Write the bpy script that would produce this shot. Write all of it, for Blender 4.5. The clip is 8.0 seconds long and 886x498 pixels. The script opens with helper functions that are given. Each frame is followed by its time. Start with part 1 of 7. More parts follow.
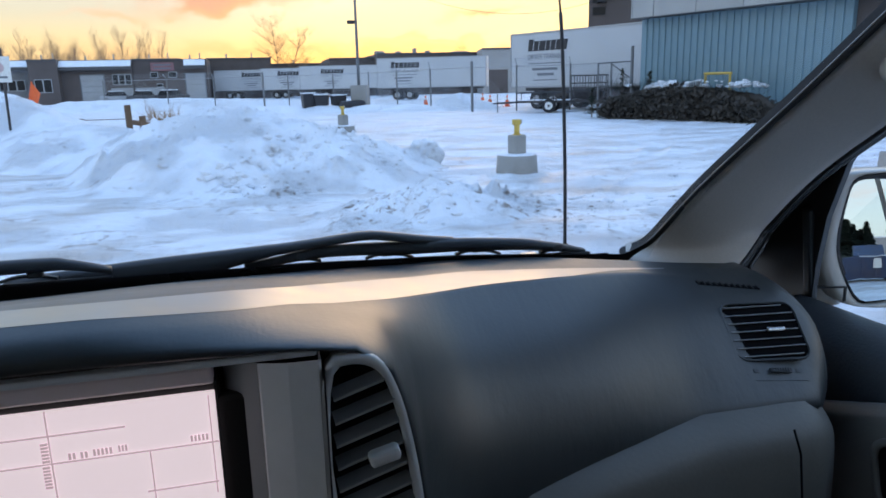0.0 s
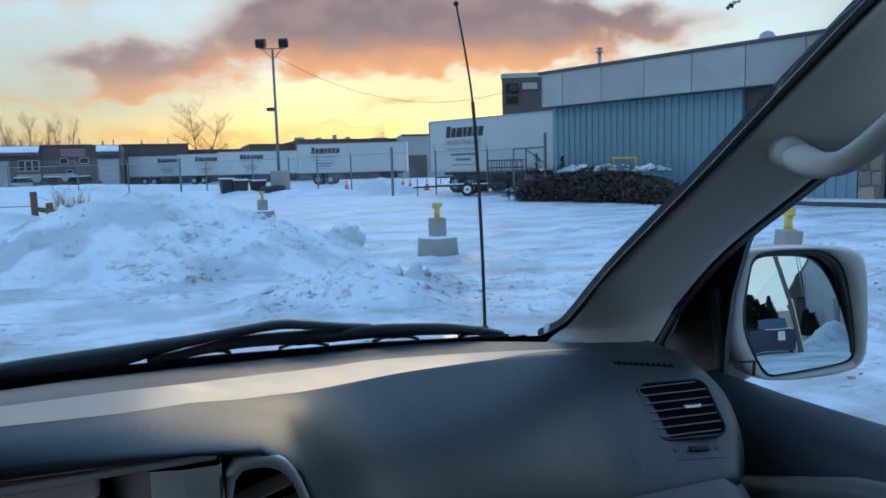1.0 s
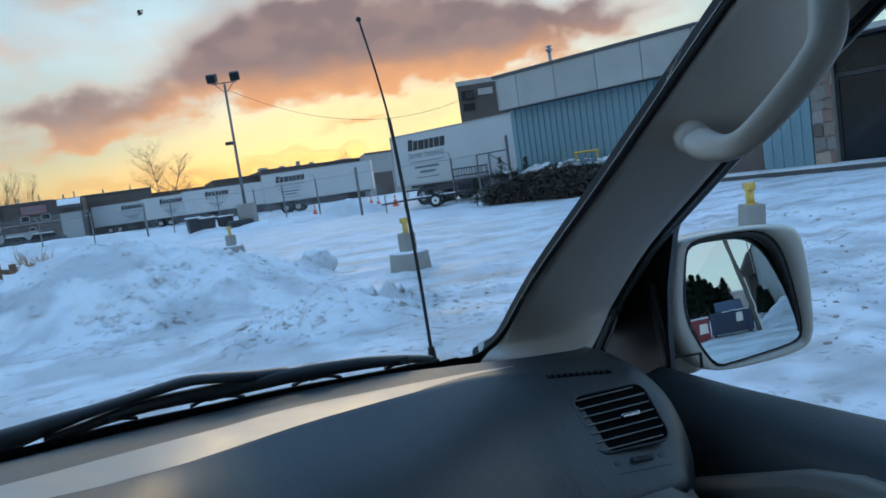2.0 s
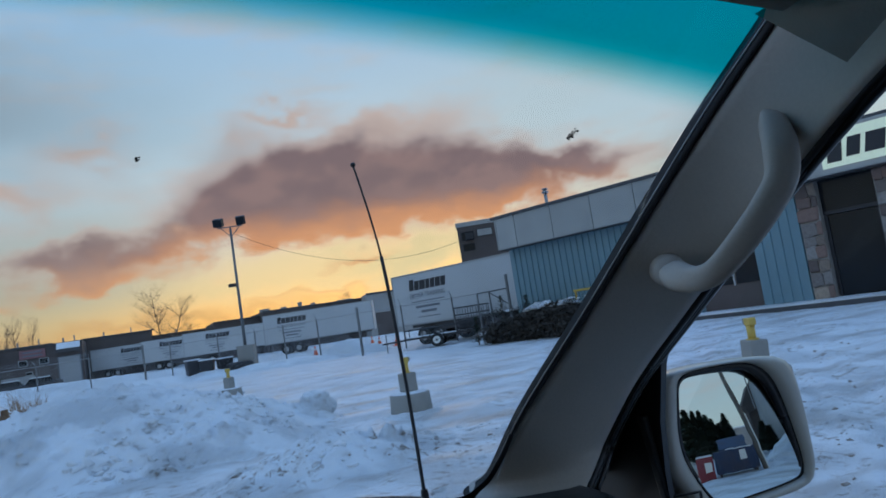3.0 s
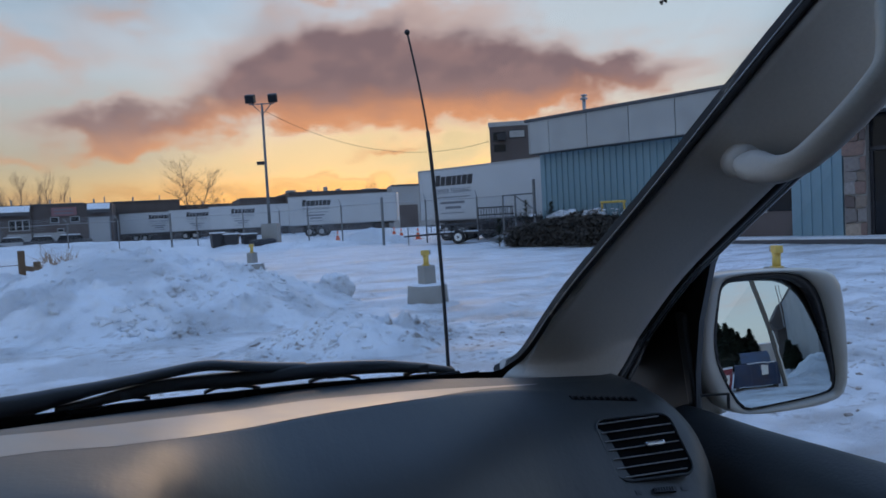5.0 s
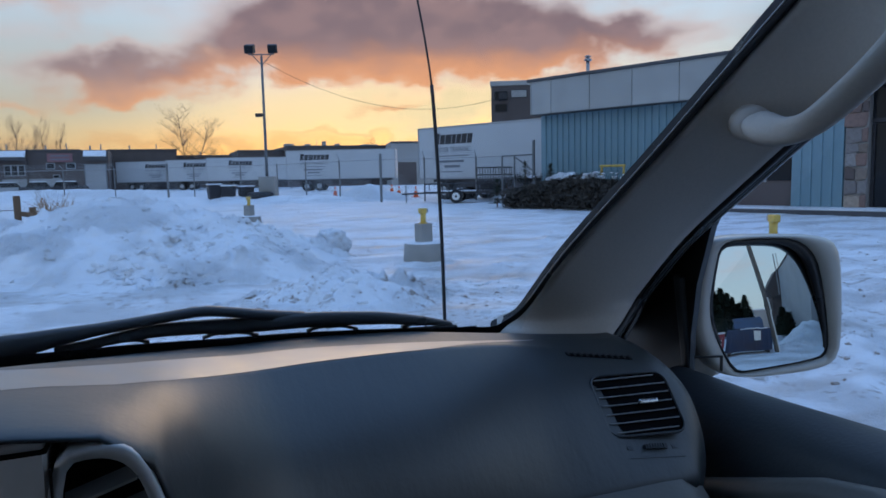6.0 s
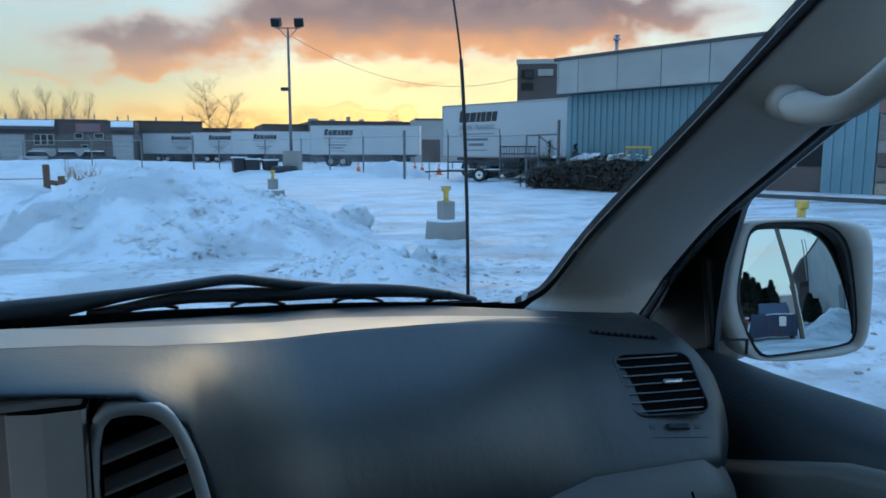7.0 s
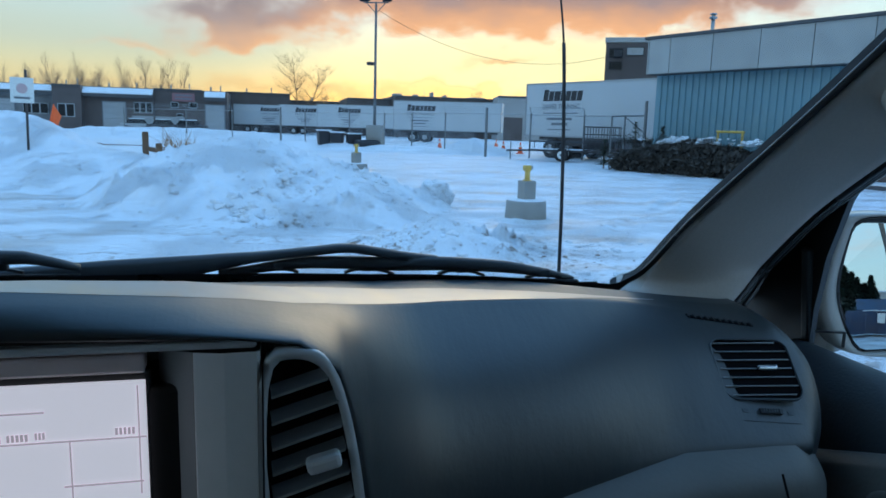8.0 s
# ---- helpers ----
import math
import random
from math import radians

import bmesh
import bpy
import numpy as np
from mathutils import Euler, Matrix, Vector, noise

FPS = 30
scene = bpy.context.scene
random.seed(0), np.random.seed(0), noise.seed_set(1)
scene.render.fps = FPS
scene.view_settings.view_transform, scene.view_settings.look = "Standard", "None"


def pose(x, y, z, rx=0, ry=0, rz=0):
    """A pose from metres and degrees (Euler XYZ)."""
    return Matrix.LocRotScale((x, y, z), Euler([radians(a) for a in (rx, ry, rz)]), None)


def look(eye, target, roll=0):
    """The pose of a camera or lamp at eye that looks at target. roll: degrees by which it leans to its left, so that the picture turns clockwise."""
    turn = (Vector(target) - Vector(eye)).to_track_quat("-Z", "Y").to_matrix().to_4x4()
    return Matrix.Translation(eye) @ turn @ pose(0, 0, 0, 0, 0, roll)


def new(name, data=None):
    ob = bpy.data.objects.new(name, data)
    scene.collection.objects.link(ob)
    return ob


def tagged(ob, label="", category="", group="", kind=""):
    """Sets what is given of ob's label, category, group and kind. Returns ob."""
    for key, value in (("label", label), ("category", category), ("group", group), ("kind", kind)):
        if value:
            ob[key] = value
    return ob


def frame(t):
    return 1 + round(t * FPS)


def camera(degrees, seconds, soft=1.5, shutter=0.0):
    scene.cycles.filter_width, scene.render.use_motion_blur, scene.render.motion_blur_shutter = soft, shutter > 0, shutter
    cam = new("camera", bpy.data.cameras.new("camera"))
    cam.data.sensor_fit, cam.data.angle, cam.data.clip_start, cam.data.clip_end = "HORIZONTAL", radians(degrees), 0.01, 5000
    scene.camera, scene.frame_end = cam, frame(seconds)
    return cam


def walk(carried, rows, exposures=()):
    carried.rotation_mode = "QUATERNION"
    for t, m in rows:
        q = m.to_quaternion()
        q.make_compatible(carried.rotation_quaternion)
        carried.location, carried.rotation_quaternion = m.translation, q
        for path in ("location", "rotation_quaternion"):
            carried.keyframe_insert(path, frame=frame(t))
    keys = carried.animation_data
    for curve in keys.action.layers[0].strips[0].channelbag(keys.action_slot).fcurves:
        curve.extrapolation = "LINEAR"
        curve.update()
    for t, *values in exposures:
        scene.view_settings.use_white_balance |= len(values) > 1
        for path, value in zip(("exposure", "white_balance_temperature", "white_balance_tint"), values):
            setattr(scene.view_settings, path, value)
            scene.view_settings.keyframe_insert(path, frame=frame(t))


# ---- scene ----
from mathutils.bvhtree import BVHTree

cam = camera(64.0, 8.0, soft=1.65)
# seconds, eye, target, roll; the eye stays inside the parked vehicle
PATH = [
    (0, (0.1260, -0.0449, 1.4891), (1.3367, 4.6716, 0.3539), -1.364),
    (0.5, (0.1241, -0.0517, 1.4938), (1.5616, 4.6633, 0.6554), -1.663),
    (1, (0.1364, -0.0355, 1.4899), (1.9064, 4.6050, 0.9126), -1.558),
    (1.2, (0.1394, -0.0344, 1.4917), (2.0078, 4.5780, 1.0061), -1.679),
    (2.3, (0.2478, -0.0153, 1.4935), (2.2662, 4.5350, 1.0231), -10.561),
    (2.5, (0.2511, -0.0344, 1.4974), (2.3773, 4.4869, 1.3039), -11.620),
    (3, (0.2330, -0.0365, 1.4851), (2.2917, 4.4970, 1.9424), -8.843),
    (3.5, (0.2289, -0.0372, 1.4831), (2.1278, 4.5794, 1.7684), -8.078),
    (4, (0.2290, -0.0368, 1.4833), (2.0632, 4.6092, 1.7080), -7.524),
    (4.5, (0.2213, -0.0268, 1.4757), (2.0400, 4.6307, 1.5021), -5.312),
    (5, (0.2117, -0.0023, 1.4595), (2.0510, 4.6411, 1.2213), -3.064),
    (6.5, (0.2056, 0.0011, 1.4524), (2.0058, 4.6270, 0.8526), -0.506),
    (7, (0.2016, 0.0019, 1.4499), (1.8957, 4.6571, 0.7726), 0.046),
    (7.5, (0.1985, -0.0058, 1.4528), (1.7632, 4.6840, 0.7063), 0.435),
    (8, (0.1599, -0.0294, 1.4545), (1.3344, 4.7576, 0.6150), 1.699),
]
walk(cam, [(t, look(eye, target, roll)) for t, eye, target, roll in PATH],
     exposures=[(0.0, 0.85, 6850, 10), (1.0, 0.42, 5850, -3), (2.3, 0.28, 6200, -1), (3.0, -0.15, 6150, 4), (4.5, -0.16, 6500, 12), (5.2, -0.05, 6350, 13), (6.5, 0.22, 5800, 3), (7.0, 0.40, 5680, -6), (8.0, 0.50, 5600, -7)])


# ---- world and light ----
def build_world():
    w = bpy.data.worlds.new("dawn_sky")
    scene.world = w
    w.use_nodes = True
    nt = w.node_tree
    nt.nodes.clear()
    N, L = nt.nodes, nt.links

    def math1(op, a, b=None, c=None, clamp=False):
        n = N.new("ShaderNodeMath")
        n.operation, n.use_clamp = op, clamp
        for i, v in enumerate((a, b, c)):
            if v is None:
                continue
            if isinstance(v, (int, float)):
                n.inputs[i].default_value = v
            else:
                L.new(v, n.inputs[i])
        return n.outputs[0]

    def mix(fac, a, b):
        n = N.new("ShaderNodeMix")
        n.data_type = "RGBA"
        for s, v in ((n.inputs[0], fac), (n.inputs[6], a), (n.inputs[7], b)):
            if isinstance(v, (int, float)):
                s.default_value = v
            elif isinstance(v, tuple):
                s.default_value = (*v, 1)
            else:
                L.new(v, s)
        return n.outputs[2]

    def ramp(fac, stops):
        n = N.new("ShaderNodeValToRGB")
        el = n.color_ramp.elements
        while len(el) < len(stops):
            el.new(0.5)
        for e, (p, c) in zip(el, stops):
            e.position, e.color = p, (*c, 1)
        L.new(fac, n.inputs[0])
        return n.outputs[0]

    def smooth(v, lo, hi):
        n = N.new("ShaderNodeMapRange")
        n.interpolation_type = "SMOOTHSTEP"
        n.inputs[1].default_value, n.inputs[2].default_value = lo, hi
        L.new(v, n.inputs[0])
        return n.outputs[0]

    tc = N.new("ShaderNodeTexCoord")
    nrm = N.new("ShaderNodeVectorMath")
    nrm.operation = "NORMALIZE"
    L.new(tc.outputs["Generated"], nrm.inputs[0])
    sep = N.new("ShaderNodeSeparateXYZ")
    L.new(nrm.outputs[0], sep.inputs[0])
    deg = 180 / math.pi
    az = math1("MULTIPLY", math1("ARCTAN2", sep.outputs[0], sep.outputs[1]), deg)
    el = math1("MULTIPLY", math1("ARCSINE", sep.outputs[2]), deg)

    def turbulence(sx, sy, scale, detail, rough, seed):
        comb = N.new("ShaderNodeCombineXYZ")
        L.new(math1("MULTIPLY", az, sx), comb.inputs[0])
        L.new(math1("MULTIPLY", el, sy), comb.inputs[1])
        comb.inputs[2].default_value = seed
        n = N.new("ShaderNodeTexNoise")
        n.inputs["Scale"].default_value, n.inputs["Detail"].default_value = scale, detail
        n.inputs["Roughness"].default_value = rough
        L.new(comb.outputs[0], n.inputs["Vector"])
        return n.outputs["Fac"]

    big = turbulence(0.10, 0.22, 1.0, 3.0, 0.5, 3.1)
    fine = turbulence(0.21, 0.33, 1.4, 4.5, 0.48, 7.7)
    wisp = turbulence(0.07, 0.30, 1.2, 6.0, 0.6, 1.3)
    # wobble the coordinates so that the clouds have uneven outlines
    azw = math1("ADD", az, math1("MULTIPLY", math1("SUBTRACT", big, 0.5), 9.0))
    elw = math1("ADD", el, math1("MULTIPLY", math1("SUBTRACT", fine, 0.5), 5.5))

    def blobs(rows):
        total = None
        for a, e, sa, se, amp in rows:
            dx = math1("DIVIDE", math1("SUBTRACT", azw, a), sa)
            dy = math1("DIVIDE", math1("SUBTRACT", elw, e), se)
            q = math1("ADD", math1("MULTIPLY", dx, dx), math1("MULTIPLY", dy, dy))
            g = math1("MULTIPLY", math1("EXPONENT", math1("MULTIPLY", q, -1.0)), amp)
            total = g if total is None else math1("ADD", total, g)
        return total

    e01 = math1("DIVIDE", math1("MAXIMUM", el, 0.0), 90.0)
    warm = ramp(e01, [(0.0, (0.84, 0.40, 0.15)), (0.022, (0.88, 0.51, 0.21)), (0.050, (0.82, 0.63, 0.38)), (0.085, (0.66, 0.67, 0.64)), (0.125, (0.58, 0.72, 0.84)), (0.18, (0.51, 0.69, 0.87)), (0.26, (0.44, 0.65, 0.92)), (0.5, (0.31, 0.58, 1.12)), (1.0, (0.25, 0.53, 1.12))])
    cool = ramp(e01, [(0.0, (0.56, 0.66, 0.78)), (0.06, (0.60, 0.71, 0.83)), (0.18, (0.55, 0.69, 0.88)), (0.5, (0.32, 0.57, 1.06)), (1.0, (0.25, 0.53, 1.12))])
    nish = N.new("ShaderNodeTexSky")
    nish.sky_type, nish.sun_disc = "NISHITA", False
    nish.sun_elevation, nish.sun_rotation = radians(2.0), radians(20.0)
    from_sun = math1("ABSOLUTE", math1("SUBTRACT", az, 20.0))
    sky = mix(smooth(from_sun, 45.0, 100.0), warm, cool)
    plus = N.new("ShaderNodeMix")
    plus.data_type, plus.blend_type = "RGBA", "ADD"
    plus.inputs[0].default_value = 0.05
    L.new(sky, plus.inputs[6])
    L.new(nish.outputs[0], plus.inputs[7])
    sky = plus.outputs[2]
    # duller haze to the north of the glow
    sky = mix(math1("MULTIPLY", smooth(az, 8.0, -10.0), math1("MULTIPLY", smooth(el, 9.0, 4.0), 0.45)), sky, (0.60, 0.53, 0.36))
    sky = mix(math1("MULTIPLY", smooth(az, 9.0, -4.0), math1("MULTIPLY", smooth(el, 3.0, 6.0), math1("MULTIPLY", smooth(el, 14.0, 9.0), 0.5))), sky, (0.50, 0.51, 0.49))
    # brighter yellow-white glow where the sun stands below the roofs
    glow = blobs([(19.0, 4.4, 10.0, 2.0, 1.0), (15.0, 6.4, 4.5, 0.8, 0.6), (25.0, 5.8, 5.0, 1.4, 0.7), (7.0, 5.2, 6.0, 1.0, 0.4)])
    sky = mix(math1("MULTIPLY", glow, 0.85, clamp=True), sky, (1.20, 0.90, 0.49))
    band = blobs([(4.0, 2.4, 16.0, 0.55, 0.6), (3.0, 8.2, 5.0, 0.9, 0.5), (14.0, 3.2, 5.0, 0.25, 0.4)])
    sky = mix(math1("MULTIPLY", band, 0.8, clamp=True), sky, (0.92, 0.46, 0.18))
    # thin pale veils high up
    veil = math1("MULTIPLY", smooth(wisp, 0.46, 0.72), math1("MULTIPLY", smooth(el, 6.0, 14.0), 0.38))
    sky = mix(veil, sky, (0.74, 0.76, 0.82))
    pink = blobs([(-8.0, 12.8, 6.0, 1.4, 0.9), (-1.4, 15.6, 2.6, 1.2, 0.9), (12.4, 17.5, 2.6, 0.6, 0.9), (20.0, 15.4, 7.0, 1.0, 0.7), (8.0, 15.4, 2.5, 1.2, 0.4)])
    sky = mix(math1("MULTIPLY", pink, 0.95, clamp=True), sky, (0.80, 0.55, 0.47))
    pale = blobs([(36.0, 17.0, 10.0, 5.0, 0.9), (30.0, 13.5, 6.0, 1.6, 0.4)])
    sky = mix(math1("MULTIPLY", pale, 0.8, clamp=True), sky, (0.72, 0.80, 0.86))
    grey = blobs([(-10.0, 19.0, 12.0, 4.2, 1.1), (8.5, 15.0, 2.6, 1.6, 0.5)])
    sky = mix(math1("MULTIPLY", grey, 0.7, clamp=True), sky, (0.38, 0.45, 0.54))
    mass = blobs([(7.5, 10.6, 4.4, 2.4, 1.0), (12.5, 12.0, 5.0, 2.9, 1.1), (19.0, 11.6, 6.0, 3.3, 1.2), (25.5, 10.8, 5.5, 2.8, 1.15), (32.0, 10.0, 5.0, 2.1, 1.1), (37.5, 10.2, 3.2, 1.2, 0.9),
                  (-3.6, 7.8, 4.8, 1.4, 1.1), (-1.0, 6.2, 3.6, 0.9, 0.75), (-9.5, 5.2, 3.5, 0.7, 0.55), (17.4, 5.6, 3.6, 0.5, 0.6), (2.4, 8.6, 3.2, 1.1, 0.5), (11.0, 8.0, 6.0, 1.0, 0.55), (21.0, 8.2, 6.0, 1.1, 0.6), (29.0, 8.4, 4.5, 0.9, 0.5)])
    halo = math1("MULTIPLY", smooth(math1("ADD", mass, math1("MULTIPLY", math1("SUBTRACT", wisp, 0.5), 0.9)), -0.05, 0.45), smooth(el, 5.0, 9.0))
    sky = mix(math1("MULTIPLY", halo, 0.6), sky, (0.80, 0.55, 0.48))
    cover = smooth(math1("ADD", mass, math1("MULTIPLY", math1("SUBTRACT", fine, 0.5), 0.75)), 0.12, 1.0)
    high = math1("ADD", el, math1("MULTIPLY", smooth(az, 7.0, -4.0), 2.3))
    lit = smooth(math1("ADD", high, math1("MULTIPLY", math1("SUBTRACT", fine, 0.5), 3.6)), 10.6, 7.4)
    cloud = mix(lit, mix(smooth(fine, 0.35, 0.65), (0.240, 0.145, 0.163), (0.355, 0.205, 0.202)), (1.0, 0.40, 0.17))
    sky = mix(math1("MULTIPLY", cover, math1("SUBTRACT", 0.88, math1("MULTIPLY", smooth(az, 7.0, -4.0), 0.14))), sky, cloud)
    below = smooth(el, -0.3, -2.5)
    sky = mix(below, sky, (0.34, 0.38, 0.45))

    bg, out = N.new("ShaderNodeBackground"), N.new("ShaderNodeOutputWorld")
    L.new(sky, bg.inputs[0])
    bg.inputs[1].default_value = SKY
    L.new(bg.outputs[0], out.inputs[0])


SKY = 0.85
build_world()
sun = new("sun", bpy.data.lights.new("sun", "SUN"))
sun.data.energy, sun.data.angle, sun.data.color = 0.5, radians(32), (1.0, 0.70, 0.46)
sun.matrix_world = look((0, 0, 0), (-math.sin(radians(20)), -math.cos(radians(20)), -math.tan(radians(7))))


# ---- materials ----
def material(name, base, rough=0.6, metal=0.0, grain=(30, 0.12), stain=(2.5, 0.15), bump=(60, 0.1), tint=None, spec=0.5, coat=0.0, piece=0.0):
    """Colour with two scales of variation and a fine relief, in metres of the object's own space."""
    m = bpy.data.materials.new(name)
    m.use_nodes = True
    nt = m.node_tree
    N, L = nt.nodes, nt.links
    p = N["Principled BSDF"]
    tc = N.new("ShaderNodeTexCoord")

    def tex(scale, detail=4.0):
        n = N.new("ShaderNodeTexNoise")
        n.inputs["Scale"].default_value, n.inputs["Detail"].default_value = scale, detail
        L.new(tc.outputs["Object"], n.inputs["Vector"])
        return n.outputs["Fac"]

    def mixc(f, a, b):
        n = N.new("ShaderNodeMix")
        n.data_type = "RGBA"
        L.new(f, n.inputs[0])
        for s, v in ((n.inputs[6], a), (n.inputs[7], b)):
            if isinstance(v, tuple):
                s.default_value = (*v, 1)
            else:
                L.new(v, s)
        return n.outputs[2]

    def rng(v, lo, hi, a, b):
        n = N.new("ShaderNodeMapRange")
        for i, x in enumerate((lo, hi, a, b)):
            n.inputs[i + 1].default_value = x
        L.new(v, n.inputs[0])
        return n.outputs[0]

    lo = tuple(c * (1 - grain[1]) for c in base)
    hi = tuple(min(1, c * (1 + grain[1])) for c in base)
    col = mixc(tex(grain[0]), lo, hi)
    dirt = tint or tuple(c * 0.5 for c in base)
    st = tex(stain[0], 6.0)
    col = mixc(rng(st, 0.45, 0.75, 0.0, stain[1]), col, dirt)
    if piece:
        oi = N.new("ShaderNodeObjectInfo")
        col = mixc(rng(oi.outputs["Random"], 0, 1, 0, piece), col, dirt)
    L.new(col, p.inputs["Base Color"])
    L.new(rng(st, 0.3, 0.8, max(0.02, rough - 0.08), min(1, rough + 0.1)), p.inputs["Roughness"])
    p.inputs["Metallic"].default_value = metal
    p.inputs["Specular IOR Level"].default_value = spec
    p.inputs["Coat Weight"].default_value = coat
    p.inputs["Coat Roughness"].default_value = 0.42 if rough > 0.45 else 0.03
    if bump[1]:
        b = N.new("ShaderNodeBump")
        b.inputs["Strength"].default_value = bump[1]
        b.inputs["Distance"].default_value = 0.3 / bump[0]
        L.new(tex(bump[0], 3.0), b.inputs["Height"])
        L.new(b.outputs[0], p.inputs["Normal"])
    return m


def glowing(name, colour, strength):
    m = material(name, colour)
    p = m.node_tree.nodes["Principled BSDF"]
    p.inputs["Emission Color"].default_value = (*colour, 1)
    p.inputs["Emission Strength"].default_value = strength
    return m


def pane_material(name, colour, band=None):
    """Clear glass: light goes straight through, Fresnel adds the gloss. band: (z low, z high, colour) of a shade strip."""
    m = bpy.data.materials.new(name)
    m.use_nodes = True
    N, L = m.node_tree.nodes, m.node_tree.links
    N.clear()
    tr, gl, mx, fr, out = (N.new(k) for k in ("ShaderNodeBsdfTransparent", "ShaderNodeBsdfGlossy", "ShaderNodeMixShader", "ShaderNodeLayerWeight", "ShaderNodeOutputMaterial"))
    tr.inputs[0].default_value = (*colour, 1)
    gl.inputs["Roughness"].default_value = 0.02
    fr.inputs[0].default_value = 0.5
    pw, gain = N.new("ShaderNodeMath"), N.new("ShaderNodeMath")
    pw.operation, gain.operation = "POWER", "MULTIPLY_ADD"
    L.new(fr.outputs["Facing"], pw.inputs[0])
    pw.inputs[1].default_value = 5.0
    L.new(pw.outputs[0], gain.inputs[0])
    gain.inputs[1].default_value, gain.inputs[2].default_value = 0.2, 0.02
    if band:
        tc, sp, mr, mc = (N.new(k) for k in ("ShaderNodeTexCoord", "ShaderNodeSeparateXYZ", "ShaderNodeMapRange", "ShaderNodeMix"))
        mr.interpolation_type, mc.data_type = "SMOOTHSTEP", "RGBA"
        L.new(tc.outputs["Object"], sp.inputs[0])
        xx, lift = N.new("ShaderNodeMath"), N.new("ShaderNodeMath")
        xx.operation, lift.operation = "MULTIPLY", "MULTIPLY_ADD"
        L.new(sp.outputs[0], xx.inputs[0])
        L.new(sp.outputs[0], xx.inputs[1])
        L.new(xx.outputs[0], lift.inputs[0])
        lift.inputs[1].default_value = 0.203  # the strip's edge follows the roof's bow
        L.new(sp.outputs[2], lift.inputs[2])
        L.new(lift.outputs[0], mr.inputs[0])
        mr.inputs[1].default_value, mr.inputs[2].default_value = band[0], band[1]
        L.new(mr.outputs[0], mc.inputs[0])
        mc.inputs[6].default_value, mc.inputs[7].default_value = (*colour, 1), (*band[2], 1)
        L.new(mc.outputs[2], tr.inputs[0])
    L.new(gain.outputs[0], mx.inputs[0])
    L.new(tr.outputs[0], mx.inputs[1])
    L.new(gl.outputs[0], mx.inputs[2])
    L.new(mx.outputs[0], out.inputs[0])
    return m


def snow_material(name, dirty, tracks):
    """Snow with clumps, drifts and patches of grey-brown grit; tracks stretches the grit along the way that cars drive."""
    m = bpy.data.materials.new(name)
    m.use_nodes = True
    N, L = m.node_tree.nodes, m.node_tree.links
    p = N["Principled BSDF"]
    tc = N.new("ShaderNodeTexCoord")

    def tex(scale, detail, vec=None, rough=0.55):
        n = N.new("ShaderNodeTexNoise")
        n.inputs["Scale"].default_value, n.inputs["Detail"].default_value, n.inputs["Roughness"].default_value = scale, detail, rough
        L.new(vec or tc.outputs["Object"], n.inputs["Vector"])
        return n.outputs["Fac"]

    def rng(v, lo, hi, a, b):
        n = N.new("ShaderNodeMapRange")
        n.interpolation_type = "SMOOTHSTEP"
        for i, x in enumerate((lo, hi, a, b)):
            n.inputs[i + 1].default_value = x
        L.new(v, n.inputs[0])
        return n.outputs[0]

    def mixc(f, a, b):
        n = N.new("ShaderNodeMix")
        n.data_type = "RGBA"
        L.new(f, n.inputs[0])
        for s, v in ((n.inputs[6], a), (n.inputs[7], b)):
            if isinstance(v, tuple):
                s.default_value = (*v, 1)
            else:
                L.new(v, s)
        return n.outputs[2]

    def mul(a, b):
        n = N.new("ShaderNodeMath")
        n.operation = "MULTIPLY"
        L.new(a, n.inputs[0])
        L.new(b, n.inputs[1])
        return n.outputs[0]

    col = mixc(tex(1.1, 5), (0.74, 0.775, 0.825), (0.87, 0.895, 0.93))
    grit = mul(rng(tex(0.7, 4), 0.42, 0.58, 0, 1), rng(tex(7.0, 8, None, 0.75), 0.52, 0.62, 0, dirty))
    col = mixc(grit, col, (0.24, 0.19, 0.15))
    # smooth drifts between patches of broken snow
    height = mul(tex(9.0 if tracks else 4.5, 9, None, 0.72), rng(tex(0.8, 3), 0.42, 0.60, 0.25, 1.0))
    if tracks:
        mp = N.new("ShaderNodeMapping")
        mp.inputs["Rotation"].default_value = (0, 0, radians(22))
        mp.inputs["Scale"].default_value = (0.28, 1.0, 1.0)
        L.new(tc.outputs["Object"], mp.inputs["Vector"])
        lane = tex(1.3, 6, mp.outputs[0], 0.6)
        col = mixc(rng(lane, 0.46, 0.66, 0, 0.7), col, (0.47, 0.455, 0.45))
        add = N.new("ShaderNodeMath")
        add.operation = "ADD"
        L.new(height, add.inputs[0])
        add.inputs[1].default_value = 0.0
        height = add.outputs[0]
        L.new(rng(lane, 0.45, 0.65, 0.75, 0.42), p.inputs["Roughness"])
    else:
        p.inputs["Roughness"].default_value = 0.8
    L.new(col, p.inputs["Base Color"])
    b = N.new("ShaderNodeBump")
    b.inputs["Strength"].default_value, b.inputs["Distance"].default_value = 1.0, 0.09 if tracks else 0.15
    L.new(height, b.inputs["Height"])
    L.new(b.outputs[0], p.inputs["Normal"])
    return m


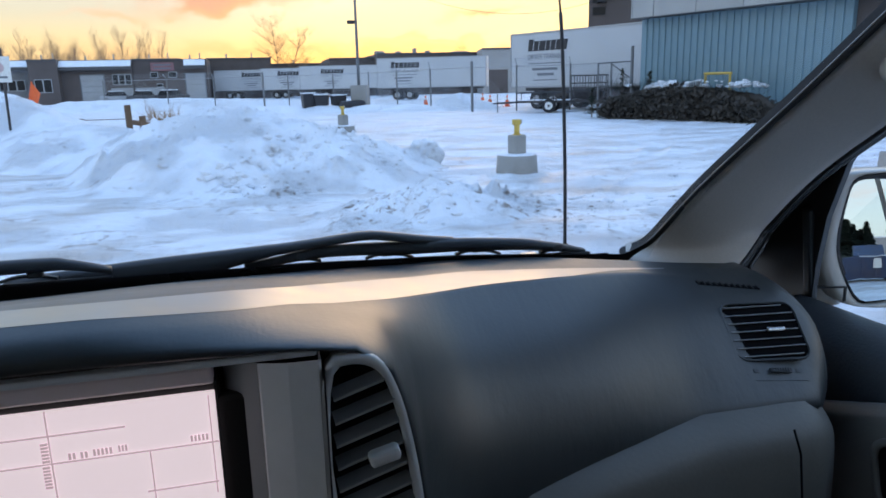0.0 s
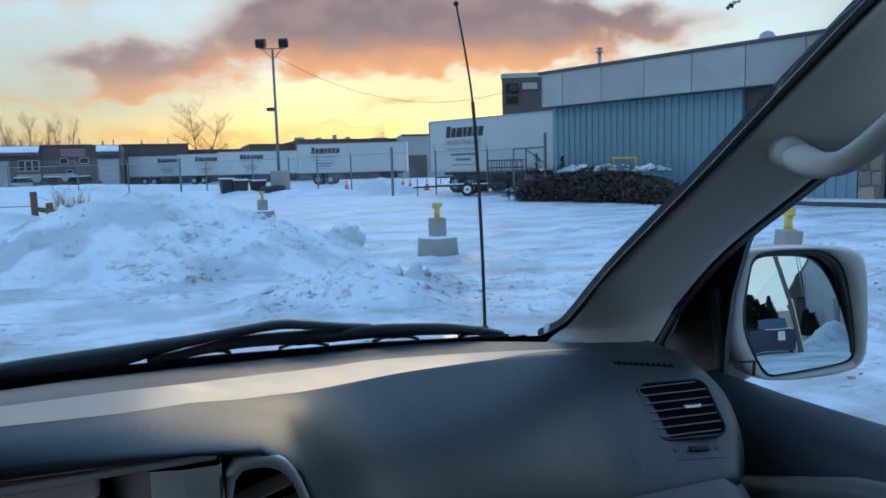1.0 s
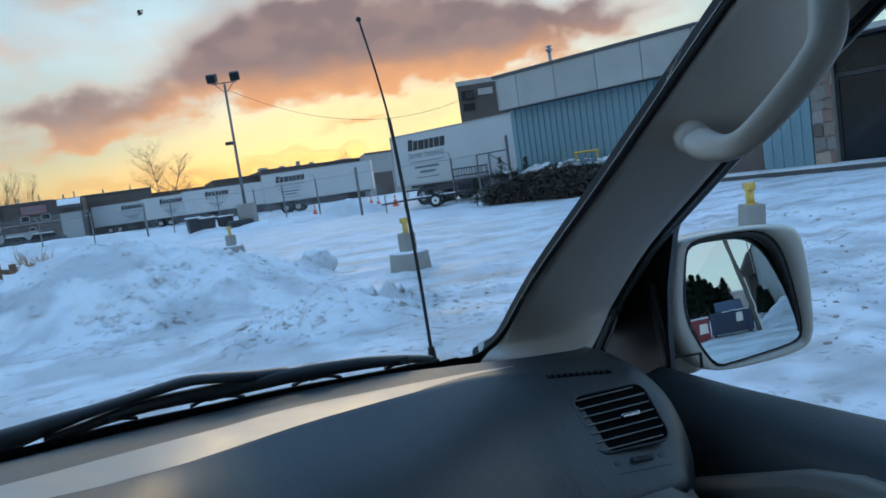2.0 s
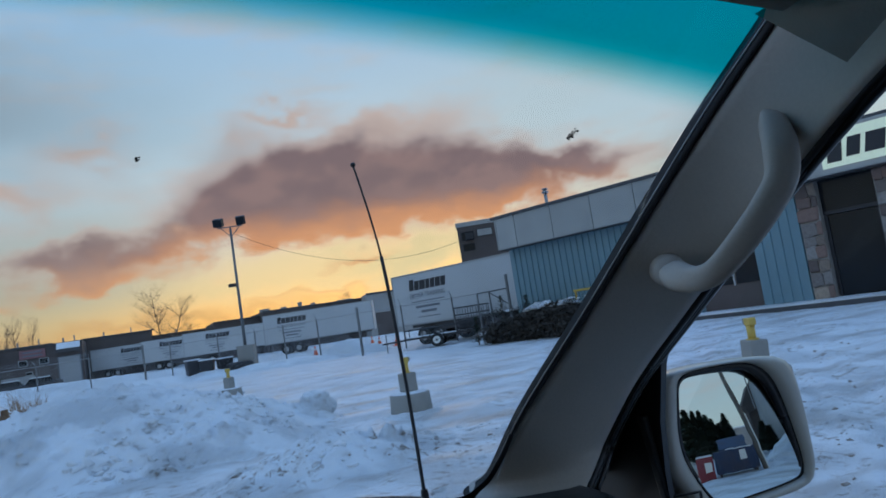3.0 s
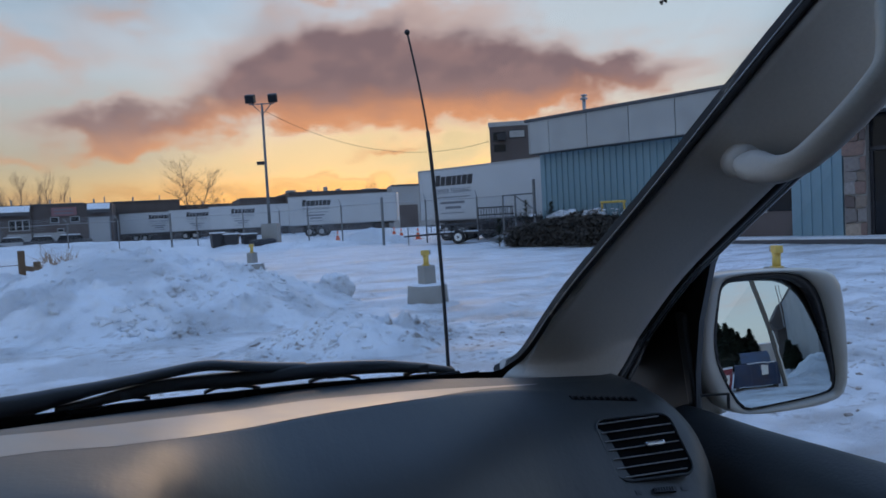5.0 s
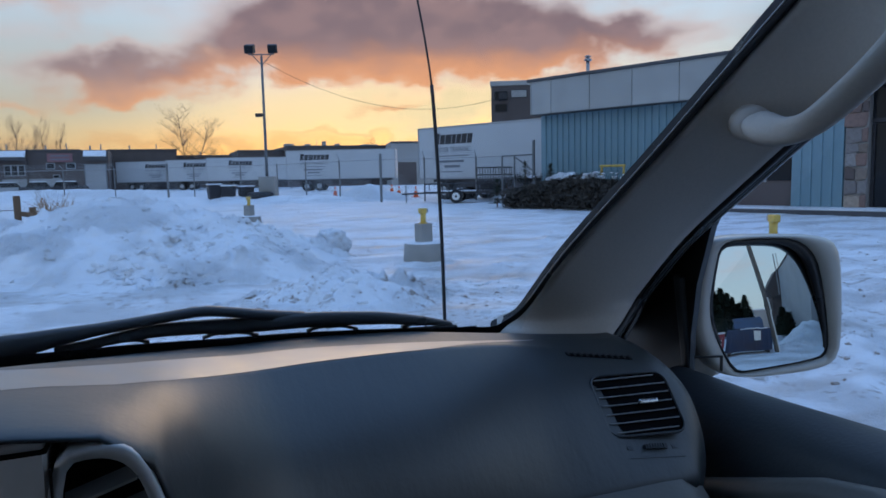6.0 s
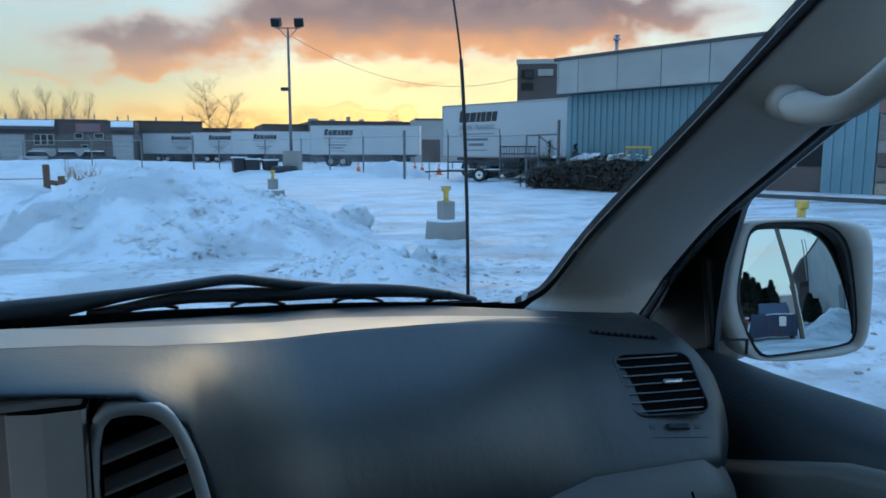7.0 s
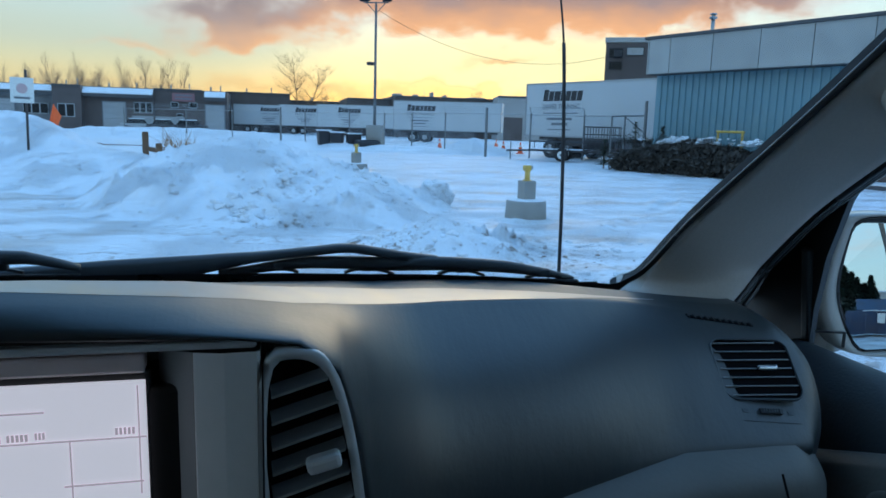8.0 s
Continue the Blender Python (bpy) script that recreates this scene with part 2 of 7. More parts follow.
SNOW = snow_material("trodden_snow", 0.8, True)
PILE = snow_material("ploughed_snow", 0.5, False)
HEAP = snow_material("gritty_snow", 0.95, False)
CLEAN = snow_material("fresh_snow", 0.0, False)
GRIT = material("frozen_grit", (0.33, 0.285, 0.25), 0.9, grain=(30, 0.3), stain=(6, 0.4), bump=(40, 0.5))
CONCRETE = material("concrete", (0.30, 0.29, 0.27), 0.85, grain=(40, 0.2), stain=(3, 0.4), bump=(50, 0.4))
YELLOW = material("yellow_paint", (0.62, 0.43, 0.09), 0.5, stain=(9, 0.4), tint=(0.30, 0.20, 0.08))
TRAILER_WHITE = material("trailer_white", (0.49, 0.50, 0.51), 0.5, grain=(6, 0.04), stain=(0.5, 0.35), bump=(8, 0.05), tint=(0.36, 0.36, 0.36))
BLACK_PAINT = material("black_paint", (0.02, 0.02, 0.025), 0.5, bump=(20, 0.02))
GREY_PRINT = material("grey_print", (0.16, 0.17, 0.19), 0.6)
STEEL = material("galvanised_steel", (0.36, 0.37, 0.38), 0.45, 0.7, stain=(6, 0.3))
POST_STEEL = material("weathered_post_steel", (0.20, 0.205, 0.21), 0.6, 0.4, stain=(4, 0.4))
DARK_STEEL = material("dark_steel", (0.05, 0.05, 0.055), 0.55, 0.4, stain=(6, 0.3), tint=(0.12, 0.07, 0.05))
RUBBER = material("tyre_rubber", (0.025, 0.025, 0.027), 0.85, bump=(60, 0.3))
TEAL = material("teal_steel_siding", (0.165, 0.27, 0.32), 0.5, grain=(3, 0.08), stain=(0.7, 0.35), bump=(5, 0.05), tint=(0.23, 0.33, 0.37))
FASCIA = material("grey_fascia_panel", (0.40, 0.395, 0.38), 0.6, grain=(4, 0.06), stain=(0.8, 0.4), bump=(10, 0.08), tint=(0.20, 0.195, 0.185), piece=0.35)
ROOF_EDGE = material("dark_roof_edge", (0.07, 0.07, 0.075), 0.6)
BROWN_WALL = material("dark_brown_siding", (0.105, 0.085, 0.08), 0.75, stain=(0.6, 0.3), bump=(6, 0.1))
MORTAR = material("mortar", (0.30, 0.28, 0.26), 0.95, bump=(40, 0.3))
DARK_GLASS = material("dark_window_glass", (0.015, 0.017, 0.02), 0.12, bump=(2, 0.02), spec=0.2)
SIGN_FACE = glowing("sign_face", (0.72, 0.78, 0.60), 0.35)
LAMP_GLOW = glowing("warm_lamp", (1.0, 0.75, 0.35), 14.0)
GREY_WALL = material("grey_block_wall", (0.36, 0.35, 0.34), 0.85, stain=(0.5, 0.3), bump=(4, 0.1))
WHITE_DOOR = material("white_overhead_door", (0.36, 0.37, 0.38), 0.6, stain=(0.8, 0.25))
BARK = material("bare_bark", (0.20, 0.14, 0.10), 0.9, grain=(20, 0.3), bump=(30, 0.4))
TWIG = material("fine_twigs", (0.34, 0.22, 0.13), 0.9)
NEEDLE = material("spruce_needles", (0.035, 0.055, 0.035), 0.8, grain=(8, 0.4), stain=(2, 0.5))
HEDGE = material("hedge_twigs", (0.058, 0.050, 0.042), 0.9, grain=(20, 0.4), stain=(3, 0.5))
ORANGE = material("safety_orange", (0.85, 0.14, 0.03), 0.5)
WOOD_GREY = material("grey_pole_wood", (0.15, 0.14, 0.125), 0.85, grain=(25, 0.3), bump=(30, 0.4))
WOOD = material("weathered_wood", (0.16, 0.10, 0.06), 0.85, grain=(25, 0.3), bump=(30, 0.4))
BIN_BLUE = material("dumpster_blue", (0.028, 0.05, 0.11), 0.55, stain=(2, 0.5), tint=(0.10, 0.07, 0.06))
BIN_RED = material("bin_red", (0.20, 0.025, 0.04), 0.55, stain=(3, 0.3))
WHITE_LABEL = material("white_label", (0.75, 0.75, 0.72), 0.6)
# vehicle
DASH = material("dark_grey_dash_vinyl", (0.018, 0.026, 0.030), 0.48, grain=(400, 0.14), stain=(7, 0.25), bump=(240, 0.12), tint=(0.034, 0.044, 0.049), spec=0.85, coat=0.12)
DASH.node_tree.nodes["Principled BSDF"].inputs["IOR"].default_value = 1.55
def creased(m, size, amount):
    """Short slanting creases, in patches, over a material's grain."""
    N, L = m.node_tree.nodes, m.node_tree.links
    p = N["Principled BSDF"]
    tc, mp, fold, patch, lift, b = (N.new(k) for k in ("ShaderNodeTexCoord", "ShaderNodeMapping", "ShaderNodeTexNoise", "ShaderNodeTexNoise", "ShaderNodeMath", "ShaderNodeBump"))
    mp.inputs["Rotation"].default_value = (radians(20), 0, radians(-32))
    mp.inputs["Scale"].default_value = (1.0, 0.16, 0.5)
    L.new(tc.outputs["Object"], mp.inputs["Vector"])
    L.new(mp.outputs[0], fold.inputs["Vector"])
    fold.inputs["Scale"].default_value, fold.inputs["Detail"].default_value = size, 3.0
    L.new(tc.outputs["Object"], patch.inputs["Vector"])
    patch.inputs["Scale"].default_value, patch.inputs["Detail"].default_value = 14.0, 4.0
    lift.operation = "MULTIPLY"
    L.new(fold.outputs["Fac"], lift.inputs[0])
    L.new(patch.outputs["Fac"], lift.inputs[1])
    b.inputs["Strength"].default_value, b.inputs["Distance"].default_value = amount, 0.004
    L.new(lift.outputs[0], b.inputs["Height"])
    for link in list(L):
        if link.to_node == p and link.to_socket.name == "Normal":
            L.new(link.from_socket, b.inputs["Normal"])
    L.new(b.outputs[0], p.inputs["Normal"])


creased(DASH, 85.0, 0.28)
# dash vinyl again, paler and far glossier to force the sky's bright reflection
DASH_SHEEN = material("polished_dash_vinyl", (0.075, 0.080, 0.083), 0.36, grain=(400, 0.12), stain=(30, 0.2), bump=(240, 0.03), tint=(0.09, 0.09, 0.09), spec=1.0)
DASH_SHEEN.node_tree.nodes["Principled BSDF"].inputs["IOR"].default_value = 2.7
DOOR_DARK = material("dark_grey_door_vinyl", (0.048, 0.056, 0.062), 0.5, grain=(300, 0.15), bump=(240, 0.3))
# near-black that paints the shade of shallow hollows; also joints and the pillar return
SHADE_BLACK = material("vent_cavity", (0.004, 0.004, 0.005), 0.8, bump=(100, 0.0), spec=0.1)
# the pillar's taupe, darkened so its colour holds the shade low in the cabin
TAUPE_SHADED = material("beige_plastic", (0.155, 0.148, 0.131), 0.55, grain=(250, 0.08), stain=(6, 0.15), bump=(220, 0.2))
PILLAR = material("taupe_pillar_trim", (0.58, 0.535, 0.48), 0.6, grain=(300, 0.08), stain=(5, 0.15), bump=(260, 0.25))
SILVER = material("satin_silver_plastic", (0.74, 0.77, 0.79), 0.36, 0.12, grain=(90, 0.05), stain=(8, 0.15), bump=(300, 0.03))
CHEEK = material("satin_grey_plastic", (0.22, 0.24, 0.255), 0.38, 0.1, grain=(90, 0.05), stain=(8, 0.15), bump=(300, 0.03))
VENT_BLACK = material("vent_black", (0.018, 0.018, 0.02), 0.45, bump=(200, 0.1))
CHROME = material("bright_tab", (0.62, 0.64, 0.66), 0.25, 0.9, bump=(90, 0.02))
FRIT = material("black_glass_edge", (0.02, 0.02, 0.022), 0.3)
WIPER = material("wiper_black", (0.05, 0.053, 0.057), 0.5, stain=(40, 0.3), tint=(0.075, 0.075, 0.075), bump=(150, 0.2))
PAINT = material("champagne_car_paint", (0.52, 0.49, 0.43), 0.32, 0.12, grain=(500, 0.06), stain=(5, 0.25), bump=(30, 0.01), tint=(0.34, 0.32, 0.29), coat=0.4)
# unseen seats and floor, kept dark so that the lower dash gets little light
SEAT = material("grey_seat_cloth", (0.06, 0.057, 0.053), 0.95, bump=(300, 0.4))
CARPET = material("dark_carpet", (0.03, 0.03, 0.032), 0.95, grain=(300, 0.3), bump=(300, 0.4))
HEADLINER = material("headliner_cloth", (0.25, 0.237, 0.218), 0.95, bump=(300, 0.4))
DIRT_SPOT = material("glass_grime", (0.03, 0.03, 0.03), 0.9)
SCREEN = glowing("map_screen", (0.86, 0.74, 0.82), 0.42)
SCREEN_FRAME = material("screen_surround", (0.86, 0.76, 0.76), 0.35)
MAP_INK = glowing("map_ink", (0.50, 0.40, 0.45), 0.38)
SLAT = material("slat_grey", (0.34, 0.35, 0.355), 0.4, bump=(200, 0.05))
WINDSHIELD = pane_material("windshield_glass", (0.95, 0.97, 0.97), (1.7161, 1.7541, (0.0, 0.58, 0.63)))
SIDE_GLASS = pane_material("side_window_glass", (0.93, 0.96, 0.96))
# tint of the unseen rear panes, set to limit light in the cabin
DIMMING_GLASS = pane_material("privacy_glass", (0.15, 0.155, 0.16))
MIRROR = material("mirror_silver", (0.60, 0.68, 0.69), 0.02, 1.0, grain=(1, 0.0), stain=(1, 0.0), bump=(1, 0))
MIRROR.node_tree.nodes["Principled BSDF"].inputs["Roughness"].default_value = 0.0
for link in list(MIRROR.node_tree.links):
    if link.to_socket.name == "Roughness":
        MIRROR.node_tree.links.remove(link)


# ---- mesh helpers ----
def mesh_object(name, bm, mat, parent=None, label="", smooth=False):
    me = bpy.data.meshes.new(name)
    bmesh.ops.recalc_face_normals(bm, faces=bm.faces[:])
    if smooth:
        for f in bm.faces:
            f.smooth = True
    bm.to_mesh(me)
    bm.free()
    me.materials.append(mat)
    ob = new(name, me)
    if parent:
        ob.parent = parent
    if label:
        ob["label"] = label
    return ob


def part(name, bm, mat, parent, label="", smooth=False):
    return mesh_object(name, bm, mat, parent, label, smooth)


def thing(name, label, category, group="", m=None, kind=""):
    ob = tagged(new(name), label, category, group, kind)
    if m is not None:
        ob.matrix_basis = m
    return ob


def box(bm, c, s, m=None, bevel=0.0):
    r = bmesh.ops.create_cube(bm, size=1.0)
    vs = r["verts"]
    bmesh.ops.scale(bm, vec=s, verts=vs)
    if bevel:
        es = list({e for v in vs for e in v.link_edges})
        r2 = bmesh.ops.bevel(bm, geom=es, offset=bevel, segments=2, affect="EDGES", profile=0.5)
        vs = list({v for f in r2["faces"] for v in f.verts} | {v for v in vs if v.is_valid})
    mm = Matrix.Translation(c)
    if m is not None:
        mm = mm @ m
    bmesh.ops.transform(bm, matrix=mm, verts=vs)
    return vs


def boxed(c, s, m=None, bevel=0.0):
    bm = bmesh.new()
    box(bm, c, s, m, bevel)
    return bm


def rod(bm, a, b, r1, r2=None, n=8):
    a, b = Vector(a), Vector(b)
    d = b - a
    r = bmesh.ops.create_cone(bm, cap_ends=True, segments=n, radius1=r1, radius2=r1 if r2 is None else r2, depth=d.length)
    m = Matrix.Translation((a + b) / 2) @ d.to_track_quat("Z", "Y").to_matrix().to_4x4()
    bmesh.ops.transform(bm, matrix=m, verts=r["verts"])
    return r["verts"]


def rodded(a, b, r1, r2=None, n=8):
    bm = bmesh.new()
    rod(bm, a, b, r1, r2, n)
    return bm


def tube(bm, pts, radii, n=8, squash=1.0):
    """A tube through the points, closed at both ends."""
    pts = [Vector(p) for p in pts]
    rings = []
    for i, p in enumerate(pts):
        d = (pts[min(i + 1, len(pts) - 1)] - pts[max(i - 1, 0)]).normalized()
        side = d.cross(Vector((0, 0, 1)))
        side = side.normalized() if side.length > 1e-4 else Vector((1, 0, 0))
        up = side.cross(d).normalized()
        r = radii[i] if isinstance(radii, (list, tuple)) else radii
        rings.append([bm.verts.new(p + side * (r * math.cos(k * math.tau / n)) + up * (r * squash * math.sin(k * math.tau / n))) for k in range(n)])
    for a, b in zip(rings, rings[1:]):
        for k in range(n):
            bm.faces.new((a[k], a[(k + 1) % n], b[(k + 1) % n], b[k]))
    bm.faces.new(rings[0][::-1])
    bm.faces.new(rings[-1])
    return bm


def loft(rows, thick=None, close=False):
    """A sheet through rows of points; thick: a vector by which its back is shifted."""
    bm = bmesh.new()
    grid = [[bm.verts.new(p) for p in row] for row in rows]
    n = len(grid[0])
    for a, b in zip(grid, grid[1:]):
        for k in range(n - (0 if close else 1)):
            bm.faces.new((a[k], a[(k + 1) % n], b[(k + 1) % n], b[k]))
    if thick is not None:
        t = Vector(thick)
        back = [[bm.verts.new(Vector(p) + t) for p in row] for row in rows]
        for a, b in zip(back, back[1:]):
            for k in range(n - 1):
                bm.faces.new((a[k], b[k], b[k + 1], a[k + 1]))
        rim = grid[0] + [r[-1] for r in grid[1:]] + grid[-1][-2::-1] + [r[0] for r in grid[-2:0:-1]]
        brim = back[0] + [r[-1] for r in back[1:]] + back[-1][-2::-1] + [r[0] for r in back[-2:0:-1]]
        for i in range(len(rim)):
            j = (i + 1) % len(rim)
            bm.faces.new((rim[i], brim[i], brim[j], rim[j]))
    return bm


def prism(outline, depth, m):
    """A flat outline (x, y), raised by depth along z, put at m."""
    bm = bmesh.new()
    a = [bm.verts.new(m @ Vector((x, y, 0))) for x, y in outline]
    b = [bm.verts.new(m @ Vector((x, y, depth))) for x, y in outline]
    bm.faces.new(a[::-1])
    bm.faces.new(b)
    for i in range(len(a)):
        j = (i + 1) % len(a)
        bm.faces.new((a[i], a[j], b[j], b[i]))
    return bm


def rounded(w, h, r, n=5):
    out = []
    for cx, cy, a0 in ((w / 2 - r, h / 2 - r, 0), (-w / 2 + r, h / 2 - r, 90), (-w / 2 + r, -h / 2 + r, 180), (w / 2 - r, -h / 2 + r, 270)):
        for k in range(n + 1):
            a = radians(a0 + 90 * k / n)
            out.append((cx + r * math.cos(a), cy + r * math.sin(a)))
    return out


def lerp_curve(pts, t):
    """The point at t (0 to 1) on a smooth curve through the points."""
    n = len(pts) - 1
    f = min(max(t, 0.0), 1.0) * n
    i = min(int(f), n - 1)
    u = f - i
    p0, p1, p2, p3 = (Vector(pts[min(max(k, 0), n)]) for k in (i - 1, i, i + 1, i + 2))
    return 0.5 * ((2 * p1) + (p2 - p0) * u + (2 * p0 - 5 * p1 + 4 * p2 - p3) * u * u + (3 * p1 - p0 - 3 * p2 + p3) * u ** 3)


# ---- ground and snow ----
def fbm(x, y, scale, octaves=4, seed=0.0):
    s, a, f = 0.0, 1.0, scale
    for _ in range(octaves):
        s += a * noise.noise((x * f, y * f, seed))
        a *= 0.5
        f *= 2.1
    return s


def near_level(x, y):
    return max(0.0, min(1.0, (y - 1.5) / 3.0)) * max(0.0, min(1.0, (60 - y) / 20))


def ground_height(x, y):
    if abs(x) > 30 or y > 60 or y < -25:
        return 0.0
    h = 0.04 * fbm(x, y, 0.35, 3, 2.0) * near_level(x, y)
    # two cars' wheel ruts past the pedestals, with raised crumbling shoulders
    across, along = (x - 4.2) * 0.76 - (y - 7.6) * 0.65, (x - 4.2) * 0.65 + (y - 7.6) * 0.76
    if -6 < along < 26:
        bend = across + 0.012 * (along - 4) ** 2 - 0.2
        for o in (-0.75, 0.75, 2.3, 3.75):
            d = abs(bend - o + 0.06 * noise.noise((along * 0.7, o, 1.0)))
            keep = 0.55 + 0.6 * noise.noise((along * 0.35, o * 3, 6.0))
            h += keep * (-0.045 * math.exp(-(d / 0.15) ** 2) + 0.040 * math.exp(-((d - 0.27) / 0.10) ** 2) * (1 + 0.8 * noise.noise((along * 5, bend * 5, o))))
    # wheel ruts across the lot
    u, v = 0.934 * x + 0.356 * y, -0.356 * x + 0.934 * y
    rut = noise.noise((u * 0.06, v * 0.9, 9.0))
    h += 0.014 * noise.noise((u * 0.12, v * 3.4, 3.0)) * near_level(x, y) + 0.016 * rut * near_level(x, y) + 0.012 * noise.noise((x * 3.0, y * 3.0, 4.0)) * near_level(x, y)
    return h


def spaced(rows):
    out = []
    for a, b, step in rows:
        n = max(1, round((b - a) / step))
        out += [a + (b - a) * k / n for k in range(n)]
    return out + [rows[-1][1]]


def build_ground():
    xs = spaced([(-3000, -300, 450), (-300, -40, 26), (-40, -9, 1.5), (-9, -2, 0.16), (-2, 12, 0.09), (12, 26, 0.4), (26, 60, 3), (60, 300, 40), (300, 3000, 450)])
    ys = spaced([(-3000, -300, 450), (-300, -40, 26), (-40, 3, 1.5), (3, 5, 0.12), (5, 17, 0.09), (17, 24, 0.2), (24, 40, 0.4), (40, 130, 4), (130, 300, 34), (300, 3000, 450)])
    verts = [(x, y, ground_height(x, y)) for y in ys for x in xs]
    w = len(xs)
    faces = [(j * w + i, j * w + i + 1, (j + 1) * w + i + 1, (j + 1) * w + i) for j in range(len(ys) - 1) for i in range(w - 1)]
    me = bpy.data.meshes.new("ground")
    me.from_pydata(verts, [], faces)
    me.polygons.foreach_set("use_smooth", [True] * len(faces))
    me.materials.append(SNOW)
    tagged(new("ground", me), "snow-covered parking lot with icy brown wheel tracks", "ground", kind="structure")


build_ground()


def snow_pile(name, label, crest, foot, lumps, step, seed, mat=PILE, dents=()):
    """A heap with a winding crest: (x, y, height, reach); its flanks fall off to the ground with clods and hollows."""
    x0 = min(c[0] - c[3] for c in crest) - 0.5
    x1 = max(c[0] + c[3] for c in crest) + 0.5
    y0 = min(c[1] - c[3] for c in crest) - 0.5
    y1 = max(c[1] + c[3] for c in crest) + 0.5
    nx, ny = int((x1 - x0) / step) + 1, int((y1 - y0) / step) + 1
    segs = list(zip(crest, crest[1:])) or [(crest[0], crest[0])]
    verts, keep = [], []
    for j in range(ny):
        for i in range(nx):
            x, y = x0 + i * step, y0 + j * step
            xx = x + 0.30 * fbm(x, y, 0.8, 2, seed)
            yy = y + 0.30 * fbm(x, y, 0.8, 2, seed + 5)
            best = -1.0
            for a, b in segs:
                dx, dy = b[0] - a[0], b[1] - a[1]
                q = dx * dx + dy * dy
                k = 0 if q == 0 else max(0, min(1, ((xx - a[0]) * dx + (yy - a[1]) * dy) / q))
                px, py, h, reach = (a[n] + (b[n] - a[n]) * k for n in range(4))
                d = math.hypot(xx - px, yy - py) / reach
                val = h * (1 - d ** 1.25) if d < 1 else -0.25 * (d - 1) * h
                best = max(best, val)
            body = max(0.0, min(1.0, best / 0.25))
            clod = noise.voronoi((x * 3.1, y * 3.1, seed))[0][0]
            crumb = noise.voronoi((x * 7.5, y * 7.5, seed + 2))[0][0]
            rough = max(0.0, min(1.0, 0.35 + 1.6 * fbm(x, y, 0.7, 2, seed + 7)))  # smooth drifts and broken patches
            z = best + body * lumps * (0.5 * fbm(x, y, 1.1, 2, seed + 9) + 0.45 * fbm(x, y, 4.2, 4, seed + 3) + rough * (3.6 * max(0.0, 0.38 - clod) + 3.2 * max(0.0, 0.40 - crumb)))
            for ax, ay, ar, ad in dents:
                d = math.hypot(x - ax, y - ay) / ar
                if d < 1:
                    z -= ad * (1 - d * d)
            z = max(z, -0.35)
            verts.append((x, y, z + foot))
            keep.append(z > -0.3)
    faces = []
    for j in range(ny - 1):
        for i in range(nx - 1):
            q = (j * nx + i, j * nx + i + 1, (j + 1) * nx + i + 1, (j + 1) * nx + i)
            if any(keep[k] for k in q):
                faces.append(q)
    me = bpy.data.meshes.new(name)
    me.from_pydata(verts, [], faces)
    me.polygons.foreach_set("use_smooth", [True] * len(faces))
    me.validate()
    me.materials.append(mat)
    PILE_SKINS.append(BVHTree.FromPolygons(verts, faces))
    return tagged(new(name, me), label, "snow pile", "ploughed snow piles", "stuff")


PILE_SKINS = []


def top_of_snow(x, y):
    """Height of the snow, heaps included."""
    z = ground_height(x, y)
    for skin in PILE_SKINS:
        hit, _, _, _ = skin.ray_cast(Vector((x, y, 5)), Vector((0, 0, -1)))
        if hit is not None:
            z = max(z, hit.z)
    return z


def chunks(name, label, mat, count, spots, seed, size, flat=0.7):
    """Broken lumps half sunk in the snow; spots: (x, y, spread x, spread y, share)."""
    rng = random.Random(seed)
    lumps = []
    for k in range(10):
        bm = bmesh.new()
        bmesh.ops.create_icosphere(bm, subdivisions=2, radius=1.0)
        for v in bm.verts:
            v.co *= 1 + 0.6 * noise.noise(v.co * 1.3 + Vector((k * 7.1, 0, 0))) + 0.16 * noise.noise(v.co * 3.2 + Vector((0, k * 3.3, 0)))
        lumps.append(([v.co.copy() for v in bm.verts], [[v.index for v in f.verts] for f in bm.faces]))
        bm.free()
    verts, faces = [], []
    total = sum(s[4] for s in spots)
    for sx, sy, wx, wy, share in spots:
        for k in range(round(count * share / total)):
            x, y = sx + rng.gauss(0, wx), sy + rng.gauss(0, wy)
            r = size * min(1.9, math.exp(rng.gauss(0, 0.5)))
            vs, fs = rng.choice(lumps)
            m = Matrix.Translation((x, y, top_of_snow(x, y) - r * 0.12)) @ Matrix.Rotation(rng.random() * 6.28, 4, "Z") @ Matrix.Rotation(rng.gauss(0, 0.4), 4, "X") @ Matrix.Diagonal((r, r * rng.uniform(0.6, 1.0), r * flat, 1))
            base = len(verts)
            verts += [m @ v for v in vs]
            faces += [[base + i for i in f] for f in fs]
    me = bpy.data.meshes.new(name)
    me.from_pydata(verts, [], faces)
    me.polygons.foreach_set("use_smooth", [True] * len(faces))
    me.materials.append(mat)
    return tagged(new(name, me), label, "snow chunks", "", "stuff")


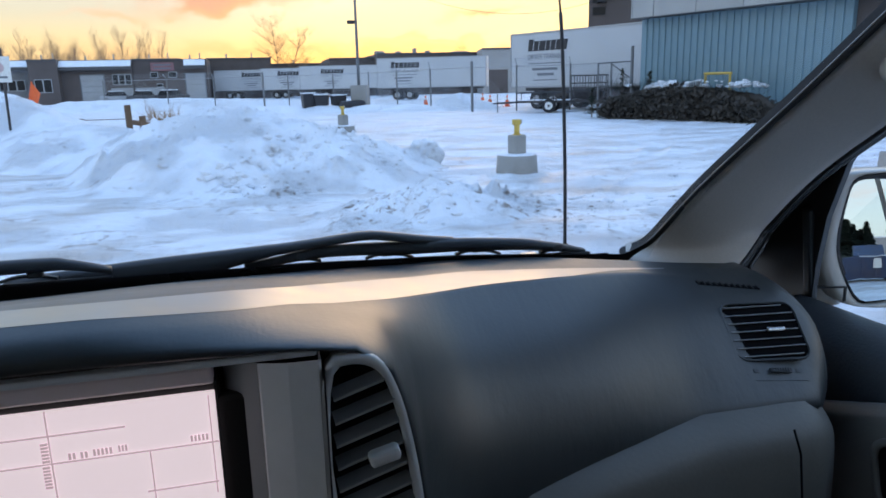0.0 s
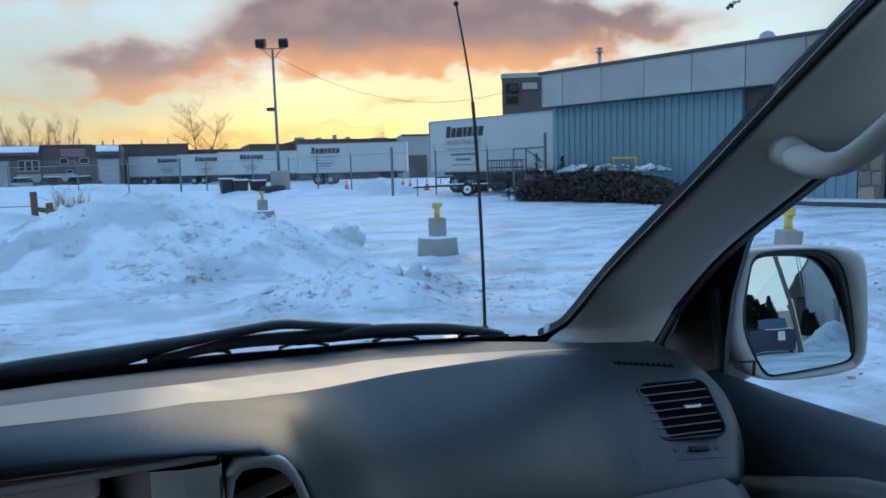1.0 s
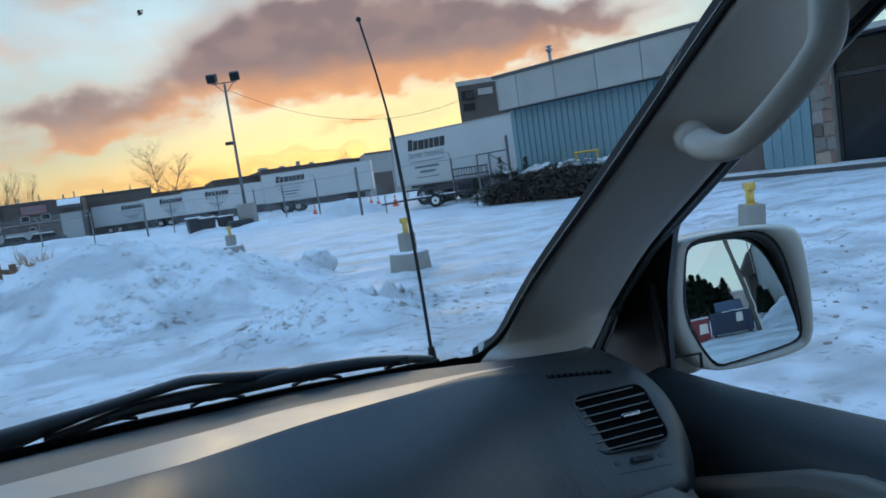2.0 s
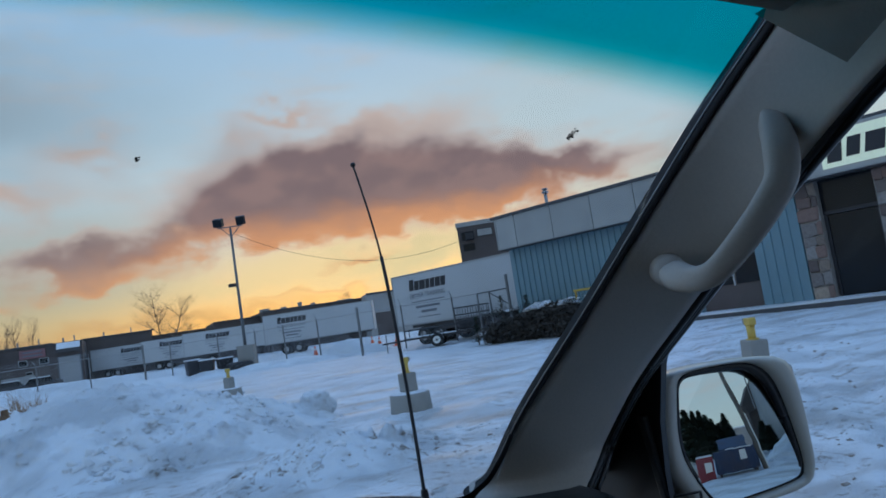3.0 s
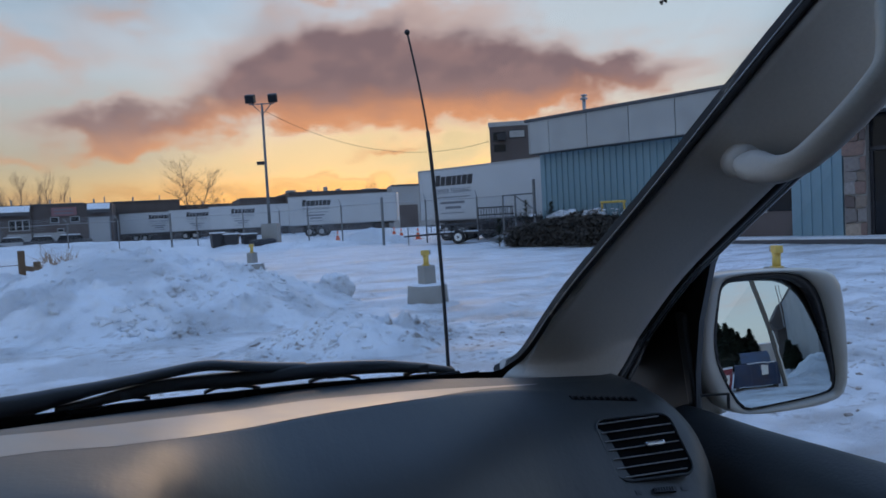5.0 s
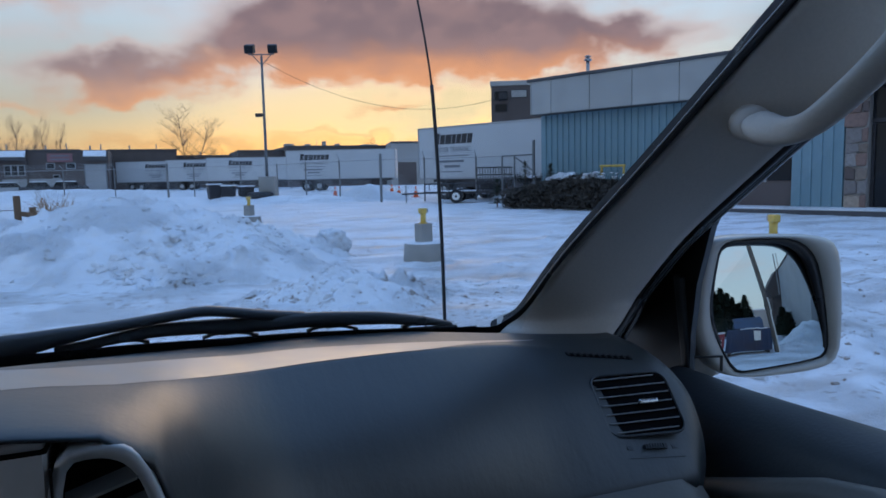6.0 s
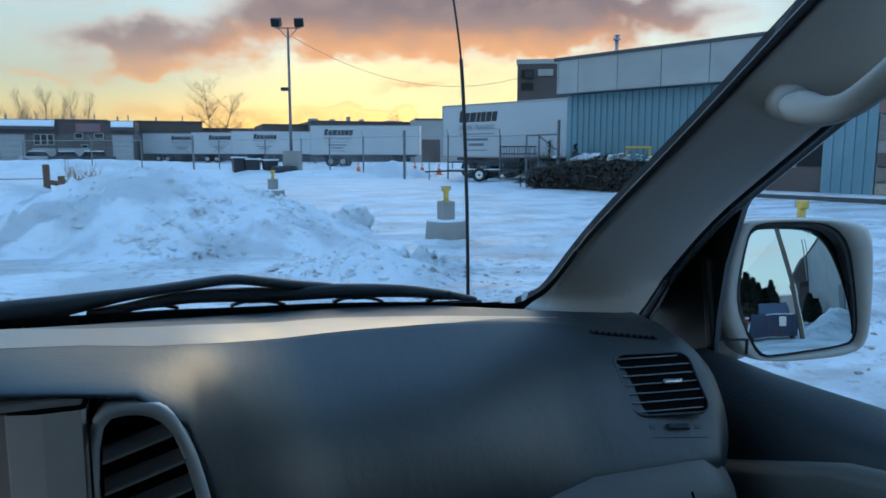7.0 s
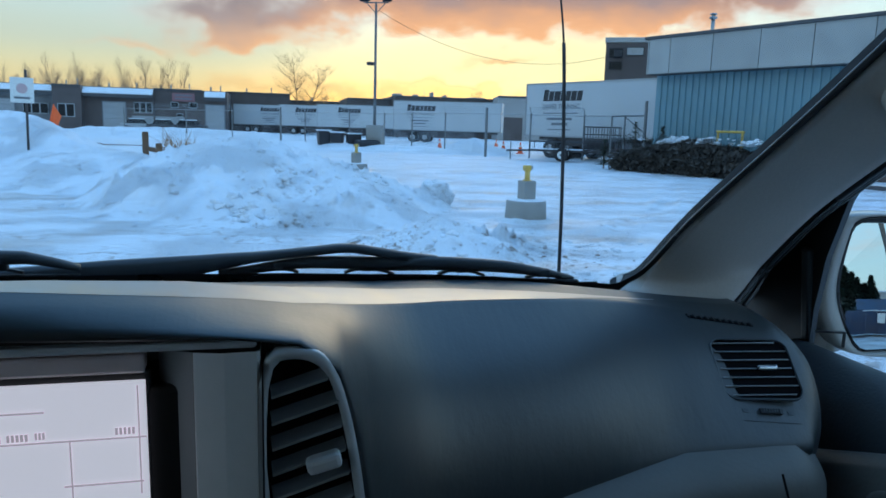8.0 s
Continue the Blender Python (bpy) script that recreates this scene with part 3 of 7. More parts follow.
snow_pile("snow_pile", "big ploughed heap of lumpy white snow", [(-1.85, 16.0, 0.42, 1.6), (-1.35, 14.9, 0.86, 1.9), (-0.64, 13.9, 1.20, 2.7), (0.07, 13.1, 1.08, 3.1), (0.85, 12.4, 0.90, 2.4), (1.5, 12.2, 0.74, 1.3), (1.95, 12.2, 0.62, 0.8), (2.25, 12.5, 0.52, 0.5)],
          0.0, 0.085, 0.036, 1.0, dents=[(2.12, 11.72, 0.22, 0.26), (2.28, 12.0, 0.18, 0.22), (1.95, 11.45, 0.16, 0.14), (-0.38, 10.72, 0.12, 0.09), (-0.31, 10.60, 0.17, 0.12), (-0.03, 10.65, 0.22, 0.09), (0.19, 10.99, 0.12, 0.12), (0.36, 11.28, 0.17, 0.09), (0.84, 11.91, 0.22, 0.12), (1.35, 11.86, 0.12, 0.09), (3.22, 23.75, 0.17, 0.12), (1.88, 11.79, 0.22, 0.09), (0.29, 10.10, 0.12, 0.12), (0.63, 10.27, 0.17, 0.09), (0.06, 10.21, 0.22, 0.12), (-0.21, 10.35, 0.12, 0.09), (1.93, 10.99, 0.17, 0.12), (-1.52, 12.04, 0.22, 0.09), (-0.79, 11.15, 0.12, 0.12), (-1.29, 11.91, 0.17, 0.09), (0.12, 10.55, 0.22, 0.12)])
snow_pile("snow_pile", "tall ploughed snow bank behind a sign post", [(-12.0, 24.0, 1.4, 4.0), (-8.2, 22.9, 1.62, 3.6), (-6.6, 21.9, 1.55, 3.2), (-5.6, 20.9, 1.18, 2.4), (-4.4, 19.2, 0.78, 2.6), (-3.3, 17.6, 0.74, 2.4), (-2.5, 16.6, 0.60, 2.0)], 0.0, 0.11, 0.09, 4.0)
snow_pile("snow_pile", "low gritty heap of dirty ploughed snow", [(1.35, 8.0, 0.18, 0.7), (2.0, 8.0, 0.37, 0.95), (2.5, 7.95, 0.30, 0.85), (3.0, 8.1, 0.08, 0.6)], 0.0, 0.20, 0.030, 12.0, HEAP)
snow_pile("snow_pile", "small hump of ploughed snow beside a clod", [(2.55, 12.75, 0.40, 0.55), (2.85, 12.8, 0.34, 0.5)], 0.0, 0.10, 0.05, 15.0)


def snow_ball(x, y, r, seed):
    bm = bmesh.new()
    bmesh.ops.create_icosphere(bm, subdivisions=5, radius=r)
    for v in bm.verts:
        d = v.co.normalized()
        facet = noise.voronoi(d * 2.6 + Vector((seed, 1, 0)))[0][0]
        v.co *= 1 + 0.20 * noise.noise(d * 1.6 + Vector((seed, 0, 0))) + 0.10 * noise.noise(d * 4.5) + 0.05 * noise.noise(d * 11) - 0.16 * facet
        v.co.z *= 0.95
    ob = mesh_object("snow_clod", bm, PILE, None, "", True)
    ob.location = (x, y, r * 0.55)
    tagged(ob, "big broken clod of ploughed snow", "snow clod", "snow clods")


snow_ball(3.12, 12.85, 0.36, 2.0)
snow_pile("snow_clod", "small clod of snow", [(2.75, 10.5, 0.12, 0.26), (2.85, 10.52, 0.1, 0.24)], 0.0, 0.03, 0.04, 18.0)
snow_pile("snow_pile", "grey cone of snow heaped behind a fence", [(11.2, 41.0, 0.75, 1.6), (11.9, 40.8, 0.98, 1.8), (12.6, 40.5, 0.6, 1.8)], 0.0, 0.06, 0.16, 21.0)
snow_pile("snow_pile", "long low snow bank in front of far units", [(-14, 62, 0.8, 3), (-6, 60, 0.9, 3), (0, 58, 0.7, 3), (3, 57, 0.5, 2.5)], 0.0, 0.1, 0.35, 24.0)
snow_pile("snow_pile", "low snow berm along the fence", [(-2, 50, 0.35, 2.2), (4, 44, 0.40, 2.2), (9, 41.0, 0.38, 2.0), (10.5, 39.5, 0.25, 1.6)], 0.0, 0.06, 0.25, 27.0)


chunks("snow_chunks", "broken white lumps of ploughed snow", PILE, 330, [(0.2, 11.3, 1.6, 0.5, 1.0), (2.0, 11.9, 0.28, 0.35, 0.9), (1.2, 11.6, 0.5, 0.5, 0.8), (-0.3, 13.0, 1.2, 0.7, 0.7), (2.0, 7.95, 0.45, 0.35, 1.2), (2.4, 10.4, 0.5, 0.6, 0.35), (-5.5, 20.0, 1.4, 0.8, 0.5)], 3, 0.04, 0.5)
chunks("dirt_clods", "dirty clods broken out of the snow heap", HEAP, 60, [(-0.38, 10.77, 0.10, 0.08, 1.0), (-0.31, 10.65, 0.10, 0.08, 1.0), (-0.03, 10.70, 0.10, 0.08, 1.0), (0.19, 11.04, 0.10, 0.08, 1.0), (0.36, 11.33, 0.10, 0.08, 1.0), (0.84, 11.96, 0.10, 0.08, 1.0), (1.35, 11.91, 0.10, 0.08, 1.0), (3.22, 23.80, 0.10, 0.08, 1.0), (1.88, 11.84, 0.10, 0.08, 1.0), (0.29, 10.15, 0.10, 0.08, 1.0), (0.63, 10.32, 0.10, 0.08, 1.0), (0.06, 10.26, 0.10, 0.08, 1.0), (-0.21, 10.40, 0.10, 0.08, 1.0), (1.93, 11.04, 0.10, 0.08, 1.0), (0.12, 10.60, 0.10, 0.08, 1.0)], 8, 0.055, 0.55)
chunks("dirt_clods", "tan dirty crusts broken out of the heap", HEAP, 54, [(-0.43, 10.77, 0.20, 0.10, 1.0), (0.49, 10.11, 0.20, 0.10, 1.0), (0.04, 10.54, 0.20, 0.10, 1.0)], 9, 0.05, 0.55)
chunks("dirt_crumbs", "brown frozen crumbs of grit in the snow", GRIT, 620, [(0.0, 11.2, 1.5, 0.6, 1.0), (2.1, 11.7, 0.25, 0.3, 0.8), (2.0, 7.9, 0.5, 0.35, 1.4), (-0.2, 12.4, 1.2, 0.6, 0.6), (5.0, 6.5, 1.2, 0.9, 1.3), (8.0, 9.0, 2.0, 1.5, 1.2), (6.4, 4.2, 0.8, 0.7, 0.8)], 4, 0.008)
chunks("dirt_crumbs", "dark gritty crumbs along the wheel tracks", GRIT, 260, [(5.2, 5.4, 0.7, 0.5, 1.0), (6.6, 7.0, 0.9, 0.7, 1.0), (4.6, 4.2, 0.5, 0.4, 0.7), (8.5, 8.6, 1.4, 0.8, 0.8), (3.6, 7.4, 0.5, 0.3, 0.5)], 6, 0.017, 0.6)
chunks("ice_chunks", "trampled icy lumps between wheel tracks", SNOW, 260, [(5.5, 6.8, 1.3, 1.0, 1.2), (8.5, 10.0, 2.2, 1.4, 1.0), (6.3, 4.4, 0.9, 0.8, 1.0), (4.0, 8.2, 0.8, 0.5, 0.6)], 5, 0.04, 0.5)


# ---- pedestals with yellow outlets ----
def pedestal(x, y, turn, group="outlet pedestals", tilt=3, wide=0.66):
    root = thing("outlet_pedestal", "concrete block pedestal with a yellow outlet post, snow dusted", "pedestal", group, pose(x, y, ground_height(x, y), 0, 0, turn))
    bm = bmesh.new()
    r = bmesh.ops.create_cone(bm, cap_ends=True, segments=20, radius1=wide / 2 + 0.02, radius2=wide / 2 - 0.01, depth=0.44)
    bmesh.ops.translate(bm, verts=r["verts"], vec=(0, 0, 0.12))
    bmesh.ops.bevel(bm, geom=[e for e in bm.edges if e.calc_length() < 0.15], offset=0.012, segments=1, affect="EDGES")
    part("base", bm, CONCRETE, root, "wide round concrete base", True)
    bm = bmesh.new()
    r = bmesh.ops.create_cone(bm, cap_ends=True, segments=20, radius1=wide / 2 - 0.02, radius2=wide / 2 - 0.09, depth=0.03)
    bmesh.ops.translate(bm, verts=r["verts"], vec=(0, 0, 0.35))
    part("snow_cap", bm, CLEAN, root, "thin snow on the base")
    lean = Euler((radians(tilt), radians(-tilt), 0)).to_matrix().to_4x4()
    part("block", boxed((0, 0, 0.50), (0.215, 0.215, 0.32), lean, 0.012), CONCRETE, root, "upright square concrete block")
    bm = rodded((0, 0, 0.65), (0, 0, 0.83), 0.045, 0.045, 12)
    rod(bm, (0, 0, 0.655), (0, 0, 0.675), 0.07, 0.07, 12)
    part("post", bm, YELLOW, root, "yellow painted pipe", True)
    bm = boxed((-0.012, 0, 0.865), (0.115, 0.09, 0.085), None, 0.012)
    box(bm, (0, 0, 0.812), (0.075, 0.075, 0.03), None, 0.008)
    part("outlet_box", bm, YELLOW, root, "yellow weatherproof outlet box")
    part("cover", boxed((0.060, 0.0, 0.87), (0.030, 0.080, 0.072), None, 0.006), STEEL, root, "grey metal cover")
    drift = [[(math.cos(g) * (wide / 2 + r), math.sin(g) * (wide / 2 + r), z * (0.75 + 0.5 * noise.noise((math.cos(g) * 2 + x, math.sin(g) * 2, 1)))) for g in [k * math.tau / 28 for k in range(28)]] for r, z in ((-0.02, 0.085), (0.03, 0.075), (0.12, 0.035), (0.26, -0.03))]
    part("snow_drift", loft(drift, None, True), CLEAN, root, "snow heaped round the base", True)
    return root


pedestal(4.2, 10.85, 15)
pedestal(2.60, 20.9, 40)
pedestal(6.55, 5.95, 75, wide=0.70)


# ---- main building along the lot ----
CORNER, ALONG, OUT = Vector((15.0, 26.7, 0)), Vector((0.356, -0.934, 0)), Vector((-0.934, -0.356, 0))
FACE = Matrix(((ALONG.x, -OUT.x, 0, CORNER.x), (ALONG.y, -OUT.y, 0, CORNER.y), (0, 0, 1, 0), (0, 0, 0, 1)))  # x along, y inward, z up


def main_building():
    root = thing("warehouse_building", "low warehouse with teal corrugated siding and grey fascia", "building", "", FACE)
    length = 24.0
    part("core", boxed((length / 2, 9.2, 2.5), (length, 16.0, 5.0)), GREY_WALL, root)
    for k in range(13):  # fascia panels with open joints
        a, b = (-0.87 + 1.9 * k, 1.03 + 1.9 * k)
        if k == 0:
            a = 0.0
        if 12.95 <= a < 19.5:
            continue
        part("fascia_panel", boxed(((a + b) / 2, 0.06, 4.52), (b - a - 0.025, 0.10, 1.36), None, 0.012), FASCIA, root)
    part("fascia_backing", boxed((length / 2, 0.45, 4.50), (length - 0.02, 0.66, 1.30)), ROOF_EDGE, root)
    part("fascia_end", boxed((-0.03, 1.6, 4.52), (0.06, 3.2, 1.36), None, 0.01), FASCIA, root)
    bm = boxed((length / 2 - 0.05, 0.20, 5.25), (length + 0.3, 0.55, 0.12), None, 0.02)
    box(bm, (-0.06, 2.0, 5.25), (0.28, 4.0, 0.12))
    part("roof_cap", bm, ROOF_EDGE, root, "dark metal roof cap")
    part("roof", boxed((length / 2, 8.9, 5.12), (length - 0.2, 15.8, 0.16)), CLEAN, root, "flat roof under snow")
    part("soffit", boxed((length / 2, 0.30, 3.83), (length, 0.62, 0.03)), ROOF_EDGE, root)

    def siding(a, b):
        bm = bmesh.new()
        n = max(1, round((b - a) / 0.30))
        w = (b - a) / n
        line = []
        for k in range(n):
            x = a + k * w
            line += [(x, 0.60), (x + 0.62 * w, 0.60), (x + 0.68 * w, 0.545), (x + 0.94 * w, 0.545)]
        line.append((b, 0.60))
        lo = [bm.verts.new((x, y, 0.12)) for x, y in line]
        hi = [bm.verts.new((x, y, 3.82)) for x, y in line]
        for i in range(len(line) - 1):
            bm.faces.new((lo[i], lo[i + 1], hi[i + 1], hi[i]))
        back_lo, back_hi = [bm.verts.new((x, 0.85, z)) for z in (0.12,) for x in (a, b)], [bm.verts.new((x, 0.85, 3.82)) for x in (a, b)]
        bm.faces.new((lo[0], hi[0], back_hi[0], back_lo[0]))
        bm.faces.new((lo[-1], back_lo[1], back_hi[1], hi[-1]))
        part("siding", bm, TEAL, root, "teal ribbed steel siding")

    siding(0.03, 8.3)
    siding(10.4, 11.95)
    part("end_wall", boxed((0.08, 4.6, 1.95), (0.10, 7.9, 3.7)), TEAL, root)
    # recessed window bay
    bay = part("window_bay", boxed((9.35, 0.82, 1.95), (2.1, 0.10, 3.7)), BROWN_WALL, root, "dark recessed wall between teal panels")
    part("pane", boxed((9.05, 0.755, 1.75), (0.85, 0.03, 1.5)), DARK_GLASS, bay)
    part("pane", boxed((9.95, 0.755, 1.75), (0.75, 0.03, 1.5)), DARK_GLASS, bay)
    part("mullion", boxed((9.5, 0.74, 1.75), (0.07, 0.06, 1.6)), STEEL, bay)
    # stone piers; the stones are set further down
    for a, b in ((11.97, 12.60), (14.2, 19.4)):
        part("stone_pier", boxed(((a + b) / 2, 0.72, 1.95), (b - a, 0.30, 3.74)), MORTAR, root, "field stone pier")
    door = part("entrance", boxed((13.4, 0.95, 1.4), (1.6, 0.08, 2.6)), DARK_GLASS, root, "dark glass entrance")
    part("door_frame", boxed((13.4, 0.90, 2.78), (1.6, 0.12, 0.12)), BLACK_PAINT, door)
    part("door_frame", boxed((12.66, 0.90, 1.4), (0.09, 0.12, 2.6)), BLACK_PAINT, door)
    part("door_frame", boxed((14.14, 0.90, 1.4), (0.09, 0.12, 2.6)), BLACK_PAINT, door)
    part("header", boxed((13.4, 0.93, 3.32), (1.6, 0.10, 1.0)), DARK_GLASS, root, "dark glass over the entrance")
    # lit sign box: the name stands as plain dark blocks
    sign = part("sign_box", boxed((16.2, 0.02, 4.52), (6.4, 0.34, 1.36), None, 0.02), FASCIA, root, "cream sign box with dark block lettering")
    part("sign_face", boxed((16.2, -0.165, 4.55), (6.1, 0.03, 1.08), None, 0.006), SIGN_FACE, sign)
    x = 13.30
    for k, (w, h) in enumerate(((0.40, 0.80), (0.36, 0.56), (0.52, 0.56), (0.30, 0.56), (0.36, 0.56), (0.38, 0.56), (0.38, 0.56))):
        bm = prism([(0, 0), (w, 0), (w + 0.12, h), (0.12, h)], 0.012, Matrix.Translation((x, -0.182, 4.16 if k == 0 else 4.24)) @ Euler((radians(90), 0, 0)).to_matrix().to_4x4())
        part("letter_block", bm, BLACK_PAINT, sign)
        x += w + 0.13
    lamp = part("wall_lamp", boxed((14.95, 0.50, 2.95), (0.16, 0.16, 0.24), None, 0.02), BLACK_PAINT, root, "lit wall lantern")
    part("bulb", boxed((14.95, 0.40, 2.9), (0.10, 0.06, 0.14), None, 0.01), LAMP_GLOW, lamp)
    # rooftop
    bm = rodded((1.76, 1.54, 5.1), (1.76, 1.54, 6.02), 0.075, 0.075, 12)
    rod(bm, (1.76, 1.54, 5.98), (1.76, 1.54, 6.06), 0.15, 0.15, 12)
    rod(bm, (1.76, 1.54, 6.06), (1.76, 1.54, 6.14), 0.07, 0.07, 12)
    rod(bm, (1.76, 1.54, 6.14), (1.76, 1.54, 6.19), 0.15, 0.11, 12)
    part("flue", bm, STEEL, root, "galvanised flue with a double cap", True)
    bm = bmesh.new()
    bmesh.ops.create_uvsphere(bm, u_segments=18, v_segments=10, radius=0.30, matrix=Matrix.Translation((8.17, 2.62, 5.68)))
    rod(bm, (8.17, 2.62, 5.1), (8.17, 2.62, 5.6), 0.20, 0.20, 14)
    part("roof_ventilator", bm, STEEL, root, "pale domed roof ventilator", True)
    bm = boxed((13.0, 4.0, 5.5), (1.4, 1.4, 0.7), None, 0.05)
    part("roof_unit", bm, STEEL, root)
    part("footing", boxed((length / 2, 0.10, 0.03), (length, 1.5, 0.18), None, 0.02), ROOF_EDGE, root, "dark kerb of the walk along the wall")
    part("walk_snow", boxed((length / 2, 0.16, 0.14), (length - 0.1, 1.4, 0.06), None, 0.02), CLEAN, root, "snow on the walk")
    return root


WAREHOUSE = main_building()


def rear_block():
    """Taller brown block that shows between the trailer and the fascia."""
    root = thing("office_block", "dark brown two-storey block with small windows", "building", "", Matrix.Translation((20.25, 41.4, 1.35)) @ Matrix.Rotation(radians(-28), 4, "Z"))
    part("wall", boxed((3.5, 4.0, 2.2), (7.0, 8.0, 7.2)), BROWN_WALL, root)
    part("roof", boxed((3.5, 4.0, 5.72), (7.14, 8.14, 0.30), None, 0.02), FASCIA, root, "pale grey roof band")
    for x, z, w, h, mat in ((0.62, 4.95, 0.75, 0.5, DARK_GLASS), (1.75, 5.05, 0.95, 0.42, FASCIA), (0.62, 4.2, 0.7, 0.4, DARK_GLASS)):
        win = part("window", boxed((x, -0.02, z), (w + 0.1, 0.06, h + 0.1)), BLACK_PAINT, root)
        part("pane", boxed((x, -0.06, z), (w, 0.02, h)), mat, win)
    bm = boxed((0.75, -0.25, 4.88), (0.5, 0.5, 0.42), None, 0.04)
    part("vent_hood", bm, BLACK_PAINT, root)
    return root


rear_block()


# ---- trailers ----
def text_mesh(words, size, width):
    cu = bpy.data.curves.new("words", "FONT")
    cu.body, cu.size, cu.extrude, cu.align_x = words, size, 0.004, "LEFT"
    tmp = new("words", cu)
    bpy.context.view_layer.update()
    me = bpy.data.meshes.new_from_object(tmp.evaluated_get(bpy.context.evaluated_depsgraph_get()))
    bpy.data.objects.remove(tmp)
    bm = bmesh.new()
    bm.from_mesh(me)
    xs = [v.co.x for v in bm.verts]
    bmesh.ops.scale(bm, vec=(width / (max(xs) - min(xs)), 1, 1), verts=bm.verts[:])
    return bm


UPRIGHT = Euler((radians(90), 0, 0)).to_matrix().to_4x4()


def semi_trailer(a, b, label, lettered=True, text_at=1.2, group="parked semi trailers"):
    """A dry-van trailer whose visible side runs from a (its far end) to b, seen from its -y side."""
    a, b = Vector((*a, 0)), Vector((*b, 0))
    d = b - a
    length = d.length
    ang = math.atan2(d.y, d.x)
    root = thing("semi_trailer", label, "trailer", group, Matrix.Translation(a) @ Matrix.Rotation(ang, 4, "Z"))
    part("box", boxed((length / 2, 1.3, 2.62), (length, 2.6, 2.9), None, 0.03), TRAILER_WHITE, root, "white smooth van body")
    bm = bmesh.new()
    for z in (1.20, 4.045):
        box(bm, (length / 2, -0.012, z), (length, 0.035, 0.09), None, 0.008)
    for x in (0.03, length - 0.03):
        box(bm, (x, -0.012, 2.62), (0.07, 0.035, 2.8), None, 0.008)
    part("edge_rail", bm, STEEL, root, "aluminium edge rails")
    part("underframe", boxed((length / 2, 1.3, 1.06), (length - 0.8, 1.0, 0.18)), DARK_STEEL, root)
    for x in (2.0, 3.25):
        for y in (0.30, 2.3):
            bm = rodded((x, y - 0.25, 0.5), (x, y + 0.25, 0.5), 0.5, 0.5, 18)
            w = part("wheel", bm, RUBBER, root)
            part("rim", rodded((x, y - 0.27, 0.5), (x, y - 0.24, 0.5), 0.26, 0.26, 14), STEEL, w)
    part("bogie", boxed((2.6, 1.3, 0.75), (2.6, 1.1, 0.45)), DARK_STEEL, root)
    for y in (0.5, 2.1):
        part("landing_leg", boxed((length - 2.6, y, 0.55), (0.14, 0.14, 1.1)), DARK_STEEL, root)
    part("skirt", boxed((length / 2 - 0.2, 0.06, 0.93), (length * 0.35, 0.03, 0.45)), DARK_STEEL, root)
    if lettered:
        x = text_at
        for k, (w, h) in enumerate(((0.36, 0.62), (0.36, 0.52), (0.46, 0.52), (0.30, 0.52), (0.34, 0.52), (0.38, 0.52), (0.36, 0.52))):
            bm = prism([(0, 0), (w, 0), (w + 0.10, h), (0.10, h)], 0.010, Matrix.Translation((x, -0.004, 3.10)) @ UPRIGHT)
            part("letter_block", bm, BLACK_PAINT, root)
            x += w + 0.05
        bm = text_mesh("DRIVER TRAINING", 0.40, 2.75)
        bmesh.ops.transform(bm, matrix=Matrix.Translation((text_at - 0.02, -0.010, 2.66)) @ UPRIGHT, verts=bm.verts[:])
        part("lettering", bm, GREY_PRINT, root, "grey words under the name")
        for z, w, dx, h in ((2.44, 2.6, 0.05, 0.05), (2.14, 1.9, 0.35, 0.13), (1.86, 1.2, 0.75, 0.14), (1.56, 1.8, 0.4, 0.05)):
            part("print_bar", boxed((text_at + dx + w / 2, -0.006, z), (w, 0.012, h)), GREY_PRINT, root)
    return root


semi_trailer((14.45, 39.24), (18.72, 29.13), "white semi trailer with dark lettering beside the warehouse", True, 1.38)
semi_trailer((12.31, 72.3), (22.4, 68.0), "white semi trailer parked behind the fence", True, 1.4)
semi_trailer((6.08, 94.85), (19.0, 93.0), "far white semi trailer in a row", True, 2.7)
semi_trailer((1.35, 103.5), (14.0, 101.0), "far white semi trailer in a row", True, 2.3)
semi_trailer((-5.07, 110.4), (8.0, 107.5), "most distant white semi trailer in a row", True, 3.9)


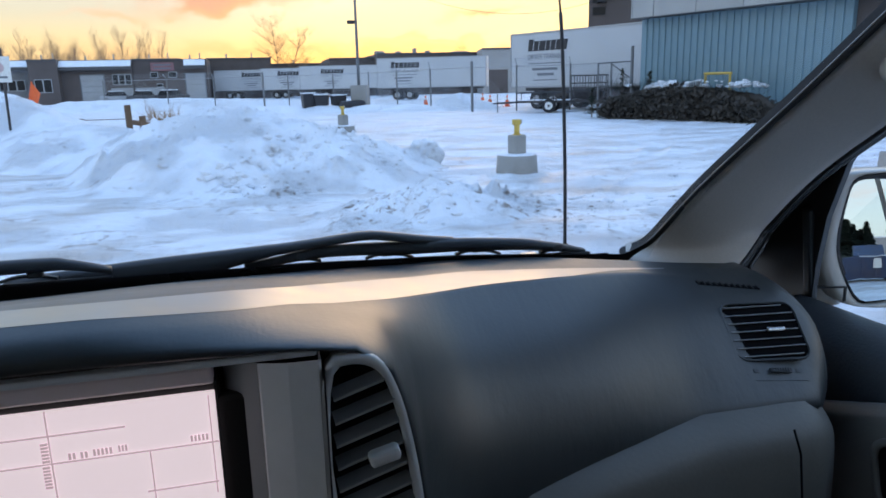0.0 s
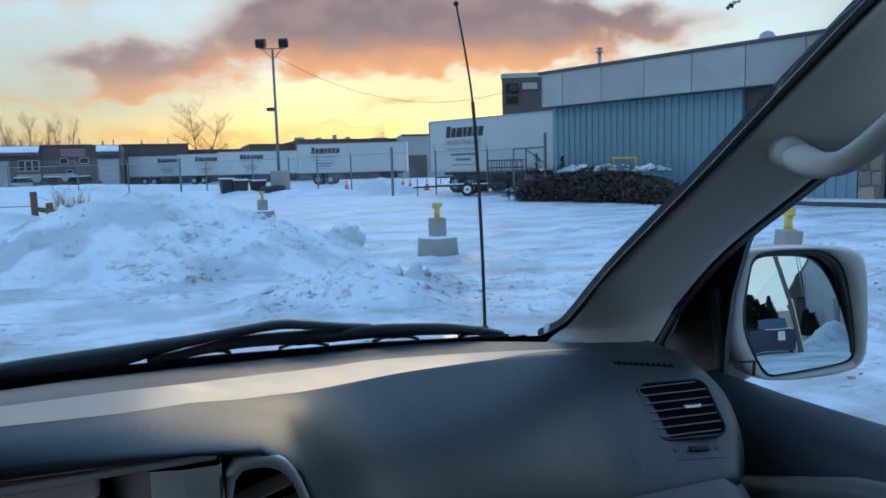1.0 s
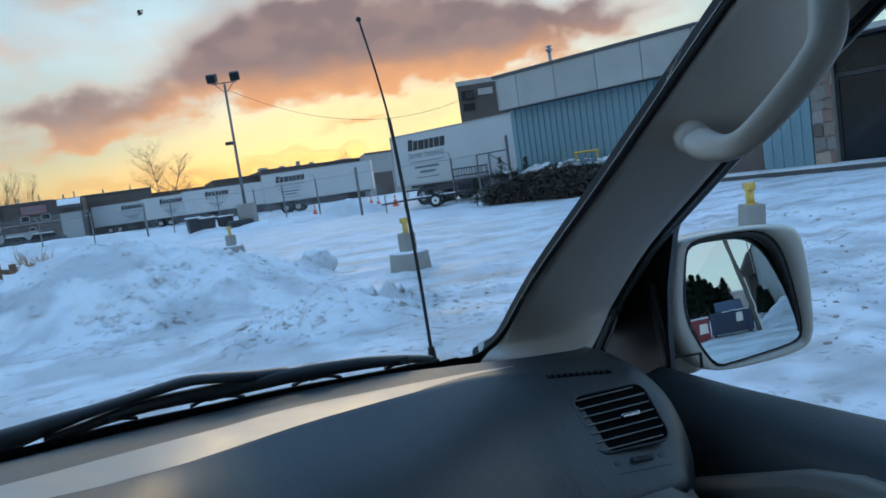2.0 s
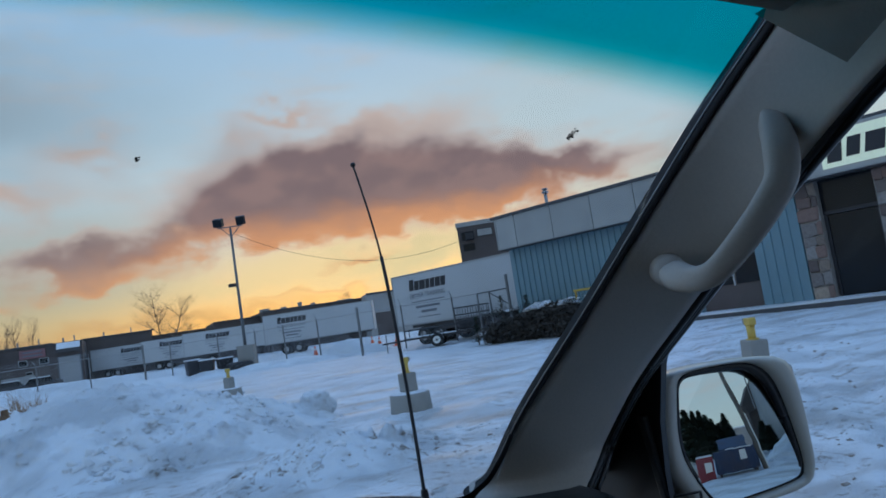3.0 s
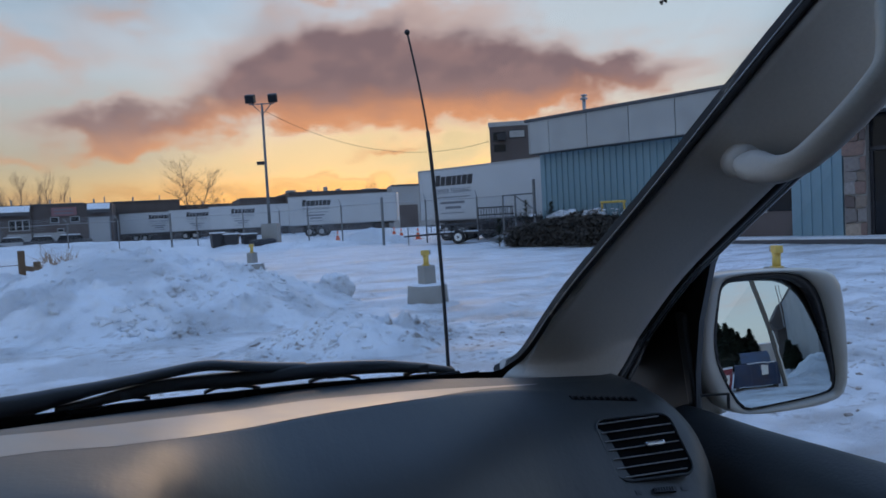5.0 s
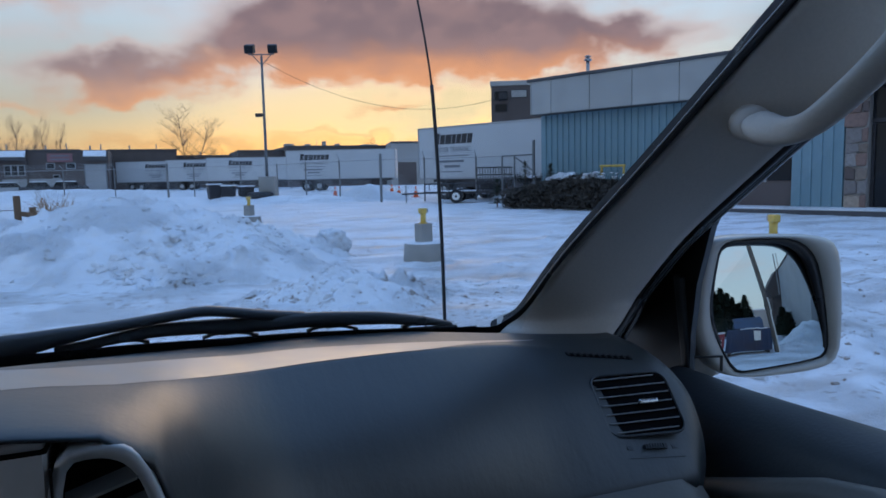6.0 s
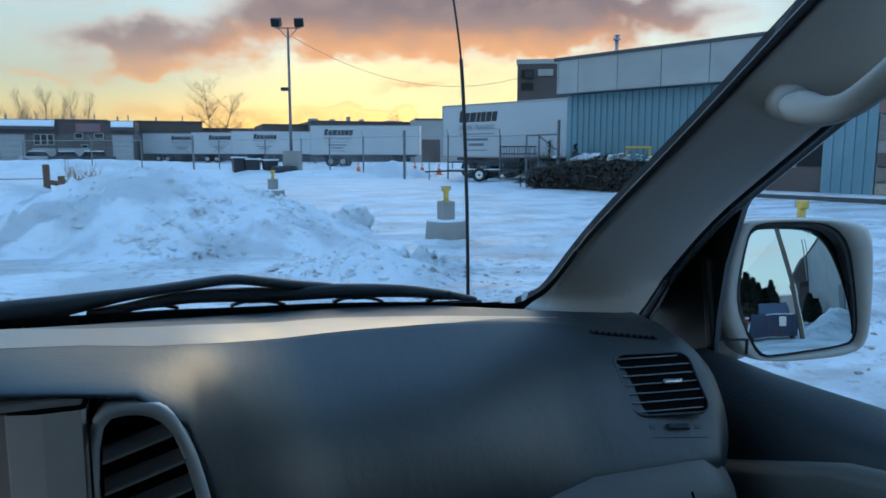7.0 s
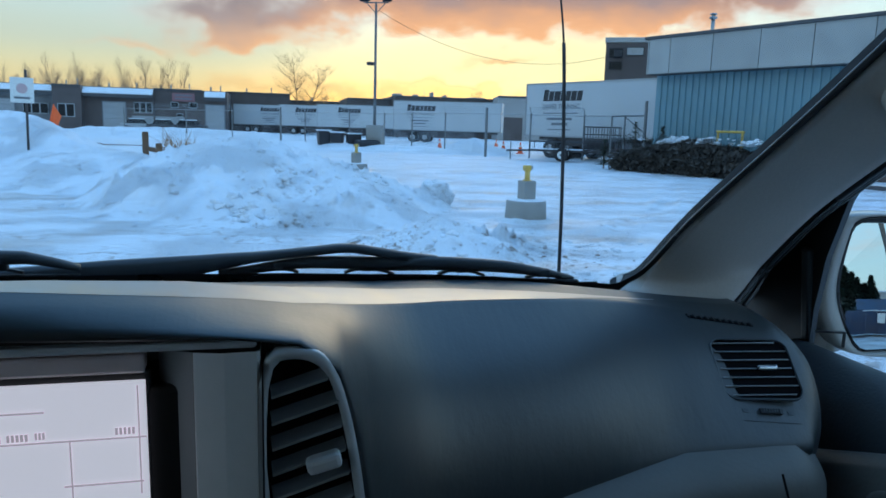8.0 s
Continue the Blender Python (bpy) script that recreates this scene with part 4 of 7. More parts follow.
# ---- chain-link fence, gate and yard things ----
def fence():
    root = thing("chain_link_fence", "galvanised chain-link fence with barbed wire arms", "fence", "", None)
    posts = [(16.9, 29.95), (16.0, 34.6), (13.55, 35.9), (11.41, 36.9), (9.9, 40.0), (8.75, 44.0), (7.6, 47.8), (5.47, 49.8), (2.6, 52.6), (0.9, 53.6), (-2.6, 56.0), (-6.1, 58.3), (-11, 61)]
    for k, (x, y) in enumerate(posts):
        h = 2.95 if k == 0 else 2.35
        r = 0.072 if k in (0, 3, 9) else 0.044
        p = part("post", rodded((x, y, -0.2), (x, y, h if k not in (3, 9) else 2.6), r, r, 10), POST_STEEL, root)
        if k not in (0, 3, 9):
            part("arm", rodded((x, y, h), (x - 0.18, y - 0.22, h + 0.33), 0.02, 0.02, 6), STEEL, p)
    bm = bmesh.new()
    for (x0, y0), (x1, y1) in zip(posts, posts[1:]):
        n = 10
        d = Vector((x1 - x0, y1 - y0, 0))
        # woven wire: two leaning sets of strands
        L0 = d.length
        count = int(L0 / 0.14)
        for k in range(count):
            for s in (1, -1):
                a = k * 0.14
                b = a + s * 2.2 * 0.9
                z0, z1 = 0.05, 2.25
                if b < 0:
                    z1 = z0 + (z1 - z0) * a / (a - b)
                    b = 0
                if b > L0:
                    z1 = z0 + (z1 - z0) * (L0 - a) / (b - a)
                    b = L0
                p0 = Vector((x0, y0, 0)) + d * (a / L0)
                p1 = Vector((x0, y0, 0)) + d * (b / L0)
                v = [bm.verts.new(q) for q in ((p0.x, p0.y, z0), (p0.x + 0.006, p0.y, z0 + 0.006), (p1.x + 0.006, p1.y, z1 + 0.006), (p1.x, p1.y, z1))]
                bm.faces.new(v)
    me = bpy.data.meshes.new("woven_wire")
    bm.to_mesh(me)
    bm.free()
    me.materials.append(STEEL)
    wire = new("woven_wire", me)
    wire.parent = root
    tagged(wire, "fine galvanised woven wire", "", "", "stuff")
    for (x0, y0), (x1, y1) in zip(posts, posts[1:]):
        part("rail", rodded((x0, y0, 2.28), (x1, y1, 2.28), 0.022, 0.022, 6), STEEL, root)
    for o, z in ((0.06, 2.45), (0.12, 2.55), (0.18, 2.66)):
        for (x0, y0), (x1, y1) in zip(posts[1:], posts[2:]):
            part("barbed_wire", rodded((x0 - o, y0 - o, z), (x1 - o, y1 - o, z), 0.006, 0.006, 4), STEEL, root)
    return root


fence()


def gate():
    root = thing("swing_gate", "open galvanised pipe gate leaf beside the hedge", "gate")
    a, m, b = Vector((16.82, 29.97, 0)), Vector((16.0, 30.2, 0)), Vector((15.43, 30.36, 0))
    for p in (m, b):
        part("upright", rodded((p.x, p.y, 0.05), (p.x, p.y, 2.24), 0.042, 0.042, 8), POST_STEEL, root)
    for z in (0.25, 2.22):
        part("crossbar", rodded((a.x, a.y, z + 0.06), (b.x, b.y, z), 0.032, 0.032, 8), POST_STEEL, root)
    part("crossbar", rodded((m.x, m.y, 1.2), (b.x, b.y, 1.2), 0.03, 0.03, 8), POST_STEEL, root)
    part("brace", rodded((m.x, m.y, 2.2), (a.x, a.y, 1.55), 0.028, 0.028, 8), POST_STEEL, root)
    return root


gate()


def wheel_parts(root, c, axis, r, w, rim_mat=STEEL):
    c, ax = Vector(c), Vector(axis).normalized()
    bm = bmesh.new()
    vs = rod(bm, c - ax * w / 2, c + ax * w / 2, r, r, 24)
    wheel = part("wheel", bm, RUBBER, root)
    part("rim", rodded(c - ax * (w / 2 + 0.01), c + ax * (w / 2 + 0.01), r * 0.58, r * 0.58, 16), rim_mat, wheel, "pale steel rim")
    part("hub", rodded(c - ax * (w / 2 + 0.03), c + ax * (w / 2 + 0.03), r * 0.18, r * 0.18, 10), DARK_STEEL, wheel)
    return wheel


def utility_trailer():
    m = Matrix.Translation((14.35, 33.2, 0)) @ Matrix.Rotation(radians(-31), 4, "Z")
    root = thing("utility_trailer", "black steel utility trailer with a barred rack", "trailer", "", m)
    for y in (-0.75, 0.75):
        wheel_parts(root, (0.0, y, 0.33), (0, 1, 0), 0.33, 0.2, WHITE_LABEL)
        bm = bmesh.new()
        pts = [(0.44 * math.cos(radians(a)), y, 0.35 + 0.44 * math.sin(radians(a))) for a in range(10, 171, 20)]
        tube(bm, pts, 0.05, 6, 0.4)
        part("fender", bm, DARK_STEEL, root)
        part("side_rail", rodded((-1.6, y * 0.85, 0.95), (2.0, y * 0.85, 0.95), 0.03, 0.03, 8), DARK_STEEL, root)
        part("frame_rail", boxed((0.2, y * 0.85, 0.52), (3.7, 0.08, 0.1)), DARK_STEEL, root)
        for x in (-1.6, -0.7, 0.2, 1.1, 2.0):
            part("stake", rodded((x, y * 0.85, 0.5), (x, y * 0.85, 0.97), 0.022, 0.022, 6), DARK_STEEL, root)
    part("deck", boxed((0.2, 0, 0.58), (3.6, 1.25, 0.05)), CLEAN, root, "snow-covered deck")
    for y in (-0.66, 0.66):
        bm = bmesh.new()
        for k in range(7):
            rod(bm, (1.05 + 0.27 * k, y, 0.55), (1.05 + 0.27 * k, y, 1.72), 0.020, 0.020, 6)
        for z in (0.6, 1.0, 1.36, 1.72):
            rod(bm, (1.0, y, z), (2.72, y, z), 0.026, 0.026, 6)
        part("rack_side", bm, DARK_STEEL, root, "black barred side of the rack")
    bm = bmesh.new()
    for x in (1.05, 2.67):
        rod(bm, (x, -0.66, 1.72), (x, 0.66, 1.72), 0.024, 0.024, 6)
    part("rack_top", bm, DARK_STEEL, root)
    part("load", boxed((1.8, 0.1, 0.86), (1.3, 0.8, 0.40), None, 0.05), BLACK_PAINT, root, "dark box on the deck")
    bm = bmesh.new()
    rod(bm, (-1.6, -0.6, 0.5), (-2.9, 0, 0.45), 0.04, 0.04, 8)
    rod(bm, (-1.6, 0.6, 0.5), (-2.9, 0, 0.45), 0.04, 0.04, 8)
    part("tongue", bm, DARK_STEEL, root)
    part("jack", rodded((-2.7, 0, 0.0), (-2.7, 0, 0.9), 0.035, 0.035, 8), STEEL, root)
    return root


utility_trailer()


def light_mast():
    x, y = 6.3, 43.3
    root = thing("light_mast", "tall steel yard mast with two floodlights", "light mast", "", pose(x, y, 0, 0, 0, -20))
    part("base", boxed((0.05, 0, 0.72), (0.95, 0.95, 1.6), None, 0.04), CONCRETE, root, "square concrete mast base")
    part("pole", rodded((0, 0, 1.4), (0, 0, 8.5), 0.095, 0.07, 12), POST_STEEL, root, "", True)
    bm = rodded((-0.75, 0, 8.62), (0.75, 0, 8.62), 0.035, 0.035, 8)
    rod(bm, (0, 0, 8.0), (-0.55, 0, 8.6), 0.025, 0.025, 8)
    rod(bm, (0, 0, 8.0), (0.55, 0, 8.6), 0.025, 0.025, 8)
    rod(bm, (0, 0, 8.4), (0, 0, 8.66), 0.05, 0.05, 8)
    part("crossarm", bm, POST_STEEL, root, "crossarm with braces")
    for s in (-1, 1):
        tip = Matrix.Rotation(radians(18), 4, "X") @ Matrix.Rotation(radians(12 * s), 4, "Z")
        head = part("floodlight", boxed((s * 0.66, -0.05, 8.93), (0.56, 0.42, 0.50), tip, 0.06), BLACK_PAINT, root, "dark boxy floodlight")
        part("lens", boxed((s * 0.66, -0.28, 8.86), (0.46, 0.02, 0.40), tip, 0.01), DARK_GLASS, head)
        part("yoke", rodded((s * 0.66, 0, 8.62), (s * 0.66, 0, 8.72), 0.03, 0.03, 8), STEEL, head)
    part("camera_box", boxed((-0.28, -0.08, 5.12), (0.42, 0.22, 0.20), None, 0.02), BLACK_PAINT, root, "small dark box on the pole")
    part("bracket", boxed((-0.08, 0, 5.12), (0.2, 0.05, 0.06)), STEEL, root)
    return root


light_mast()


def overhead_wire():
    bm = bmesh.new()
    a, b = Vector((6.45, 43.3, 8.2)), Vector((20.4, 41.3, 6.1))
    pts = []
    for k in range(21):
        t = k / 20
        p = a.lerp(b, t)
        p.z -= 1.5 * 4 * t * (1 - t)
        pts.append(p)
    tube(bm, pts, 0.011, 5)
    tagged(mesh_object("overhead_cable", bm, BLACK_PAINT), "slack dark cable from the mast to the brown block", "cable")


overhead_wire()


def yard_bin(x, y, turn, w, h, label):
    root = thing("waste_bin", label, "bin", "dark bins by the mast", pose(x, y, 0, 0, 0, turn))
    bm = boxed((0, 0, h / 2), (w, w * 0.9, h), None, 0.05)
    for v in bm.verts:
        if v.co.z < h * 0.3:
            v.co.x *= 0.85
            v.co.y *= 0.85
    part("body", bm, BLACK_PAINT, root)
    part("lid", boxed((0, 0, h + 0.03), (w * 1.05, w * 0.95, 0.07), None, 0.02), CLEAN, root, "snow-covered lid")


yard_bin(3.3, 43.9, 10, 0.75, 1.1, "dark wheeled bin with snow on the lid")
yard_bin(4.1, 43.7, -15, 0.8, 1.0, "dark wheeled bin with snow on the lid")
yard_bin(5.05, 43.4, 5, 0.85, 0.95, "dark low waste bin by the mast")
bm = boxed((0, 0, 0.32), (1.5, 0.9, 0.64), None, 0.2)
tagged(mesh_object("tarp_heap", bm, BLACK_PAINT), "dark covered heap beside the mast base", "heap").matrix_basis = pose(5.75, 42.6, 0, 0, 0, 15)


def cone(x, y):
    root = thing("traffic_cone", "orange traffic cone standing on snow", "traffic cone", "traffic cones", pose(x, y, 0))
    part("body", rodded((0, 0, 0.03), (0, 0, 0.72), 0.17, 0.03, 16), ORANGE, root, "", True)
    part("foot", boxed((0, 0, 0.025), (0.42, 0.42, 0.05), None, 0.01), ORANGE, root)
    part("band", rodded((0, 0, 0.42), (0, 0, 0.54), 0.098, 0.070, 16), WHITE_LABEL, root)


for p in ((11.8, 49.3), (17.1, 52.8), (15.4, 45.9), (15.5, 42.8), (21.0, 50.0)):
    cone(*p)


def guard_frame():
    root = thing("guard_rail", "yellow pipe guard frame behind the hedge", "guard rail")
    a, b = Vector((15.9, 22.9, 0)), Vector((16.25, 22.0, 0))
    for p in (a, b):
        part("leg", rodded((p.x, p.y, 0), (p.x, p.y, 1.62), 0.045, 0.045, 10), YELLOW, root)
    part("top_bar", rodded((a.x - 0.05, a.y + 0.02, 1.62), (b.x + 0.05, b.y - 0.02, 1.62), 0.045, 0.045, 10), YELLOW, root)
    part("mid_bar", rodded((a.x, a.y, 1.0), (b.x, b.y, 1.0), 0.035, 0.035, 10), YELLOW, root)


guard_frame()


# ---- hedge with snow ----
def hedge():
    rng = random.Random(5)
    a, b = Vector((13.79, 26.24, 0)), Vector((16.3, 19.7, 0))
    d = b - a
    out = Vector((-0.93, -0.36, 0))
    root = thing("hedge", "dark bare-twigged clipped hedge with snow on top", "hedge")
    bm = bmesh.new()
    for k in range(20000):
        t = rng.random()
        lo = max(0.0, 1 - abs(t - 0.5) * 2) ** 0.25
        top = (1.22 + 0.18 * noise.noise((t * 9, 1, 4)) + 0.12 * noise.noise((t * 31, 2, 4))) * lo
        c = a + d * t + out * rng.gauss(0, 0.36) + Vector((0, 0, top * (0.02 + 0.98 * rng.random() ** 0.8)))
        s = rng.uniform(0.04, 0.12)
        n = Vector((rng.gauss(0, 1), rng.gauss(0, 1), rng.gauss(0.3, 0.8))).normalized() * s
        q = Vector((rng.gauss(0, 1), rng.gauss(0, 1), rng.gauss(0, 1))).normalized() * s * 0.5
        bm.faces.new([bm.verts.new(c - n), bm.verts.new(c + q), bm.verts.new(c + n), bm.verts.new(c - q)])
    leaf = part("twigs", bm, HEDGE, root)
    leaf["kind"] = "stuff"
    bm = bmesh.new()
    rows = []
    for k in range(25):
        t = k / 24
        c = a + d * t
        taper = min(1, t * 9, (1 - t) * 9) ** 0.5
        rows.append([c + out * (0.30 * math.cos(g) * taper) + Vector((0, 0, 0.05 + (0.45 + 0.45 * math.sin(g) * taper) + 0.06 * noise.noise((k, g, 2)))) for g in (-1.5, -0.7, 0, 0.7, 1.57, 2.4, 3.14, 3.9, 4.6)])
    part("core", loft(rows, None, True), HEDGE, root, "", True)
    # snow caught in clumps along the top
    for t0, t1, n, size in ((0.30, 0.52, 70, 0.10), (0.54, 0.61, 16, 0.09), (0.67, 0.71, 6, 0.06), (0.77, 0.92, 36, 0.09), (0.16, 0.19, 4, 0.05)):
        bm = bmesh.new()
        for k in range(n):
            t = rng.uniform(t0, t1)
            e = math.sin(math.pi * (t - t0) / (t1 - t0))
            r = size * rng.uniform(0.5, 1.2)
            c = a + d * t + out * rng.uniform(-0.40, 0.45) + Vector((0, 0, 1.17 + 0.24 * e * rng.random()))
            q = bmesh.ops.create_icosphere(bm, subdivisions=2, radius=r)
            for v in q["verts"]:
                v.co = c + Vector((v.co.x * 1.3, v.co.y * 1.3, v.co.z * 0.62)) * (1 + 0.8 * noise.noise(v.co * 9 + c))
        part("snow_cap", bm, CLEAN, root, "snow lying on the hedge", True)
    # loose shoots that break the outline
    bm = bmesh.new()
    for k in range(760):
        t = rng.random()
        c = a + d * t + out * rng.uniform(-0.5, 0.55) + Vector((0, 0, rng.uniform(0.9, 1.25) + 0.14 * noise.noise((t * 14, 5, 2))))
        up = Vector((rng.gauss(0, 0.35), rng.gauss(0, 0.35), 1)).normalized() * rng.uniform(0.1, 0.42)
        o = Vector((0.012, 0.012, 0))
        bm.faces.new([bm.verts.new(c - o), bm.verts.new(c + o), bm.verts.new(c + up)])
        for g in (0.35, 0.6, 0.85):
            p = c + up * g
            e = up.cross(Vector((rng.gauss(0, 1), rng.gauss(0, 1), 0.2))).normalized() * 0.06 + up * 0.15
            bm.faces.new([bm.verts.new(p), bm.verts.new(p + e + o), bm.verts.new(p + e * 0.6 - o)])
    shoots = part("shoots", bm, HEDGE, root)
    shoots["kind"] = "stuff"
    return root


hedge()


def sprig(x, y, h, label):
    rng = random.Random(int(x * 100))
    root = thing("young_spruce", label, "shrub", "evergreen shrubs", pose(x, y, 0))
    part("stem", rodded((0, 0, 0), (0, 0, h), 0.03, 0.008, 6), BARK, root)
    bm = bmesh.new()
    for k in range(420):
        t = rng.random() ** 1.3
        r = (1 - t) * h * 0.32 * rng.random() ** 0.5 + 0.03
        g = rng.random() * math.tau
        c = Vector((r * math.cos(g), r * math.sin(g), 0.15 + t * (h - 0.12)))
        n = Vector((math.cos(g), math.sin(g), rng.uniform(-0.3, 0.5))) * rng.uniform(0.07, 0.16)
        q = n.cross(Vector((0, 0, 1))).normalized() * 0.03
        bm.faces.new([bm.verts.new(c - n), bm.verts.new(c + q), bm.verts.new(c + n), bm.verts.new(c - q)])
    part("foliage", bm, NEEDLE, root)


sprig(14.35, 26.1, 1.9, "small dark evergreen shrub at the building corner")
sprig(14.9, 25.0, 1.75, "small dark evergreen shrub behind the hedge")
sprig(13.5, 27.0, 1.2, "low dark evergreen shrub at the hedge end")


# ---- sign post, stakes, flag ----
def sign_post():
    root = thing("sign_post", "white square sign on a thin steel post", "sign", "", pose(-5.62, 19.4, 0, 0, 1.2, 12))
    part("post", rodded((0, 0, -0.1), (0, 0, 2.55), 0.03, 0.03, 8), DARK_STEEL, root)
    plate = part("plate", boxed((-0.08, -0.045, 2.06), (0.50, 0.012, 0.60), None, 0.004), WHITE_LABEL, root, "weathered white plate")
    part("faded_mark", prism([(0.12 * math.cos(k * math.tau / 16), 0.12 * math.sin(k * math.tau / 16)) for k in range(16)], 0.004, Matrix.Translation((-0.08, -0.052, 2.10)) @ UPRIGHT), material("faded_red", (0.55, 0.40, 0.40), 0.7), plate)
    part("faded_bar", boxed((-0.08, -0.053, 1.88), (0.34, 0.004, 0.05)), GREY_PRINT, plate)


sign_post()


def stake_fence():
    root = thing("timber_barrier", "broken brown timber posts with a fallen rail", "fence")
    for x, y, z0, z1, r in ((-3.61, 23.75, 0.0, 1.08, 0.10), (-3.20, 23.6, 0.0, 0.74, 0.10), (-5.0, 24.05, 0.0, 0.70, 0.09)):
        part("stake", boxed((x, y, (z0 + z1) / 2), (r * 1.7, r * 1.7, z1 - z0), Matrix.Rotation(0.3, 4, "Z"), 0.012), WOOD, root)
    part("rail", boxed((-3.3, 23.66, 0.52), (0.75, 0.10, 0.14), Euler((0, 0.16, -0.35)).to_matrix().to_4x4(), 0.01), WOOD, root)
    part("rope_rail", rodded((-9.5, 25.2, 0.62), (-3.6, 23.75, 0.66), 0.012, 0.012, 6), WOOD, root)
    part("rope_rail", rodded((-3.2, 23.6, 0.62), (-0.6, 23.0, 0.62), 0.012, 0.012, 6), WOOD, root)


stake_fence()
root = thing("marker_flag", "leaning orange marker flag in the snow", "flag", "", pose(-7.65, 27.7, 0, 0, 14, 0))
part("pole", rodded((0, 0, 0), (0, 0, 1.95), 0.025, 0.02, 6), ORANGE, root)
part("flag", loft([[(0.02 + 0.1 * k, 0.02 * math.sin(k * 2), 1.9 - 0.10 * k) for k in range(4)], [(0.02 + 0.08 * k, 0.02 * math.sin(k * 2 + 1), 1.2 - 0.02 * k) for k in range(4)]], (0, 0.008, 0)), ORANGE, root)


# ---- trees ----
def bare_tree(x, y, h, seed, label, spread=0.5, stems=2, twigs=900, low=0.3, apart=0.3):
    """Upright stems with many side limbs that shorten toward the top, and fine twigs at their ends."""
    rng = random.Random(seed)
    root = thing("bare_tree", label, "tree", "bare winter trees", pose(x, y, 0))
    bm, tw = bmesh.new(), bmesh.new()
    tips = []

    def grow(p, d, length, r, level):
        pts, rad = [p], [r]
        n = 9 if level == 0 else 4
        bend = 0.05 if level == 0 else 0.15
        for k in range(n):
            d = (d + Vector((rng.gauss(0, bend), rng.gauss(0, bend), rng.gauss(0.05, 0.05)))).normalized()
            p = p + d * (length / n)
            pts.append(p)
            rad.append(r * (1 - 0.75 * (k + 1) / n))
        tube(bm if level < 2 else tw, pts, rad, 6 if level < 2 else 3)
        if level >= 2:
            tips.extend(pts[1:])
        if level >= 3:
            return
        for k in range((19, 6, 4)[level]):
            t = rng.uniform(low, 1.0) if level == 0 else rng.uniform(0.25, 1.0)
            i = max(1, min(n, round(t * n)))
            g = rng.random() * math.tau
            nd = (d * 0.35 + Vector((math.cos(g) * spread * 2, math.sin(g) * spread * 2, rng.uniform(0.25, 0.8)))).normalized()
            reach = length * (0.42 - 0.22 * t) if level == 0 else length * rng.uniform(0.4, 0.6)
            grow(pts[i], nd, reach * rng.uniform(0.75, 1.2), rad[i] * 0.45 + 0.0005 * h, level + 1)

    for s in range(stems):
        g = rng.random() * math.tau
        side = apart * (s - (stems - 1) / 2)
        grow(Vector((side, 0.3 * math.sin(g), -0.1)), Vector((0.10 * side + rng.gauss(0, 0.04), 0.06 * math.sin(g), 1)).normalized(), h * (1.0 if s == 0 else rng.uniform(0.78, 0.95)), 0.0095 * h, 0)
    for k in range(twigs):
        p = rng.choice(tips)
        q = p + Vector((rng.gauss(0, 0.5), rng.gauss(0, 0.5), rng.gauss(0.2, 0.4))) * (h * 0.06)
        o = Vector((0.006, 0.006, 0)) * (h / 10)
        tw.faces.new([tw.verts.new(p - o), tw.verts.new(p + o), tw.verts.new(q)])
    part("trunk", bm, BARK, root, "", True)
    part("crown", tw, TWIG, root, "bare fine twigs")
    return root


bare_tree(5.6, 120.0, 12.3, 6, "bare two-stemmed tree behind the trailers", 0.55, 2, 1500, 0.34, 1.1)
bare_tree(8.4, 119.0, 6.8, 8, "low bushy bare tree behind the trailers", 0.8, 4, 1300, 0.2, 0.9)
bare_tree(-18.4, 136.0, 10.8, 11, "bare poplar clump behind the far units", 0.22, 5, 500, 0.3, 1.5)
bare_tree(34.0, 117.0, 7.0, 15, "distant bare tree behind a roof", 0.5, 3, 400)
bare_tree(27.0, 125.0, 5.5, 16, "distant bare tree behind a roof", 0.5, 3, 400)
for k, (x, h) in enumerate(((-27.8, 9.0), (-24.6, 8.2), (-33.0, 11.0), (-37.0, 10.0), (-30.6, 8.5), (-41.0, 9.5), (-21.6, 7.4), (-45, 9), (-11.5, 6.5))):
    bare_tree(x, 143 + (k % 3) * 3, h, 30 + k, "distant bare poplar behind the far units", 0.2, 4, 300, 0.25, 0.8)


def shrub(x, y, h, seed):
    rng = random.Random(seed)
    root = thing("bare_shrub", "leafless brown shrub in the snow", "shrub", "bare shrubs", pose(x, y, 0))
    bm = bmesh.new()
    for k in range(28):
        g = rng.random() * math.tau
        d = Vector((math.cos(g) * rng.uniform(0.1, 0.9), math.sin(g) * rng.uniform(0.1, 0.9), 1)).normalized()
        p = Vector((0.08 * math.cos(g), 0.08 * math.sin(g), 0))
        e = p + d * h * rng.uniform(0.5, 1)
        rod(bm, p, e, 0.013, 0.004, 4)
        for j in range(5):
            q = p.lerp(e, rng.uniform(0.3, 0.95))
            rod(bm, q, q + (d + Vector((rng.gauss(0, 0.6), rng.gauss(0, 0.6), 0.2))) * h * 0.22, 0.006, 0.003, 4)
    part("twigs", bm, TWIG, root)


shrub(-2.35, 21.2, 1.15, 1)
shrub(-1.9, 22.4, 0.95, 2)
shrub(-2.7, 23.2, 0.9, 3)


